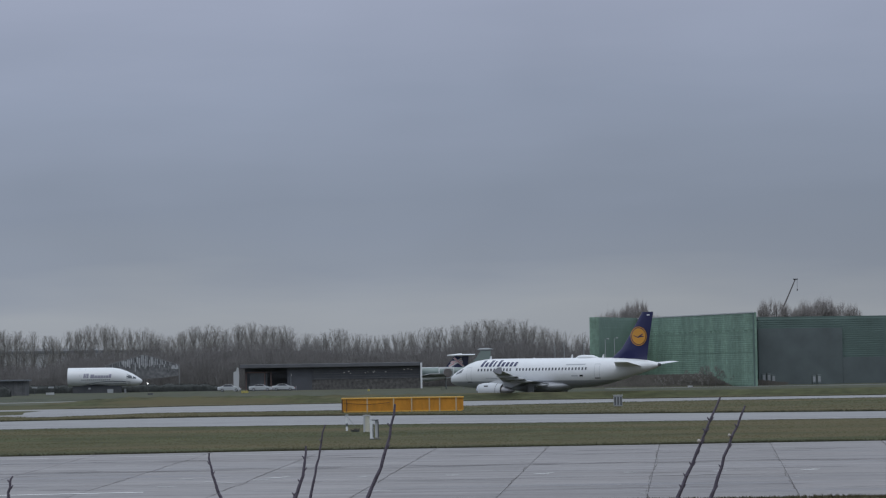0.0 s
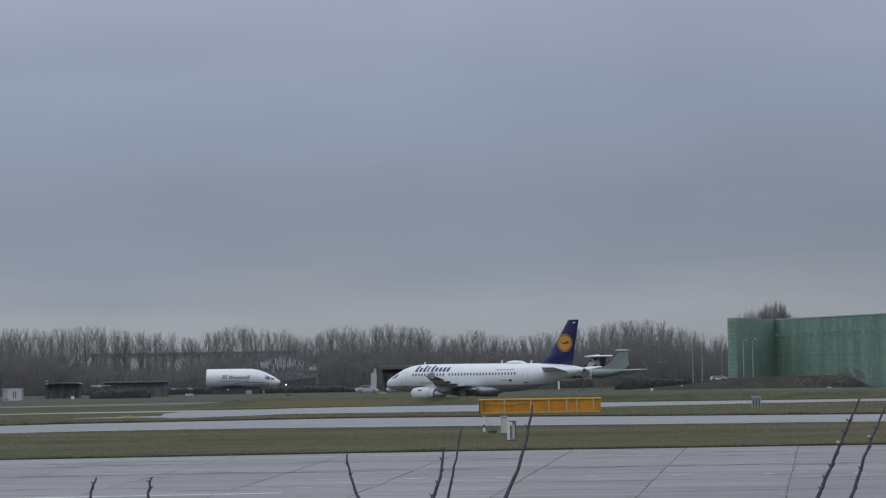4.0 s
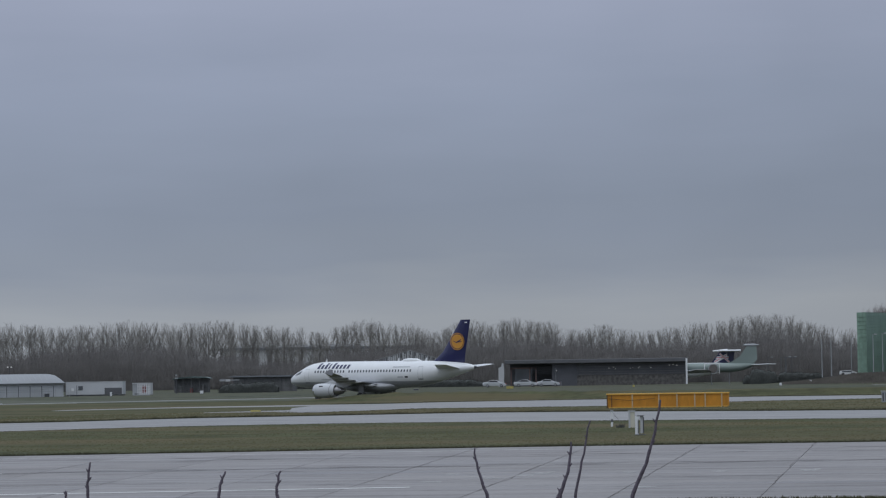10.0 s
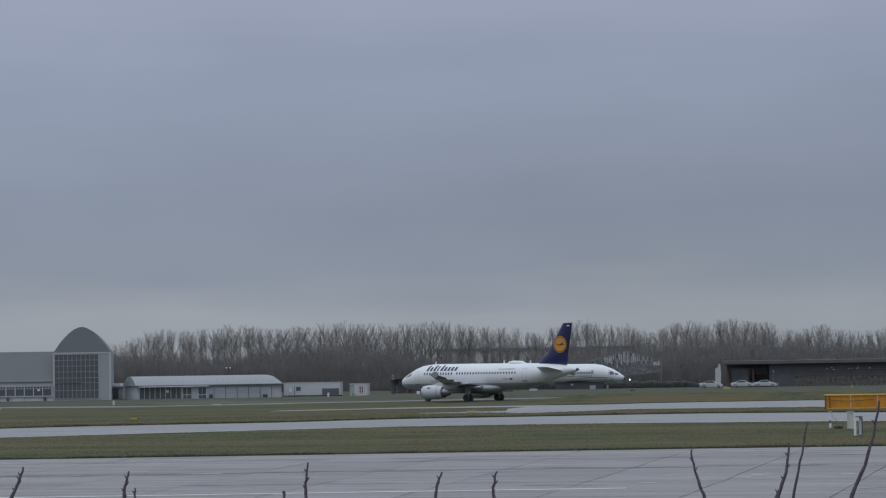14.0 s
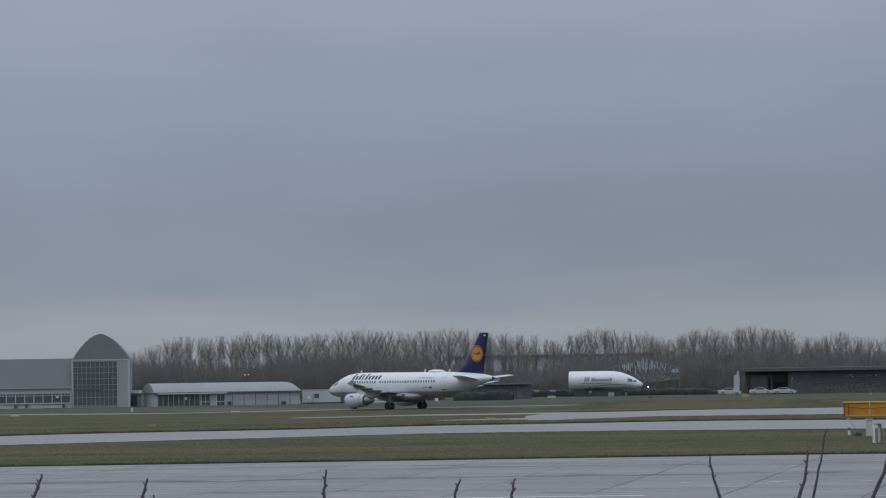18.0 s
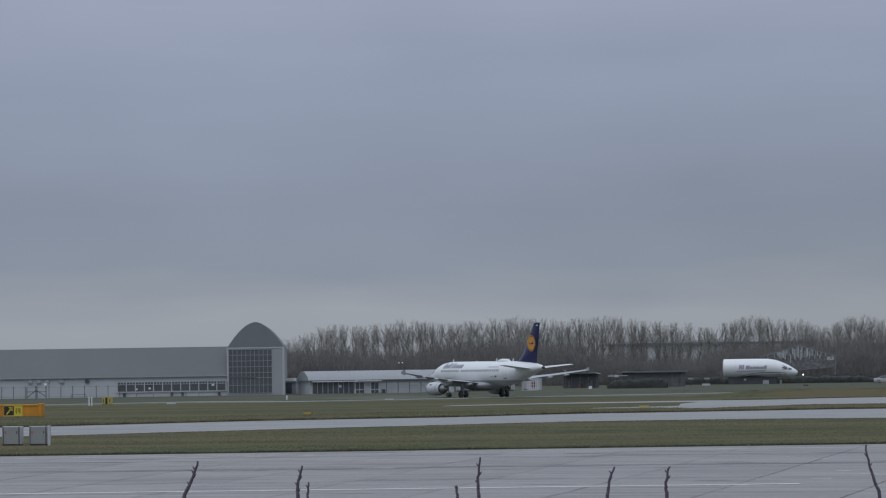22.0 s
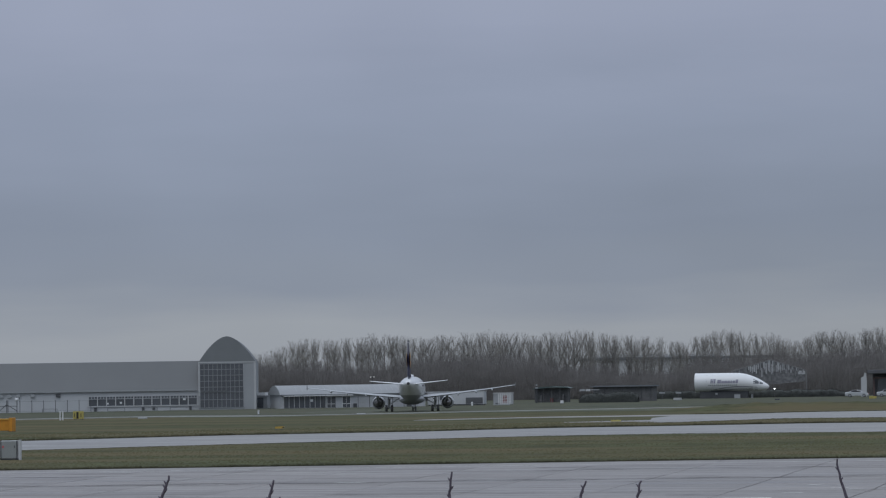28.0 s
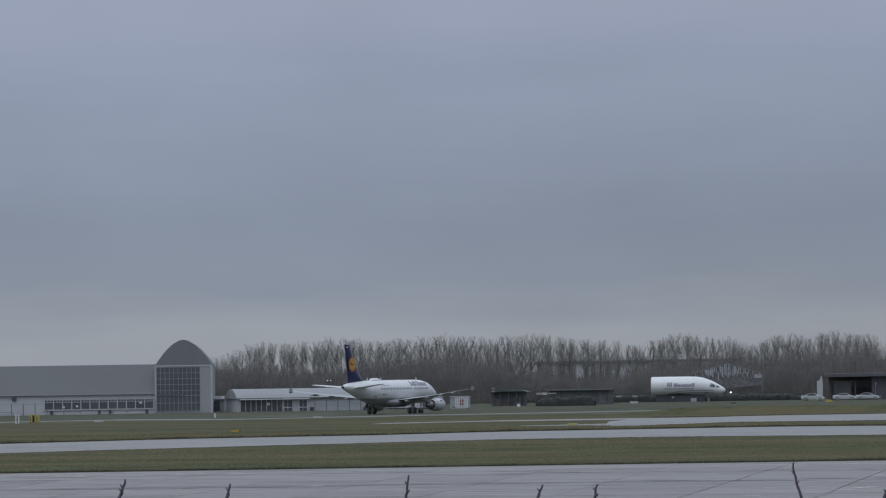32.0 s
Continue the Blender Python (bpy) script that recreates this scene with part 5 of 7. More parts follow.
def dark_hall():
    y = 590.0
    x0, x1 = at(-4.2, y), at(-0.46, y)
    w = x1 - x0
    m = thing("dark_hall", pose(x0, y, 0), "long dark flat-roofed hall with slatted cladding", "building")
    part("terrace", loft(bmesh.new(), [[(x, -34, -0.05), (x, -21, 0.28), (x, 14, 0.28), (x, 14, -0.05)] for x in (-7, w + 4)]), FAR_GRASS, m, "low grassed terrace")
    part("roof", boxes((0.6, w, -1.5, 12, 4.95, 5.75), bevel=0.08), DARK, m, "thick dark roof slab")
    part("back_wall", boxes((1.2, w - 0.3, 6, 6.4, 0.28, 4.95)), DARK, m)
    part("cladding_wall", boxes((w * 0.27, w * 0.405, 0.0, 0.3, 0.28, 4.95)), material("slate_cladding", (0.085, 0.088, 0.1), 0.5, spread=0.2), m)
    part("slatted_wall", boxes((w * 0.405, w - 0.4, 0.2, 0.4, 0.28, 4.95)), DARK, m)
    part("lower_wall", boxes((w * 0.405, w - 0.4, 0.04, 0.2, 0.28, 2.4)), material("speckled_lower_wall", (0.105, 0.1, 0.096), 0.9, spread=0.6, size=0.6, fine=1.6), m, "rough brown-grey lower wall")
    for r in range(5):
        z = 2.55 + r * 0.52
        for c in range(4):
            xa = w * 0.415 + c * w * 0.145
            part("slat", boxes((xa, xa + w * 0.14, 0.02, 0.2, z, z + 0.1)), SLAT, m)
    for r in range(3):
        part("slat", boxes((w * 0.16, w * 0.265, 0.3, 0.45, 3.0 + r * 0.5, 3.12 + r * 0.5)), DARK_STEEL, m)
    rng = random.Random(12)
    for u, z in ((0.575, 3.75), (0.60, 3.95), (0.61, 3.6), (0.69, 3.7), (0.705, 3.8), (0.735, 3.75), (0.74, 3.95), (0.80, 3.8), (0.90, 4.2), (0.92, 4.3), (0.94, 4.15), (0.29, 3.4)):
        part("roof_lamp", boxes((w * u, w * u + rng.uniform(0.14, 0.3), -0.05, 0.0, z, z + 0.1)), HALL_LAMP, m, "small lit lamp")
    part("lobby_glazing", boxes((2.6, w * 0.16, 1.0, 1.1, 0.28, 4.1)), GLASS, m)
    brown = material("brown_post", (0.16, 0.10, 0.09), 0.6)
    for x in (1.7, 5.6, 6.9):
        part("post", boxes((x, x + 0.22, 0.4, 0.62, 0.28, 4.2)), brown, m)
    part("lintel", boxes((1.6, 7.2, 0.4, 0.62, 3.95, 4.2)), brown, m)
    part("white_gable", prism([(-0.7, 0.28), (0.35, 0.28), (0.5, 3.4), (0.35, 5.1), (0.05, 5.2), (-0.15, 4.4), (-0.7, 4.2)], -1.2, -0.8), OFF_WHITE, m, "white angled gable end")
    part("white_post", boxes((w - 0.35, w + 0.02, -1.9, -1.55, 0.0, 5.6)), WHITE, m, "white corner post")
    part("lamp_bollard", rods(((w * 0.32, -2, 0.2), (w * 0.32, -2, 1.2), 0.06)), STEEL, m)
    part("downpipe", rods(((w * 0.29, -0.06, 0.28), (w * 0.29, -0.06, 3.9), 0.05)), STEEL, m)


CAR_GLASS = material("tinted_car_glass", (0.03, 0.033, 0.04), 0.5, spread=0.2, spec=0.15)


def car(m, label):
    c = thing("saloon_car", m, label, "car", group="cars before the dark hall")
    side = [(-2.35, 0.45), (-2.38, 0.85), (-2.2, 1.0), (-1.5, 1.05), (-0.85, 1.42), (0.35, 1.45), (1.1, 1.02), (2.05, 0.86), (2.33, 0.62), (2.3, 0.32), (-2.2, 0.3)]
    bm = bmesh.new()
    loft(bm, [[(x, yy, z) for x, z in pts] for yy, pts in ((-0.88, [(x * 0.97, min(z, 0.98)) for x, z in side]), (-0.84, [(x, min(z, 1.02)) for x, z in side]), (-0.62, side), (0.62, side), (0.84, [(x, min(z, 1.02)) for x, z in side]), (0.88, [(x * 0.97, min(z, 0.98)) for x, z in side]))])
    body = part("body", bm, CAR_SILVER, c, smooth=True)
    for s in (-1, 1):
        bm = bmesh.new()
        bm.faces.new([bm.verts.new((x, s * yy, z)) for x, yy, z in ((-1.4, 0.86, 0.98), (-0.85, 0.67, 1.39), (0.34, 0.67, 1.41), (1.0, 0.86, 0.98))])
        part("side_window", bm, CAR_GLASS, body)
        for x in (-1.4, 1.42):
            w = part("wheel", wheel_mesh(bmesh.new(), 0.33, 0.22, 16), RUBBER, c, smooth=True)
            w.location = (x, s * 0.8, 0.33)
            part("rim", rods(((0, s * 0.115, 0), (0, s * 0.125, 0), 0.2), n=12), STEEL, w)
        part("tail_lamp", boxes((2.26, 2.33, s * 0.7 - 0.14, s * 0.7 + 0.14, 0.66, 0.76)), RED, body)
        part("headlamp", boxes((-2.37, -2.3, s * 0.68 - 0.16, s * 0.68 + 0.16, 0.68, 0.8)), WHITE, body)
    part("number_plate", boxes((2.32, 2.35, -0.25, 0.25, 0.5, 0.6)), WHITE, body)
    return c


dark_hall()
first = car(pose(at(-4.36, 572), 572, 0.28), "silver saloon car parked before the white gable")
for az in (-3.73, -3.27):
    tagged(copy_thing(first, pose(at(az, 572 + (az > -3.5) * 1.5), 572 + (az > -3.5) * 1.5, 0.28)), "silver saloon car parked before the dark hall")


# ---- green noise-screened hangar ----
TEAL_GREY = material("teal_grey_crate", (0.13, 0.155, 0.155), 0.6, spread=0.15)
VENT_GREEN = material("vent_green", (0.165, 0.25, 0.2), 0.7, spread=0.2, size=2.0)


def green_hangar():
    a = Vector((at(2.945, 563), 563, 0))
    b0 = Vector((at(3.13, 563), 563, 0))
    b = Vector((at(3.90, 585), 585, 0))
    c = Vector((at(6.27, 536), 536, 0))
    top = 14.0
    m = thing("green_hangar", pose(0, 0, 0), "huge green ribbed noise screen hangar", "building")

    def wall(name, p, q, z0, z1, mat, label="", thick=0.4):
        d = (q - p).normalized()
        n = Vector((-d.y, d.x, 0)) * thick
        bm = bmesh.new()
        loft(bm, [[(*p.xy, z), (*q.xy, z), (*(q + n).xy, z), (*(p + n).xy, z)] for z in (z0, z1)])
        return part(name, bm, mat, m, label)

    wall("end_pillar", a, b0, 0, top + 0.05, GREEN, "lighter green end strip")
    recess = stained(material("recess_cladding", (0.185, 0.262, 0.22), 0.7, spread=0.15, size=3), (2.2, 2.2, 0.3), 0.9, 1.06)
    wall("recessed_wall", b0 + Vector((0, 5, 0)), b + Vector((0.4, 0.3, 0)), 0, top + 0.15, recess, "dark green recessed wall")
    ra, rb = b0 + Vector((0, 5, 0)), b + Vector((0.4, 0.3, 0))
    rd = (rb - ra).normalized()
    rn = Vector((rd.y, -rd.x, 0))
    for i in range(24):
        z = 0.4 + i * (top - 0.5) / 24
        bm = bmesh.new()
        loft(bm, [[(*(u + rn * o).xy, z + hh) for o, hh in ((0.02, 0), (0.02, 0.42), (0.005, 0.46), (0.005, 0))] for u in (ra, rb)])
        part("screen_plank", bm, recess, m)
    front = wall("front_screen", b, c, 0, top, GREEN, "green ribbed screen")
    d = (c - b).normalized()
    n = Vector((d.y, -d.x, 0))
    length = (c - b).length
    for i in range(34):
        z = 0.25 + i * (top - 0.3) / 34
        p, q = b + n * 0.06, c + n * 0.06
        bm = bmesh.new()
        loft(bm, [[(*(u + n * o).xy, z + h) for o, h in ((0, 0), (0, 0.27), (-0.06, 0.33), (-0.06, 0))] for u in (p, q)])
        part("screen_plank", bm, GREEN, front)
    for i in range(17):
        z = 0.3 + i * 0.8
        part("screen_plank", boxes((a.x, b0.x, a.y - 0.07, a.y, z, z + 0.62)), GREEN, m)
    for z, h in ((6.4, 0.1), (10.2, 0.14)):
        p, q = b + n * 0.06, c + n * 0.06
        bm = bmesh.new()
        loft(bm, [[(*(u + n * o).xy, z + hh) for o, hh in ((0, 0), (0, h), (-0.08, h), (-0.08, 0))] for u in (p, q)])
        part("cover_strip", bm, VENT_GREEN, front, "dark horizontal joint strip")
    rng = random.Random(5)
    for i in range(22):
        u = b + d * (length * (i + rng.uniform(0.2, 0.8)) / 22) + n * 0.12
        w = rng.uniform(0.25, 0.6)
        part("vent_panel", boxes((u.x - w, u.x + w, u.y - 0.06, u.y, 10.5, 10.5 + rng.uniform(0.3, 0.6))), VENT_GREEN, front)
    bm = bmesh.new()
    loft(bm, [[(*(u + n * o).xy, z) for o, z in ((0.14, top - 0.06), (0.14, top + 0.14), (-0.3, top + 0.14), (-0.3, top - 0.06))] for u in (b, c)])
    part("top_flashing", bm, OFF_WHITE, front, "thin pale edge along the top")
    # side wing that runs back, and the dark open bay
    e = Vector((at(6.29, 575), 575, 0))
    wall("side_screen", c, e, 0, top, GREEN_SHADED, "shaded side of the screen")
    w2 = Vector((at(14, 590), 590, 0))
    far = wall("far_screen", e, w2, 0, top - 0.2, GREEN_SHADED, "shaded dark green ribbed wall")
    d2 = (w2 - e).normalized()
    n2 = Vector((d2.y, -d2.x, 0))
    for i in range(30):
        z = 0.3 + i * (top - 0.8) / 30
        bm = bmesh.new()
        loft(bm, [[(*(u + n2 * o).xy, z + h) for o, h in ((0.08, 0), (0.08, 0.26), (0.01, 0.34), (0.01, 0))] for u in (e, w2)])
        part("screen_plank", bm, GREEN_SHADED, far)
    # flat grey panels stand for the dark inside of the open bay
    p, q = Vector((at(6.33, 575), 574.6, 0)), Vector((at(8.0, 578), 577.2, 0))
    bay_grey = material("bay_opening_grey", (0.1, 0.121, 0.122), 0.6, spread=0.3, size=4)
    wall("bay_opening", p, q, 0, 11.4, bay_grey, "dark grey panel for the bay's dark opening", thick=0.3)
    wall("bay_opening", q + Vector((0.05, 0.05, 0)), Vector((at(12.5, 588), 586.6, 0)), 0, 5.4, bay_grey, "low dark grey panel for the bay's dark opening", thick=0.3)
    back = [Vector((at(3.05, 622), 622, 0)), Vector((w2.x, 622, 0))]
    wall("rear_wall", back[0], back[1], 0, top - 0.4, GREEN_SHADED)
    wall("end_wall", Vector((at(3.05, 564), 564, 0)), back[0], 0, top - 0.4, GREEN_SHADED)
    wall("end_wall", w2, back[1], 0, top - 0.4, GREEN_SHADED)
    bm = bmesh.new()
    ra2, rb2, rc2, re2 = Vector((at(3.2, 572), 572, 0)), b + Vector((0.6, 1.4, 0)), c + Vector((0.5, 2.0, 0)), e + Vector((0.5, 0.9, 0))
    mid_back = [Vector((rb2.x, 621.5, 0)), Vector((re2.x, 621.5, 0))]
    for outline in ([ra2, rb2, mid_back[0], back[0]], [rb2, rc2, re2, mid_back[1], mid_back[0]], [re2, w2 + Vector((0, 0.9, 0)), back[1], mid_back[1]]):
        loft(bm, [[(*p.xy, z) for p in outline] for z in (top - 0.9, top - 0.6)])
    part("roof", bm, MID_GREY, m, "flat grey roof behind the screens")
    for az, s in ((6.43, 0.75), (6.53, 0.8), (6.62, 0.72), (7.43, 0.7), (7.53, 0.75)):
        k2 = thing("equipment_crate", pose(at(az, 571), 571, lie(at(az, 571), 571)), "pale equipment crate before the open bay", "crate", group="crates before the hangar")
        part("crate_body", boxes((-0.55 * s, 0.55 * s, -0.6, 0.6, 0.1, 2.6 * s), bevel=0.05), TEAL_GREY, k2)
        part("crate_panel", boxes((-0.35 * s, 0.35 * s, -0.63, -0.6, 0.5, 2.2 * s)), PALE, k2)
    # crane far behind
    y = 760
    k2 = thing("crane", pose(at(6.7, y), y, 0), "slim crane boom far behind the hangar", "crane")
    crane_red = material("crane_red", (0.11, 0.095, 0.095), 0.6)
    part("boom", rods(((-3.2, 0, 0), (-0.9, 0, 13), 0.5, 0.4), ((-0.9, 0, 13), (at(7.1, y) - at(6.7, y), 0, 27.0), 0.24, 0.14), n=4), crane_red, k2, "dull red boom")
    part("jib_tip", boxes((4.8, 6.0, -0.2, 0.2, 26.8, 27.1)), DARK_STEEL, k2)
    part("hook_block", boxes((5.72, 5.98, -0.15, 0.15, 23.8, 24.4)), DARK_STEEL, k2)
    part("hoist_rope", rods(((5.85, 0, 24.6), (5.85, 0, 27.0), 0.04), n=4), DARK_STEEL, k2)


green_hangar()

# light masts before the hangar
for az, y, h, heads in ((2.235, 566, 9.0, 0), (2.42, 566, 9.0, 0), (2.82, 570, 9.2, 1), (3.255, 556, 9.7, 2), (3.44, 560, 9.9, 1)):
    g = lie(at(az, y), y)
    m = thing("light_mast", pose(at(az, y), y, g - 0.05), "slim grey steel light mast", "lamp post", group="light masts by the hangar")
    part("pole", rods(((0, 0, 0), (0, 0, h - g), 0.1, 0.06)), PALE, m)
    part("base", rods(((0, 0, 0), (0, 0, 0.5), 0.22)), DARK_STEEL, m)
    if heads:
        part("lamp_arm", boxes((-0.1, 0.55, -0.05, 0.05, h - g - 0.1, h - g)), MID_GREY, m)
        part("lamp_head", boxes((0.3, 0.75, -0.14, 0.14, h - g - 0.08, h - g + 0.08)), OFF_WHITE, m)


def van():
    y = 572.0
    m = thing("white_van", pose(at(2.75, y), y, lie(at(2.75, y), y)), "white van parked on the grass rise by the hangar", "van")
    side = [(-1.7, 0.3), (-1.72, 0.6), (-1.5, 1.05), (0.7, 1.1), (1.15, 0.9), (1.7, 0.72), (1.72, 0.3)]
    bm = bmesh.new()
    loft(bm, [[(x, yy, z) for x, z in side] for yy in (-0.85, 0.85)])
    body = part("body", bm, WHITE, m)
    part("side_window", boxes((-1.25, 0.6, -0.87, -0.85, 0.75, 0.97)), GLASS, body)
    for x in (-1.05, 1.1):
        for s in (-1, 1):
            w = part("wheel", wheel_mesh(bmesh.new(), 0.32, 0.2, 14), RUBBER, m)
            w.location = (x, s * 0.76, 0.32)


van()


# ---- airfield furniture ----
def yellow_barrier():
    x0, x1, y = at(-2.10, 275), at(0.365, 275), 275.0
    w = x1 - x0
    m = thing("yellow_equipment_box", pose(x0, y, 0), "long low yellow panelled box on the airfield grass", "equipment box")
    part("body", boxes((0.05, w, 0.05, 1.4, 0.12, 1.28)), YELLOW, m, "ochre yellow side panels")
    part("lid", boxes((-0.03, w + 0.06, -0.05, 1.5, 1.28, 1.42), bevel=0.02), YELLOW_EDGE, m, "paler yellow lid edge")
    part("end_frame", boxes((0.0, 0.1, -0.05, 1.45, 0.02, 1.3), (0.45, 0.52, -0.03, 0.05, 0.1, 1.28)), material("rusty_frame", (0.12, 0.07, 0.03), 0.7), m)
    for u in (0.21, 0.427, 0.575, 0.72, 0.805, 0.94):
        part("post", boxes((w * u - 0.06, w * u + 0.06, -0.06, 0.05, 0.0, 1.34)), PALE_POST, m, "pale weathered post")
    part("base_rail", boxes((0.2, w - 0.1, 0.0, 0.1, 0.02, 0.14)), YELLOW_EDGE, m)
    cable = bmesh.new()
    pts = [(0.2 + i * 0.45, -0.06, 0.95 - 0.18 * math.sin(math.pi * i / 10)) for i in range(11)]
    for p, q in zip(pts, pts[1:]):
        rod(cable, p, q, 0.02, n=5)
    part("cable", cable, SIGN_BLACK, m)


def marker_boxes():
    y = 190.7
    m = thing("marker_post", pose(at(-2.0, y), y, 0), "thin white marker post with a stay", "post")
    part("post", boxes((-0.07, 0.07, -0.07, 0.07, 0, 1.02)), WHITE, m)
    part("cap", boxes((-0.1, 0.1, -0.1, 0.1, 1.0, 1.1)), PALE, m)
    part("band", boxes((-0.075, 0.075, -0.078, -0.07, 0.3, 0.5)), MID_GREY, m)
    part("stay", rods(((0.05, 0, 0.95), (0.55, 0.1, 0.3), 0.015), n=5), STEEL, m)
    y = 186.4
    m = thing("cream_cabinet", pose(at(-1.62, y), y, 0), "cream airfield cabinet on the grass", "cabinet")
    part("body", boxes((-0.12, 0.26, -0.2, 0.2, 0, 1.06), bevel=0.02), material("cream_paint", (0.55, 0.53, 0.44), 0.5, spread=0.08), m)
    part("leg_panel", boxes((-0.14, -0.02, -0.24, -0.2, 0.0, 1.04)), OFF_WHITE, m)
    part("lid", boxes((-0.18, 0.3, -0.25, 0.25, 1.06, 1.12)), OFF_WHITE, m)
    rng = random.Random(2)
    bm = bmesh.new()
    for i in range(40):
        rod(bm, (rng.uniform(-0.3, 0.3), rng.uniform(-0.2, 0.2), 0), (rng.uniform(-0.35, 0.35), 0, rng.uniform(0.1, 0.25)), 0.012, n=4)
    tuft = tagged(mesh_object("grass_tuft", bm, HEDGE), "dark grass tuft by the cabinet", "grass", kind="stuff")
    tuft.matrix_basis = pose(at(-1.83, 187), 187, 0)
    y = 166.0
    m = thing("twin_post_cabinet", pose(at(-1.48, y), y, 0), "white twin-posted cabinet with dark stripes", "cabinet")
    part("panel", boxes((-0.16, 0.06, -0.05, 0.05, 0, 1.12)), WHITE, m)
    part("panel", boxes((0.14, 0.32, 0.05, 0.15, 0.1, 1.1)), OFF_WHITE, m)
    part("stripe", boxes((0.0, 0.05, -0.07, -0.05, 0.1, 0.9)), DARK_STEEL, m)
    part("stripe", boxes((0.3, 0.36, 0.0, 0.05, 0.1, 1.05)), DARK_STEEL, m)
    part("top_bar", boxes((-0.05, 0.36, -0.06, 0.12, 1.1, 1.16)), MID_GREY, m)
    part("foot", boxes((-0.2, 0.45, -0.1, 0.2, 0, 0.05)), DARK_STEEL, m)
    y = 291.5
    m = thing("striped_cabinet", pose(at(3.49, y), y, 0), "pale cabinet with three dark vertical slots", "cabinet")
    part("body", boxes((-0.44, 0.44, -0.25, 0.25, 0, 1.1), bevel=0.03), PALE, m)
    for x in (-0.3, 0.0, 0.3):
        part("slot", boxes((x - 0.07, x + 0.07, -0.28, -0.25, 0.12, 0.95)), DARK_STEEL, m)
    part("lid", boxes((-0.5, 0.5, -0.3, 0.3, 1.1, 1.17)), OFF_WHITE, m)


CABINET_GREY = material("cabinet_grey", (0.26, 0.275, 0.27), 0.5, spread=0.12, size=0.6)


def west_signs():
    # row of grey cabinets near the runway
    y = 156.3
    for az in (-22.53, -21.985, -21.45):
        x = at(az, y)
        m = thing("grey_cabinet", pose(x, y + 0.3, 0), "grey electrical cabinet with a red label and dark edges", "cabinet", group="cabinets by the runway")
        part("body", boxes((-0.58, 0.58, 0, 0.5, 0.08, 1.13), bevel=0.02), OFF_WHITE, m)
        part("plinth", boxes((-0.55, 0.55, 0.03, 0.47, 0, 0.08)), DARK_STEEL, m)
        d = part("door", boxes((-0.5, 0.5, -0.03, 0, 0.1, 1.1)), CABINET_GREY, m, "plain grey door")
        part("label_plate", boxes((-0.42, -0.3, -0.04, -0.03, 0.7, 0.84)), RED, d, "small red label")
        part("door_handle", boxes((0.33, 0.38, -0.06, -0.03, 0.7, 0.84)), DARK_STEEL, d)
        for k2 in (-1, 1):
            part("door_edge", boxes((k2 * 0.5 - 0.03, k2 * 0.5 + 0.03, -0.05, -0.03, 0.08, 1.12)), DARK_STEEL, m)
    m = thing("cabinet_end_post", pose(at(-21.225, y), y + 0.25, 0), "pale post at the end of the cabinets", "post")
    part("post", boxes((-0.07, 0.07, -0.07, 0.07, 0, 1.18)), OFF_WHITE, m)
    # large taxiway sign: orange box with a black and yellow face
    y = 266.0
    x1 = at(-21.355, y)
    m = thing("taxiway_sign", pose(x1 - 5.2, y, 0), "long orange sign box with black and yellow panel", "sign")
    part("housing", boxes((0, 5.2, 0, 0.8, 0.12, 1.25), bevel=0.03), YELLOW, m, "orange housing")
    part("rim", boxes((-0.05, 5.25, -0.08, 0.85, 1.2, 1.32)), YELLOW_EDGE, m)
    part("black_panel", boxes((1.3, 2.35, -0.05, 0, 0.22, 1.15)), SIGN_BLACK, m)
    part("yellow_panel", boxes((2.35, 3.25, -0.05, 0, 0.22, 1.15)), SIGN_YELLOW, m)
    part("arrow_bar", prism([(1.5, 0.35), (1.62, 0.3), (2.2, 0.95), (2.1, 1.05)], -0.07, -0.05), SIGN_YELLOW, m)
    part("arrow_head", prism([(1.75, 1.05), (2.22, 1.08), (2.2, 0.62)], -0.07, -0.05), SIGN_YELLOW, m)
    part("letter_bar", boxes((2.55, 2.63, -0.07, -0.05, 0.4, 0.95), (2.95, 3.03, -0.07, -0.05, 0.4, 0.95), (2.78, 2.84, -0.07, -0.05, 0.55, 0.95)), SIGN_BLACK, m)
    for x in (0.5, 2.6, 4.8):
        part("leg", boxes((x - 0.05, x + 0.05, 0.3, 0.4, 0, 0.14)), DARK_STEEL, m)
    part("end_cap", boxes((4.95, 5.28, -0.14, 0.86, 0.05, 1.4), bevel=0.03), YELLOW, m, "raised orange end cap")
    part("panel_rim", boxes((1.22, 3.33, -0.06, -0.002, 0.14, 0.22), (1.22, 3.33, -0.06, -0.002, 1.15, 1.2)), SIGN_YELLOW, m)
    # yellow sign and its post further off
    y = 366.0
    m = thing("yellow_sign", pose(at(-20.03, y), y, 0), "small yellow sign with a dark centre panel", "sign")
    part("face", boxes((-0.75, 0.75, -0.1, 0.1, 0.15, 1.2), bevel=0.02), FADED_YELLOW, m)
    part("dark_panel", boxes((-0.25, 0.05, -0.13, -0.1, 0.2, 1.1)), SIGN_BLACK, m)
    part("mark", boxes((-0.6, -0.5, -0.13, -0.1, 0.4, 0.9), (0.35, 0.45, -0.13, -0.1, 0.4, 0.9)), SIGN_BLACK, m)
    part("leg", boxes((-0.6, -0.5, -0.05, 0.05, 0, 0.2), (0.5, 0.6, -0.05, 0.05, 0, 0.2)), DARK_STEEL, m)
    m = thing("twin_marker", pose(at(-20.37, y), y, 0), "white twin marker posts on the grass", "post")
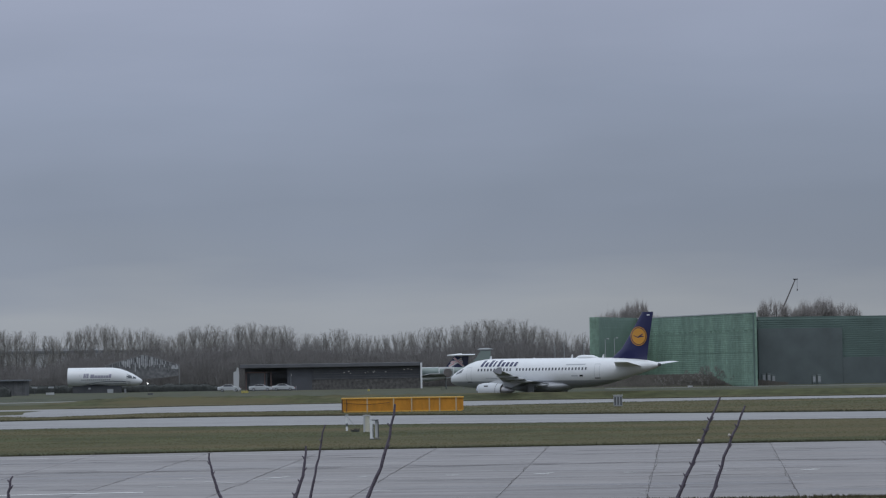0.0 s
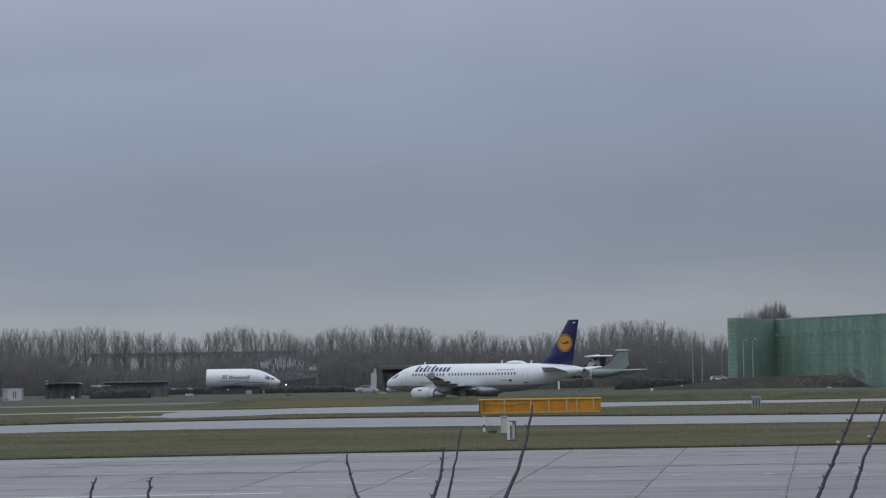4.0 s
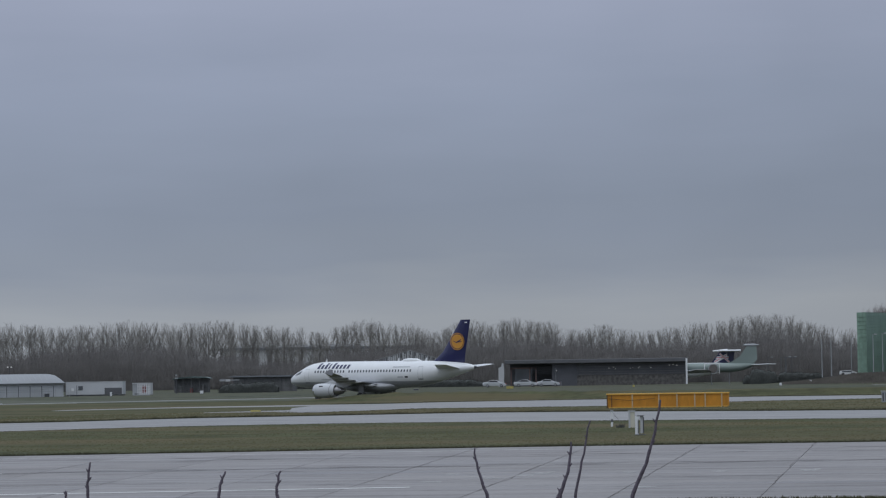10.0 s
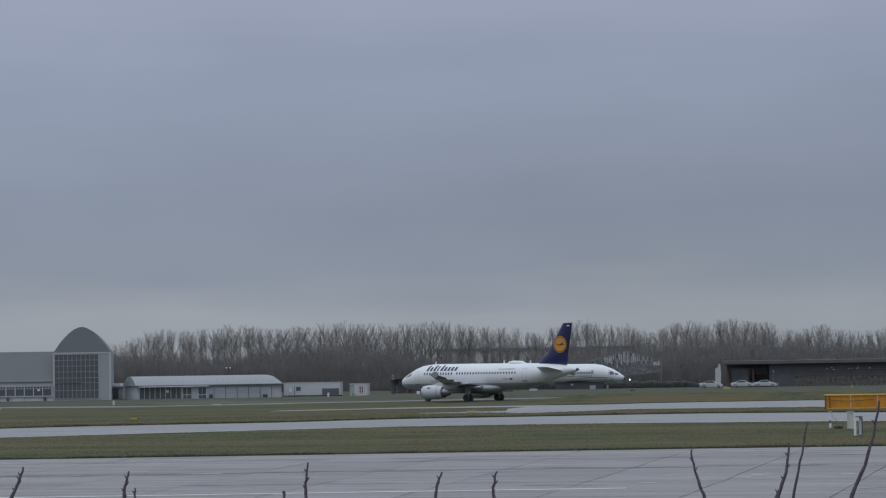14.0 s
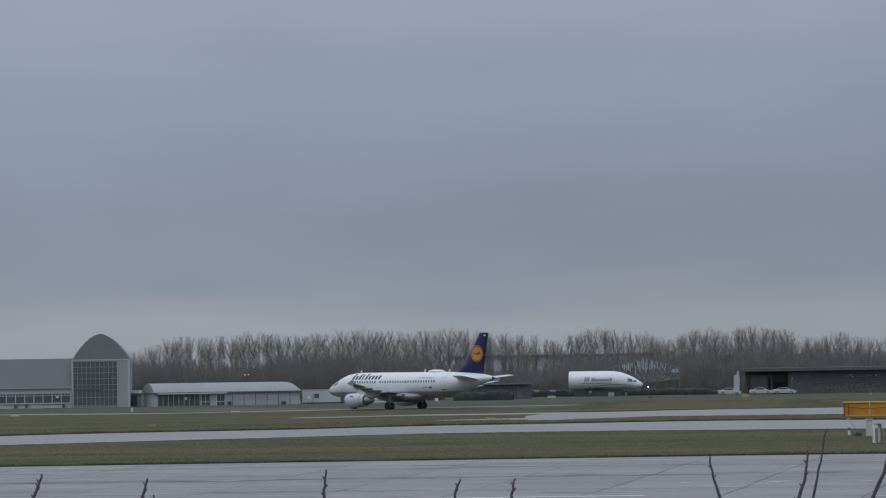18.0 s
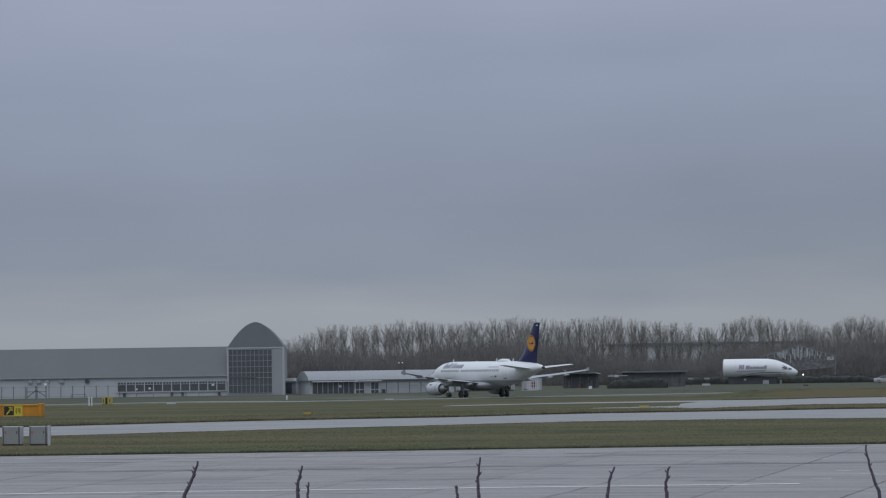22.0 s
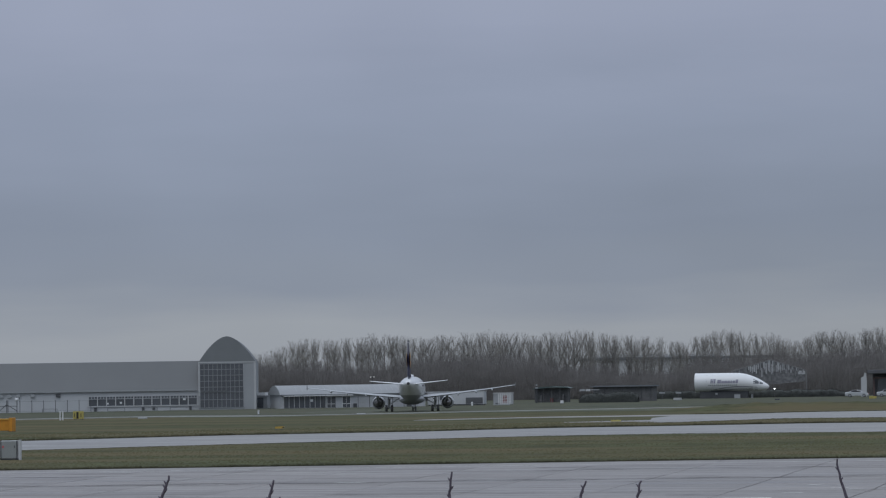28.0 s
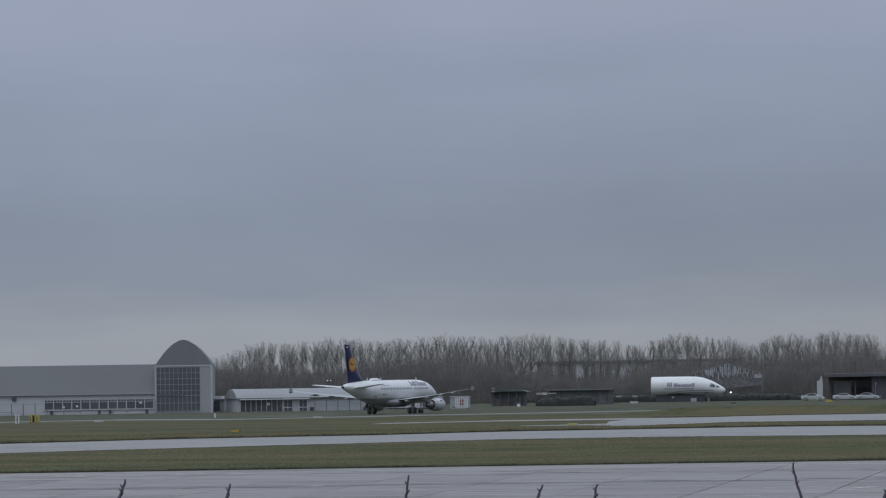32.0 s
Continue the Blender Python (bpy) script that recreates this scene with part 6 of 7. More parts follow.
    part("post", boxes((-0.25, -0.12, -0.05, 0.05, 0, 1.25)), WHITE, m)
    part("post", boxes((0.15, 0.28, -0.05, 0.05, 0, 1.25)), WHITE, m)
    part("cross_bar", boxes((-0.12, 0.15, -0.03, 0.03, 0.5, 0.6)), MID_GREY, m)
    # little orange sign beside the near taxiway
    y = 253.3
    m = thing("small_orange_sign", pose(at(-16.0, y), y, 0), "small orange arrow-shaped sign on the grass", "sign")
    part("face", prism([(-0.42, 0.2), (0.35, 0.2), (0.5, 0.32), (0.34, 0.4), (-0.42, 0.37)], -0.06, 0.06), SMALL_SIGN, m)
    part("leg", boxes((-0.3, -0.24, -0.03, 0.03, 0, 0.18), (0.2, 0.26, -0.03, 0.03, 0, 0.18)), DARK_STEEL, m)
    part("dark_end", boxes((0.3, 0.46, -0.075, -0.06, 0.26, 0.36)), SIGN_BLACK, m)
    # small lights, markers and covers
    for az, y, w, h, mat, label in ((-5.85, 469, 0.6, 0.45, FADED_YELLOW, "small yellow marker box on the grass"), (-4.05, 560, 1.4, 0.5, FADED_YELLOW, "low yellow marker box on the grass"),
                                    (-1.55, 560, 0.4, 0.45, FADED_YELLOW, "low yellow marker box on the grass"), (-10.28, 552, 0.6, 0.6, WHITE, "small white box on the grass"),
                                    (-9.2, 283, 1.0, 0.2, FADED_YELLOW, "low yellow marker at the taxiway fork"), (4.62, 470, 1.0, 0.4, OFF_WHITE, "low white marker on the grass"),
                                    (-14.35, 418, 1.3, 0.22, OFF_WHITE, "flat white cover on the grass"), (-18.75, 372, 1.2, 0.2, OFF_WHITE, "flat white cover on the grass"),
                                    (1.4, 545, 0.45, 0.5, WHITE, "small white box on the grass"), (2.0, 552, 0.35, 0.5, WHITE, "small white box on the grass"),
                                    (4.95, 540, 0.9, 0.3, OFF_WHITE, "flat white cover on the grass"), (-16.42, 425, 0.18, 0.7, WHITE, "thin white marker on the grass"),
                                    (-12.1, 520, 0.3, 0.75, WHITE, "thin white marker on the grass"), (-7.95, 600, 1.7, 0.5, OFF_WHITE, "low white barrier before the hedge"), (-5.95, 560, 1.0, 0.28, DARK_STEEL, "low dark hatch on the grass")):
        m = thing("field_marker", pose(at(az, y), y, lie(at(az, y), y)), label, "marker")
        part("marker_body", boxes((-w / 2, w / 2, -0.2, 0.2, 0, h), bevel=0.02), mat, m)
        part("marker_foot", boxes((-w / 2 - 0.05, w / 2 + 0.05, -0.26, 0.26, 0, 0.04)), MID_GREY, m)


def fence():
    """Mesh fence posts before the grey hangar."""
    for i in range(13):
        az = -22.6 + i * 0.235
        y = 500.0
        m = thing("fence_post", pose(at(az, y), y, 0), "slim dark fence post before the hangar", "post", group="fence posts")
        part("post", boxes((-0.04, 0.04, -0.05, 0.05, 0, 2.25)), DARK_STEEL, m)
        part("top_arm", boxes((-0.04, 0.04, -0.3, 0.05, 2.23, 2.28)), DARK_STEEL, m)
    m = thing("fence_wire", pose(0, 500.06, 0), "thin straining wires along the hangar fence", "wire")
    for z in (0.3, 2.1):
        part("wire", rods(((at(-22.6, 500), 0, z), (at(-19.78, 500), 0, z), 0.018), n=4), MID_GREY, m)
    for i in range(11):
        az = -15.1 + i * 0.232
        y = 508.0
        m = thing("fence_post", pose(at(az, y), y, 0), "slim dark fence post before the low shed", "post", group="fence posts")
        part("post", boxes((-0.045, 0.045, -0.05, 0.05, 0, 2.1)), DARK_STEEL, m)
        part("top_arm", boxes((-0.05, 0.05, -0.3, 0.05, 2.08, 2.13)), DARK_STEEL, m)
    for x0, x1 in ((-20.75, -20.45), (-19.45, -19.1), (-18.75, -18.45), (-18.2, -17.8)):
        m = thing("low_rail", pose(0, 503, 0), "low grey rail before the hangar windows", "rail", group="low rails")
        a, b = at(x0, 503), at(x1, 503)
        part("rail", rods(((a, 0, 0.62), (b, 0, 0.62), 0.045), n=6), MID_GREY, m)
        part("lower_rail", rods(((a, 0, 0.12), (b, 0, 0.12), 0.04), n=6), PALE, m)
        for x in (a, b - 0.08):
            part("foot", boxes((x, x + 0.08, -0.04, 0.04, 0, 0.62)), MID_GREY, m)
    y = 496.0
    m = thing("steel_gantry", pose(at(-21.45, y), y, 0), "dark steel gantry by the hangar wall", "gantry")
    part("upright", rods(((-1.8, 0, 0), (-1.8, 0, 2.2), 0.08), ((0, 0, 0), (0, 0, 2.4), 0.1), ((2, 0, 0), (2, 0, 2.3), 0.08), n=6), DARK_STEEL, m)
    part("brace", rods(((-1.8, 0, 0.2), (0, 0, 1.6), 0.07), ((0, 0, 1.6), (2, 0, 0.4), 0.07), ((-1.8, 0, 1.3), (2, 0, 1.3), 0.06), n=6), DARK_STEEL, m)
    part("white_drum", boxes((1.7, 2.3, -0.3, 0.3, 2.3, 2.8), bevel=0.1), WHITE, m)


yellow_barrier()
marker_boxes()
west_signs()
fence()


# ---- bare winter trees ----
def branch_arrays(segs, n=3):
    """Tapered sticks as arrays: each seg is (a, b, r0, r1)."""
    vs, fs = [], []
    for a, b, r0, r1 in segs:
        q = (b - a).to_track_quat("Z", "Y")
        base = len(vs)
        for c, r in ((a, r0), (b, r1)):
            for i in range(n):
                g = 2 * math.pi * i / n
                vs.append(c + q @ Vector((math.cos(g) * r, math.sin(g) * r, 0)))
        for i in range(n):
            j = (i + 1) % n
            fs.append((base + i, base + j, base + n + j, base + n + i))
    return vs, fs


def bare_tree(rng, h, spread):
    """One or more straight stems with steep limbs that fill a tall oval crown of fine twigs."""
    trunk, crown, stems = [], [], []
    low = h * rng.uniform(0.3, 0.4)
    for k2 in range(rng.choice((1, 1, 2, 2, 3))):
        g = rng.uniform(0, 6.28)
        lean = Vector((math.cos(g), math.sin(g), 0)) * (0 if k2 == 0 else rng.uniform(0.4, 0.9) * spread)
        tall = h * rng.uniform(0.84, 0.95) * (1 if k2 == 0 else 0.93)
        pts = [lean * (0.25 + 0.75 * (i / 6) ** 0.8) + Vector((rng.gauss(0, 0.07), rng.gauss(0, 0.07), tall * i / 6)) for i in range(7)]
        r = h * rng.uniform(0.0065, 0.0095) * (1 if k2 == 0 else 0.75)
        for i in range(6):
            trunk.append((pts[i], pts[i + 1], r * (1 - 0.88 * i / 6), r * (1 - 0.88 * (i + 1) / 6)))
        stems.append(pts)

    def half_width(v):
        return spread * (0.42 + 0.58 * v / 0.62 if v < 0.62 else math.sqrt(max(0.0, 1 - ((v - 0.62) / 0.4) ** 2)))

    for i in range(36):
        pts = stems[i % len(stems)]
        v = 1 - rng.random() ** 1.1 * 0.95 - 0.1 * abs(noise.noise((i * 0.7, spread * 9, h)))
        g, wide = rng.uniform(0, 6.28), half_width(v) * rng.random() ** 0.45
        tip = Vector((math.cos(g) * wide, math.sin(g) * wide, low + (h - low) * v))
        start = max(low * 0.75, tip.z - rng.uniform(2.2, 4.6))
        u = min(5.99, start / pts[-1].z * 6)
        p = pts[int(u)].lerp(pts[int(u) + 1], u - int(u))
        mid = p.lerp(tip, 0.55) + Vector((rng.gauss(0, 0.12), rng.gauss(0, 0.12), -0.3))
        trunk.append((p, mid, 0.036, 0.026))
        trunk.append((mid, tip, 0.026, 0.008))
        run = (tip - p).normalized()
        for k2 in range(30):
            w = rng.uniform(0.15, 1.05)
            q = p.lerp(mid, w * 2) if w < 0.5 else mid.lerp(tip, w * 2 - 1)
            e = q + (run * 0.6 + Vector((rng.gauss(0, 0.5), rng.gauss(0, 0.5), rng.uniform(0.0, 0.7)))).normalized() * rng.uniform(0.45, 1.4)
            e.z = min(e.z, h * 1.01)
            crown.append((q, e, rng.uniform(0.008, 0.0135)))
    return trunk, crown


def broad_tree(rng, h, spread, forks=(5, 4, 4, 3, 3), fine=0.017):
    """A forking trunk whose limbs divide again and again into fine outward twigs."""
    trunk, crown = [], []

    def fork(p, d, length, r, level):
        q = p + d * length
        if level >= 5:
            for k2 in range(7):
                w = p.lerp(q, rng.uniform(0.1, 1.0))
                crown.append((w, w + (d * 0.7 + Vector((rng.gauss(0, 0.4), rng.gauss(0, 0.4), rng.uniform(0, 0.5)))).normalized() * length * rng.uniform(0.7, 1.5), fine))
            crown.append((p, q, fine * 1.15))
            return
        trunk.append((p, q, r, r * 0.68))
        for k2 in range(forks[level]):
            side = Vector((rng.gauss(0, 1), rng.gauss(0, 1), rng.gauss(0.15, 0.5))).normalized()
            fork(p.lerp(q, rng.uniform(0.72, 1.0)), (d * (0.75 if level else 0.6) + side * (0.62 if level else 0.75)).normalized(), length * rng.uniform(0.62, 0.8) * (0.85 if level == 0 else 1), r * 0.62, level + 1)

    fork(Vector((0, 0, 0)), Vector((0, 0, 1)), h * 0.36, h * 0.017, 0)
    top = max(e.z for _, e, _ in crown)
    wide = max(abs(e.x) for _, e, _ in crown)
    k3 = Matrix.Diagonal((spread / wide, spread / wide, h / top))
    return [(k3 @ a, k3 @ b, r0, r1) for a, b, r0, r1 in trunk], [(k3 @ a, k3 @ b, r) for a, b, r in crown]


def make_tree(trunk, crown, label, group, twigs=TWIG_FAR):
    m = thing("bare_tree", pose(0, 0, 0), label, "tree", group=group)
    from_arrays("trunk", *branch_arrays(trunk, 4), [BARK]).parent = m
    from_arrays("crown", *cone_arrays(crown), [twigs]).parent = m
    return m


# tops of the belt and of its undergrowth by bearing, in degrees
CREST = [(-17.5, 0.7), (-16.35, 0.74), (-16.07, 0.85), (-15.5, 1.04), (-15, 0.97), (-14.3, 1.05), (-13.8, 1.07), (-13.2, 1.0), (-12.5, 1.03), (-11.5, 1.09), (-10.7, 1.02), (-10.1, 1.1), (-9.5, 1.02), (-8.6, 0.93),
         (-7.9, 0.83), (-7.2, 1.0), (-6.9, 1.02), (-6, 0.92), (-5.55, 0.77), (-5, 1.02), (-4.4, 0.95), (-3.96, 1.03), (-3.3, 0.97), (-2.6, 0.76), (-2.1, 0.87), (-1.56, 0.75), (-1, 0.74), (-0.3, 0.89), (0.16, 0.89),
         (0.85, 1.02), (1.5, 1.04), (2, 0.85), (2.3, 0.8), (2.8, 0.7), (3.4, 0.7)]
UNDER = [(-17.6, 0.5), (-16.3, 0.59), (-15.2, 0.51), (-14.7, 0.45), (-14.2, 0.42), (-13.6, 0.58), (-13, 0.66), (-12.4, 0.69), (-11.9, 0.72), (-11.3, 0.66), (-10.7, 0.6), (-10.1, 0.35), (-9.5, 0.37), (-9, 0.22), (-8.2, 0.2),
         (-7.85, 0.25), (-7.6, 0.48), (-6.7, 0.5), (-6.1, 0.57), (-5, 0.58), (-4.4, 0.68), (-3.85, 0.69), (-2.6, 0.65), (-2.1, 0.53), (-0.4, 0.52), (0.15, 0.63), (0.85, 0.73), (1.5, 0.77), (1.9, 0.6), (2.4, 0.53), (3.4, 0.5)]


def woods():
    rng = random.Random(21)
    label = "bare grey-brown winter tree in a belt of woodland"
    kinds = []
    for i in range(14):
        r4 = random.Random(30 + i)
        kinds.append(make_tree(*bare_tree(r4, 14.2, r4.uniform(1.7, 2.5)), label, "woodland belt"))
    used = [False] * len(kinds)
    ruddy = material("reddish_twigs", (0.3, 0.278, 0.265), 0.9, spread=0.3, size=3.0, fine=6, per_object=0.4)
    broad = [make_tree(*broad_tree(random.Random(72 + i), 18.6, 4.3), "bare broad-crowned brown tree behind the green hangar", "trees behind the hangar", ruddy) for i in range(3)]
    broad_used = [False] * 3

    def place(x, y, s, wide=1.0):
        i = rng.randrange(len(kinds))
        m = pose(x, y, 0, 0, 0, rng.uniform(0, 360)) @ Matrix.Diagonal((wide, wide, 1, 1))
        if not used[i]:
            kinds[i].matrix_basis = m @ Matrix.Scale(s, 4)
            used[i] = True
            return
        ob = copy_thing(kinds[i], m)
        ob.scale = (s * wide, s * wide, s)

    for y in (704, 726, 750):
        az = -17.0
        while az < 2.9:
            yy = y + rng.uniform(-6, 6)
            tall = 4 + yy * math.tan(radians(lerp_line(CREST, max(-17.4, min(3.1, az)))))
            wave = 0.99 + 0.06 * noise.noise((az * 2.1, y, 0)) + rng.uniform(-0.035, 0.03)
            place(at(az, yy), yy, tall / 14.2 * wave, rng.uniform(0.9, 1.25))
            az += rng.choice((0.15, 0.19, 0.23, 0.32)) * rng.uniform(0.85, 1.15)
    stand = [(3.26, 640, 17.6), (3.52, 648, 18.8), (3.74, 640, 19.6), (3.93, 645, 20.6), (4.1, 652, 17.8)]
    stand += [(6.45, 690, 20.6), (6.66, 697, 21.4), (6.84, 704, 20.2), (7.33, 690, 21.2), (7.5, 697, 22.0), (7.7, 690, 21.6), (8.0, 704, 20.4), (8.2, 697, 19.8)]
    for az, y, tall in stand:
        i = rng.randrange(3)
        m = pose(at(az, y), y, 0, 0, 0, rng.uniform(0, 360))
        if not broad_used[i]:
            broad[i].matrix_basis, broad_used[i] = m @ Matrix.Scale(tall / 18.6, 4), True
        else:
            copy_thing(broad[i], m).scale = [tall / 18.6] * 3
    # young trees on the bank before the green screen
    young = make_tree(*broad_tree(random.Random(91), 4.2, 1.5, (4, 3, 3, 2, 2), 0.016), "young bare tree on the bank before the green screen", "saplings by the hangar")
    for i in range(12):
        az, y = 4.25 + 0.155 * i + rng.uniform(-0.05, 0.05), rng.uniform(544.5, 547)
        x = at(az, y)
        k2 = rng.uniform(0.55, 1.05) * (0.7 if i < 4 else 1)
        if i == 0:
            young.matrix_basis = pose(x, y, lie(x, y) - 0.05) @ Matrix.Scale(k2, 4)
        else:
            copy_thing(young, pose(x, y, lie(x, y) - 0.05, 0, 0, rng.uniform(0, 360))).scale = [k2] * 3
    # the dense lower growth: a dark mass, hidden by shrubs of fine upright whips
    verts, rows = [], 9
    a3, cols = -17.4, 0
    while a3 < 3.3:
        x = at(a3, 694)
        top = max(1.0, (4 + 694 * math.tan(radians(lerp_line(UNDER, a3)))) * (0.78 + 0.1 * noise.noise((x * 0.2, 1, 0)) + 0.06 * noise.noise((x * 0.7, 5, 0))))
        for j in range(rows):
            v = j / (rows - 1)
            verts.append((x, 694 - 3 * math.cos(v * 1.45) + 1.2 * noise.noise((x * 0.3, v * 1.5, 2)), -0.2 + v * (top + 0.2)))
        a3 += 0.04
        cols += 1
    faces = [(i * rows + j, (i + 1) * rows + j, (i + 1) * rows + j + 1, i * rows + j + 1) for i in range(cols - 1) for j in range(rows - 1)]
    mass = from_arrays("undergrowth", verts, faces, [SHRUB])
    for p in mass.data.polygons:
        p.use_smooth = True
    tagged(mass, "dense dark brown undergrowth below the trees", "shrubs", kind="stuff")
    segs = []
    rng2 = random.Random(77)
    for y, low in ((681, 0.74), (685, 0.92), (689, 1.04), (692, 1.12), (698, 1.16)):
        x = at(-17.2, y)
        while x < at(3.0, y):
            az = math.degrees(math.atan2(x, y))
            top = max(1.2, (4 + y * math.tan(radians(lerp_line(UNDER, max(-17.5, min(3.3, az)))))) * low * (0.92 + 0.16 * noise.noise((x * 0.33, y, 0)) + rng2.uniform(-0.05, 0.05)))
            for k2 in range(84):
                v = rng2.random() ** 0.6
                p = Vector((x + rng2.gauss(0, 0.5), y + rng2.gauss(0, 0.9), top * v * 0.82))
                rise = min(rng2.uniform(0.9, 2.4), top * 1.02 - p.z)
                segs.append((p, p + Vector((rng2.gauss(0, 0.35), rng2.gauss(0, 0.3), rise)), rng2.uniform(0.016, 0.034)))
            x += rng2.uniform(0.6, 1.0)
    tagged(from_arrays("thicket", *cone_arrays(segs), [THICKET]), "bare whips of the thicket among the trees", "shrubs", kind="stuff")
    # long pale hall beyond the woods, glimpsed between the stems
    y = 870.0
    m = thing("far_hall", pose(at(-9.9, y), y, 0), "long pale hall with a dark roof beyond the woods", "building")
    w = at(-5.9, y) - at(-9.9, y)
    part("wall", boxes((0, w, 0, 20, 0, 10.9)), OFF_WHITE, m, "pale wall")
    part("roof", boxes((-0.5, w + 0.5, -0.6, 20.6, 10.9, 11.7)), ROOF_EDGE, m, "dark roof band")
    part("roof_ridge", boxes((4, w * 0.7, 4, 12, 11.7, 12.4)), OFF_WHITE, m)
    # far wooded rise that closes the view
    bm = bmesh.new()
    r3 = random.Random(5)
    rows = [[], []]
    x = -900.0
    while x < 700:
        h = 8.5 + 2.0 * math.sin(x * 0.011) + r3.uniform(-0.8, 0.8)
        rows[0].append((x, 1150, -1))
        rows[1].append((x, 1150 + 6, h))
        x += r3.uniform(2, 5)
    loft(bm, rows, closed=False)
    tagged(mesh_object("backdrop", bm, material("far_woods", (0.11, 0.115, 0.13), 1.0, spread=0.2, size=10)), "far grey wooded rise", "woods", kind="structure")


woods()


# ---- hedge twigs close to the camera ----
def twig(az0, el0, az1, el1, dist, r, bend, label, buds=2, seed=0):
    rng = random.Random(seed)
    def spot(az, el):
        return Vector((dist * math.sin(radians(az)), dist * math.cos(radians(az)), 4 + dist * math.tan(radians(el))))
    tip, low = spot(az0, el0), spot(az1, el1)
    run = low - tip
    foot = low + Vector((run.x * 4, run.y * 4, 0))
    foot.z = lie(foot.x, foot.y) - 0.03
    m = thing("hedge_shoot", pose(*foot), label, "twig", group="hedge shoots by the camera")
    pts = []
    n = 9
    for i in range(n + 1):
        u = i / n
        p = tip.lerp(low, u)
        side = Vector((run.z, 0, -run.x)).normalized()
        p = p + side * bend * math.sin(math.pi * u) + Vector((rng.gauss(0, 0.0011), 0, 0))
        pts.append(p - foot)
    pts += [low.lerp(foot, 0.5) - foot + Vector((bend, 0, 0)), Vector((0, 0, 0))]
    bm = bmesh.new()
    for i, (p, q) in enumerate(zip(pts, pts[1:])):
        knot = 1.14 if i % 2 else 1.02
        rod(bm, p, q, 0.76 * r * knot * (0.5 + 0.5 * min(1, i / n)), 0.76 * r * (2.2 - knot) * (0.5 + 0.5 * min(1, (i + 1) / n)), n=8)
    stem = part("stem", bm, TWIG_NEAR, m, "dark purplish bare stem", smooth=True)
    for i in range(buds):
        p = pts[2 + (i * 2) % (n - 2)]
        s = 1 if i % 2 else -1
        bm = bmesh.new()
        loft(bm, [[p + Vector((s * (0.6 * r + o), math.cos(g) * q, o * 1.2 + math.sin(g) * q)) for g in [2 * math.pi * j / 6 for j in range(6)]] for o, q in ((-0.4 * r, r * 0.62), (r * 0.3, r * 0.6), (r * 0.7, r * 0.35), (r * 0.9, r * 0.1))])
        part("bud", bm, TWIG_NEAR, stem, smooth=True)
    return m, pts


D = 6.0
SHOOTS = [(-4.79, -1.597, -4.55, -2.51, 0.0042, 0.004, 2), (-2.85, -1.49, -3.07, -2.54, 0.0048, -0.008, 3), (-2.46, -1.07, -2.75, -2.54, 0.0036, -0.001, 1), (-1.02, -0.669, -1.61, -2.56, 0.0052, -0.009, 2),
          (5.55, -0.632, 4.66, -2.65, 0.0050, 0.001, 12), (6.06, -0.81, 5.32, -2.66, 0.0048, 0.003, 5), (-8.71, -1.99, -8.79, -2.5, 0.0044, 0.003, 2), (-9.82, -1.98, -9.98, -2.55, 0.0044, 0.003, 2),
          (-18.24, -1.735, -18.5, -2.41, 0.0048, -0.002, 5), (-16.12, -1.864, -16.22, -2.45, 0.0046, 0.005, 4), (-12.52, -1.751, -12.57, -2.51, 0.0044, 0.003, 3), (-13.02, -2.31, -13.0, -2.6, 0.0044, 0.0, 1),
          (-16.0, -2.2, -16.05, -2.6, 0.004, 0.0, 1), (-3.05, -2.42, -3.12, -2.6, 0.004, 0.0, 1)]
for i, (a0, e0, a1, e1, r, bend, buds) in enumerate(SHOOTS):
    m, pts = twig(a0, e0, a1, e1, D, r, bend, "bare dark hedge shoot with small buds", buds, seed=i)
    if i in (4, 5):
        p = (pts[4] if i == 4 else pts[3]) + Vector((-0.006, -0.006, 0.002))
        bm = bmesh.new()
        bmesh.ops.create_icosphere(bm, subdivisions=2, radius=0.0042 if i == 4 else 0.0034, matrix=Matrix.Translation(p))
        part("catkin", bm, BUD, m, "pale downy catkin", smooth=True)


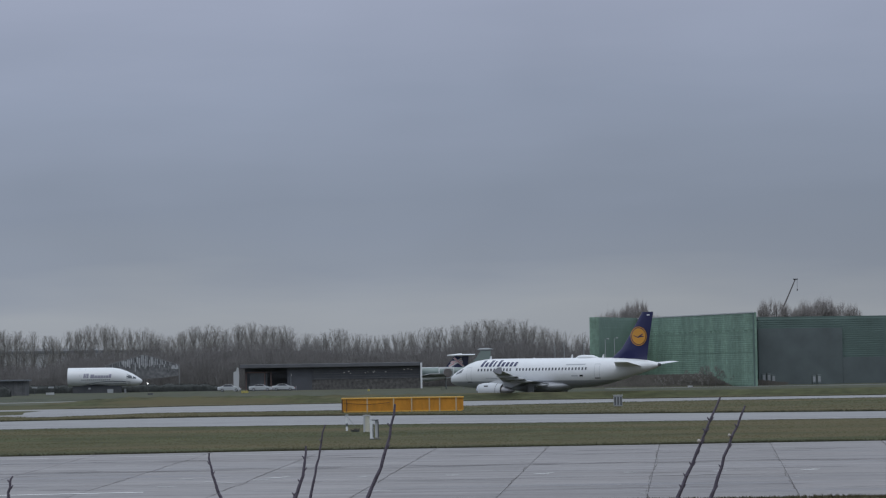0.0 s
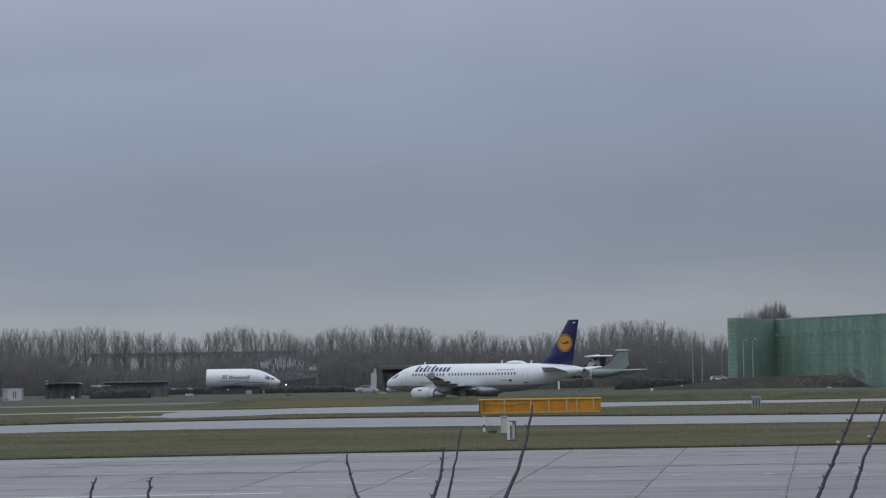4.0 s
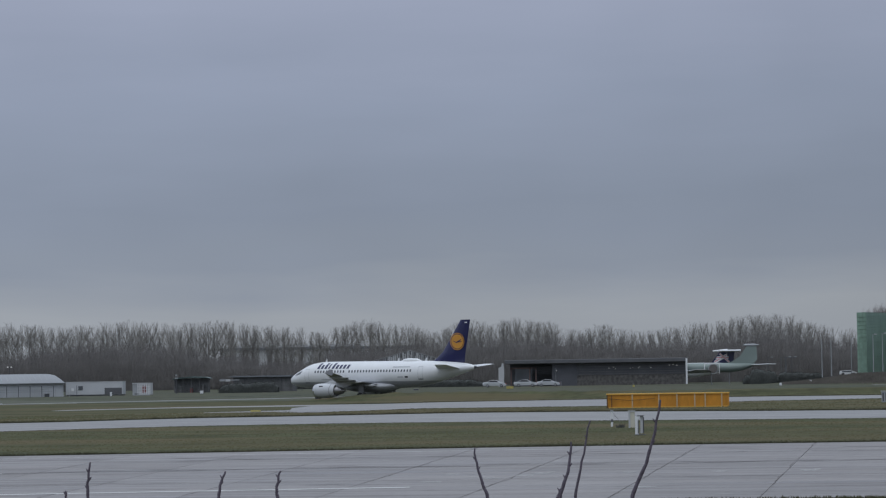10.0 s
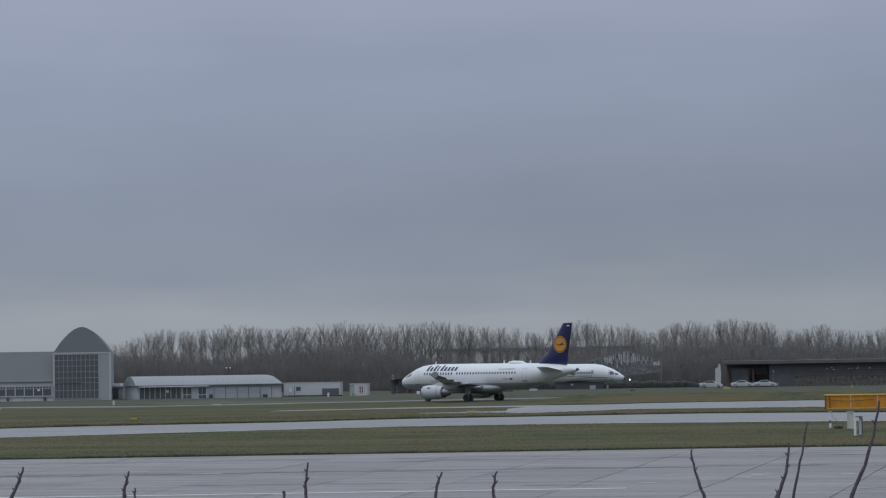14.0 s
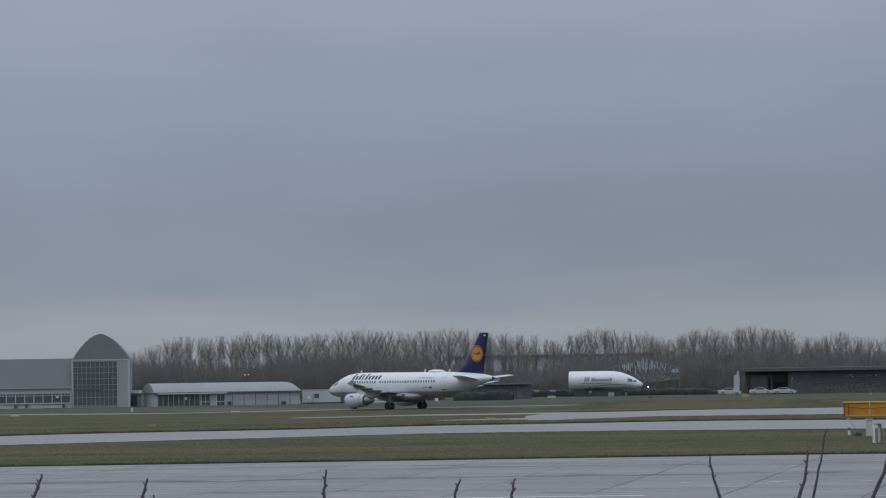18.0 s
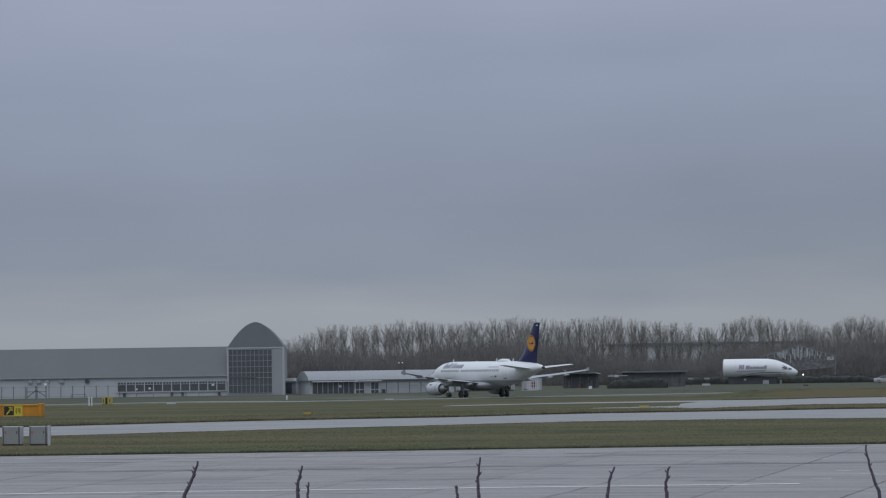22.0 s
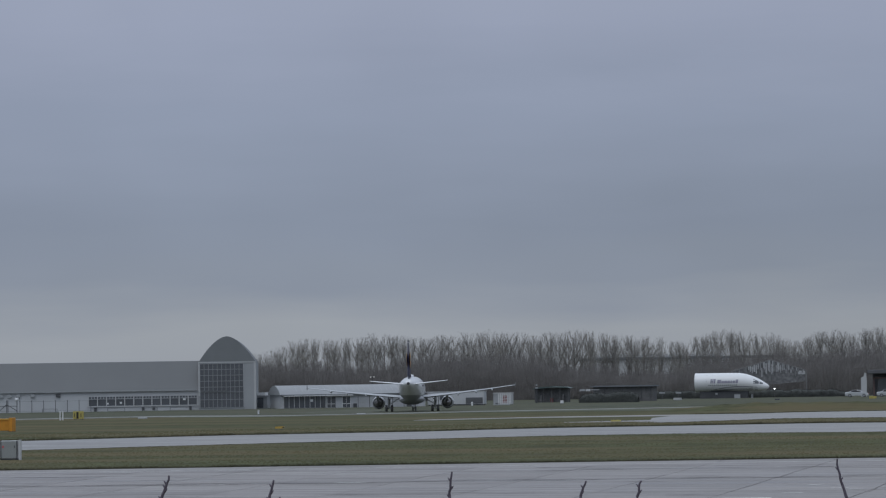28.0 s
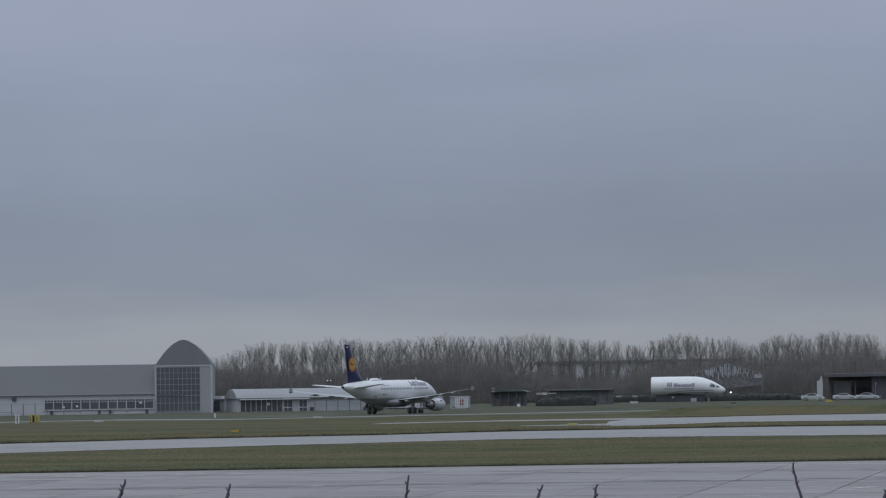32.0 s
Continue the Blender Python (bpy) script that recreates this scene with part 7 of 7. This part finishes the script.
# ---- long grass along the paved edges ----
def long_grass():
    rng = random.Random(61)
    vs, fs = [], []

    def tuft(x, y, h, w):
        g = rng.uniform(-0.6, 0.6)
        z = lie(x, y)
        k2 = len(vs)
        vs.extend([(x - w, y, z), (x + w, y, z), (x + g * h, y + rng.uniform(-0.05, 0.05), z + h)])
        fs.append((k2, k2 + 1, k2 + 2))

    def fringe(line, x0, x1, count, off, h):
        for i in range(count):
            x = rng.uniform(x0, x1)
            y = lerp_line(line, x) + off * 0.3 + (off / abs(off)) * rng.random() ** 2 * 1.3
            tuft(x, y, h * rng.uniform(0.5, 1.3) * (0.75 + 0.45 * noise.noise((x * 0.4, y, 0))), 0.02)

    fringe(RUNWAY_FAR, -66, 28, 17000, 0.1, 0.17)
    fringe(NEAR_TAXI_FAR, -92, 44, 18000, 0.15, 0.25)
    fringe(MID_FAR, -45, 62, 8000, 0.2, 0.2)
    ob = from_arrays("long_grass", vs, fs, [SHADED_GRASS])
    tagged(ob, "long unmown grass behind the paved strips, edge shadow in its dark colour", "grass", kind="stuff")
    vs, fs = [], []
    fringe(RUNWAY_NEAR, -4, 18, 3600, -0.6, 0.12)
    fringe(NEAR_TAXI, -75, 36, 4000, -0.2, 0.06)
    fringe(MID_NEAR, -43, 56, 4500, -0.2, 0.1)
    ob = from_arrays("long_grass", vs, fs, [TUSSOCK])
    tagged(ob, "green grass leaning over the near paved edges", "grass", kind="stuff")


def scrub():
    """Dead brown scrub on the bank before the green hangar."""
    rng = random.Random(15)
    vs, fs = [], []
    for i in range(34000):
        y = rng.uniform(543, 560)
        x = at(rng.uniform(1.2, 6.9), y)
        if lie(x, y) < 0.12 or rng.random() > 0.35 + lie(x, y):
            continue
        h, w, g = rng.uniform(0.15, 0.6), rng.uniform(0.05, 0.12), rng.uniform(-0.3, 0.3)
        k2 = len(vs)
        z = lie(x, y) - 0.03
        vs.extend([(x - w, y, z), (x + w, y, z), (x + g, y, z + h)])
        fs.append((k2, k2 + 1, k2 + 2))
    tagged(from_arrays("scrub", vs, fs, [SCRUB]), "dead brown scrub on the bank before the hangar", "shrubs", kind="stuff")


SCRUB = material("dead_scrub", (0.145, 0.134, 0.12), 0.95, spread=0.35, size=3.0, fine=2, spec=0.1)
scrub()
def blade_material(name, green, straw):
    """Grass blades, each clump between green and straw."""
    m = material(name, green, 0.9, spread=0.3, size=6.0, fine=1, spec=0.1)
    t = m.node_tree
    b = t.nodes["Principled BSDF"]
    old = b.inputs["Base Color"].links[0].from_socket
    geo = t.nodes.new("ShaderNodeNewGeometry")
    mix = t.nodes.new("ShaderNodeMix")
    mix.data_type = "RGBA"
    mix.inputs["B"].default_value = (*straw, 1)
    # the straw lies in long drifts, as on the turf below
    mp = t.nodes.new("ShaderNodeMapping")
    mp.inputs["Scale"].default_value = (0.012, 0.05, 1)
    drifts = t.nodes.new("ShaderNodeTexNoise")
    drifts.inputs["Scale"].default_value, drifts.inputs["Detail"].default_value = 1.6, 7
    t.links.new(geo.outputs["Position"], mp.inputs[0])
    t.links.new(mp.outputs[0], drifts.inputs["Vector"])
    lay = t.nodes.new("ShaderNodeMapRange")
    lay.inputs["From Min"].default_value, lay.inputs["From Max"].default_value = 0.42, 0.6
    lay.inputs["To Max"].default_value = 0.7
    t.links.new(drifts.outputs["Fac"], lay.inputs["Value"])
    share = t.nodes.new("ShaderNodeMath")
    share.operation = "MULTIPLY_ADD"
    share.inputs[1].default_value = 0.3
    t.links.new(geo.outputs["Random Per Island"], share.inputs[0])
    t.links.new(lay.outputs[0], share.inputs[2])
    t.links.new(share.outputs[0], mix.inputs["Factor"])
    t.links.new(old, mix.inputs["A"])
    t.links.new(mix.outputs["Result"], b.inputs["Base Color"])
    return m


def meadow():
    """Tussocks over the mown grass between the paved strips."""
    rng = random.Random(44)
    vs, fs = [], []
    for near, far, x0, x1, count, h, w in ((RUNWAY_FAR, NEAR_TAXI, -86, 36, 34000, 0.045, 0.07), (NEAR_TAXI_FAR, MID_NEAR, -46, 56, 9000, 0.07, 0.1), (NEAR_TAXI_FAR, [(x, y + 45) for x, y in NEAR_TAXI_FAR], -120, -46, 9000, 0.07, 0.1), (MID_FAR, [(x, y + 9) for x, y in MID_FAR], -46, 60, 4000, 0.09, 0.12)):
        for i in range(count):
            x = rng.uniform(x0, x1)
            n, f = lerp_line(near, x), lerp_line(far, x)
            if f - n < 1:
                continue
            y = n + 0.2 + (f - n - 0.4) * rng.random() ** 1.25
            q = 0.55 + 0.9 * max(0, noise.noise((x * 0.09, y * 0.25, 0)) + 0.5 * noise.noise((x * 0.4, y * 0.9, 5)) + 0.25)
            hh, ww, g, z = h * q * rng.uniform(0.5, 1.4), w * rng.uniform(0.5, 1.5), rng.uniform(-0.08, 0.08), lie(x, y) - 0.01
            k2 = len(vs)
            vs.extend([(x - ww, y, z), (x + ww, y, z), (x + ww * 0.3 + g, y + 2.2 * hh, z + hh), (x - ww * 0.5 + g, y + 2 * hh, z + hh * 0.85)])
            fs.append((k2, k2 + 1, k2 + 2, k2 + 3))
    tagged(from_arrays("meadow_tussocks", vs, fs, [TUSSOCK]), "uneven green and straw tussocks of the airfield grass", "grass", kind="stuff")


# darker than the tussocks: the pavement edge's shadow line is in the colour
SHADED_GRASS = blade_material("long_grass", (0.05, 0.054, 0.034), (0.066, 0.062, 0.041))
TUSSOCK = blade_material("tussock_grass", (0.066, 0.07, 0.036), (0.1, 0.085, 0.048))
meadow()
long_grass()


# ---- runway slabs, laid in lanes ----
RUST = material("rusty_joint", (0.075, 0.064, 0.058), 0.8, spread=0.35, size=1.5, fine=3)
def slabs():
    runway = bpy.data.objects["runway"]
    edges = (0.0, 0.1, 0.195, 0.3, 0.42, 0.54, 0.66, 0.78, 0.9, 1.0)
    gaps = (0.02, 0.012, 0.012, 0.06, 0.014, 0.05, 0.014, 0.045, 0.014, 0.02)
    cracks = []
    rng = random.Random(17)

    def joint(c, y):
        """The x of one cross joint; the joints fan out a little."""
        return 1.7 + 4.7 * c + (y - 90) * (0.065 + 0.0175 * c)

    def on_joint(c, u):
        x = joint(c, 83 + 58 * u)
        n, f = lerp_line(RUNWAY_NEAR, x), lerp_line(RUNWAY_FAR, x)
        return Vector((joint(c, n + (f - n) * u), n + (f - n) * u, 0))

    for c in range(-14, 7):
        for lane in range(9):
            u0, u1 = edges[lane], edges[lane + 1]
            quad = [on_joint(c, u0), on_joint(c + 1, u0), on_joint(c + 1, u1), on_joint(c, u1)]
            mid = sum(quad, Vector()) / 4
            low = [q + Vector((0.012 if q.x < mid.x else -0.012, gaps[lane] if k2 < 2 else -gaps[lane + 1], 0)) - mid for k2, q in enumerate(quad)]
            bm = bmesh.new()
            loft(bm, [[(v.x, v.y, -0.05) for v in low], [(v.x, v.y, 0.0) for v in low]])
            ob = part("slab", bm, CONCRETE, runway)
            ob.location = (mid.x, mid.y, 0.04)
        # the joint has broken into a ragged, rusty crack here and there
        x, broad, whole = 0.0, 0.02, rng.random() < 0.5
        line = []
        for i in range(111):
            u = i / 110
            x = x * 0.9 + rng.gauss(0, 0.022)
            broad = max(0.003, min(0.016, broad + rng.gauss(0, 0.004)))
            if not whole and noise.noise((c * 7.3, u * 6, 0)) < 0.02:
                broad = 0.002
            p = on_joint(c, u)
            line.append((p.x + x, p.y, broad))
        cracks.append(line)
    vs, fs = [], []
    for line in cracks:
        for i, (x, y, w) in enumerate(line):
            vs.extend(((x - w, y, 0.046), (x + w * 0.9, y, 0.046)))
            if i:
                k2 = len(vs) - 4
                fs.append((k2, k2 + 1, k2 + 3, k2 + 2))
    tagged(from_arrays("joint_cracks", vs, fs, [RUST]), "ragged rusty cracks along the slab joints", "crack", kind="stuff")
    for c, far_x in ((-14, -420), (7, 300)):
        bm = bmesh.new()
        rows = []
        for v in range(13):
            w = v / 12
            row = []
            for u in range(10):
                x = joint(c, 83 + 58 * u / 9)
                x += (far_x - x) * w
                n, f = lerp_line(RUNWAY_NEAR, x), lerp_line(RUNWAY_FAR, x)
                row.append((x, n + (f - n) * u / 9, 0.035))
            rows.append(row)
        loft(bm, rows, closed=False)
        part("outer_paving", bm, CONCRETE, runway)


slabs()


def tar_streaks():
    """Thin brown tar and rubber streaks that run along the slabs."""
    rng = random.Random(91)
    vs, fs = [], []
    for i in range(300):
        x = rng.uniform(-58, 20)
        u = rng.random() if i % 4 == 0 else min(0.97, max(0.03, rng.choice((0.3, 0.54, 0.545, 0.555, 0.78, 0.86)) + rng.gauss(0, 0.012)))
        long_, wide = rng.choice((rng.uniform(0.6, 3.0), rng.uniform(2.0, 6.0))), rng.uniform(0.02, 0.13)
        n, f = lerp_line(RUNWAY_NEAR, x), lerp_line(RUNWAY_FAR, x)
        y = n + 1 + (f - n - 2) * u
        lean = 0.09 + rng.gauss(0, 0.02)
        k2 = len(vs)
        upper, lower = [], []
        for j in range(7):
            v = j / 6
            w = wide * math.sin(math.pi * (0.04 + 0.92 * v)) * (0.7 + 0.5 * rng.random())
            upper.append((x + long_ * (v - 0.5), y + long_ * (v - 0.5) * lean + w, 0.044))
            lower.append((x + long_ * (v - 0.5), y + long_ * (v - 0.5) * lean - w, 0.044))
        vs.extend(lower + upper)
        fs.extend([(k2 + j, k2 + j + 1, k2 + 8 + j, k2 + 7 + j) for j in range(6)])
    tagged(from_arrays("tar_streaks", vs, fs, [TAR]), "thin brown tar and rubber streaks on the runway", "road marking", kind="stuff")

    # broad rubber smears left along one lane
    vs, fs = [], []
    for i in range(26):
        x = -57 + i * 1.95 + rng.uniform(-0.7, 0.7)
        n, f = lerp_line(RUNWAY_NEAR, x), lerp_line(RUNWAY_FAR, x)
        y = n + (f - n) * (0.555 + rng.gauss(0, 0.012))
        long_, wide = rng.uniform(1.6, 5.5), rng.uniform(0.12, 0.5)
        k2 = len(vs)
        for side in (-1, 1):
            for j in range(9):
                w = wide * math.sin(math.pi * (0.03 + 0.94 * j / 8)) * rng.uniform(0.6, 1.1)
                d = long_ * (j / 8 - 0.5)
                vs.append((x + d, y + d * 0.12 + side * w, 0.0425))
        fs.extend([(k2 + j, k2 + j + 1, k2 + 10 + j, k2 + 9 + j) for j in range(8)])
    tagged(from_arrays("rubber_smears", vs, fs, [SMEAR]), "broad grey rubber smears along one lane of the runway", "road marking", kind="stuff")

    # pale dashes along the slabs: worn paint, and puddle highlights put in as colour
    vs, fs = [], []
    for i in range(90):
        x, u = rng.uniform(-58, 20), rng.random()
        long_, wide = rng.uniform(0.3, 1.8), rng.uniform(0.04, 0.16)
        n, f = lerp_line(RUNWAY_NEAR, x), lerp_line(RUNWAY_FAR, x)
        y = n + 1 + (f - n - 2) * u
        k2 = len(vs)
        for side in (-1, 1):
            for j in range(7):
                w = wide * (0.25 + rng.random()) * math.sin(math.pi * (0.1 + 0.8 * j / 6))
                d = long_ * (j / 6 - 0.5)
                vs.append((x + d, y + d * 0.09 + side * w, 0.045))
        fs.extend([(k2 + j, k2 + j + 1, k2 + 8 + j, k2 + 7 + j) for j in range(6)])
    tagged(from_arrays("pale_dashes", vs, fs, [PALE_MARK]), "pale dashes on the runway, worn paint and painted puddle highlights", "road marking", kind="stuff")


tar_streaks()


# ---- what moves ----
# seconds, x, y, heading (degrees from +x to the left)
TAXI = [
    (0, 13.76, 379.58, 143.0), (2.5, -3.75, 391.54, 145.4), (4.5, -18.13, 400.46, 147.2), (6, -28.01, 406.26, 148.3), (7.5, -36.52, 411.18, 148.9),
    (9, -44.30, 415.43, 149.8), (11, -54.40, 420.45, 150.5), (13, -63.39, 424.82, 150.4), (14.5, -69.13, 427.67, 150.8), (16.5, -77.26, 431.12, 150.2),
    (18, -83.48, 433.54, 149.2), (19.5, -88.97, 436.00, 145.2), (21, -93.95, 438.73, 138.8), (22, -97.16, 440.58, 133.6), (23, -99.92, 442.57, 128.0),
    (24, -102.08, 444.72, 122.5), (25, -103.91, 447.01, 117.6), (27.5, -107.10, 453.28, 104.1), (29, -107.99, 457.03, 95.9), (30, -107.81, 459.68, 89.6),
    (31, -107.35, 462.45, 83.9), (32, -106.14, 465.41, 76.2),
]


def taxi_pose(t):
    for a, b in zip(TAXI, TAXI[1:]):
        if t <= b[0]:
            break
    u = (t - a[0]) / (b[0] - a[0])
    return [a[i] + (b[i] - a[i]) * u for i in (1, 2, 3)]


def motions():
    walk(plane, [(t, pose(x, y, lie(x, y) + 0.02, 0, 0, h)) for t, x, y, h in TAXI])
    # the tyres roll by the distance run
    run, last, roll = 0.0, None, []
    for i in range(32 * FPS + 1):
        x, y, h = taxi_pose(i / FPS)
        if last:
            run += math.hypot(x - last[0], y - last[1])
        last = (x, y)
        roll.append((i / FPS, run))
    for ob, place, radius in WHEELS:
        rows = roll if radius < 0.5 else roll[::2]
        walk(ob, [(t, Matrix.Translation(place) @ Matrix.Rotation(d / radius, 4, "Y")) for t, d in rows])


motions()
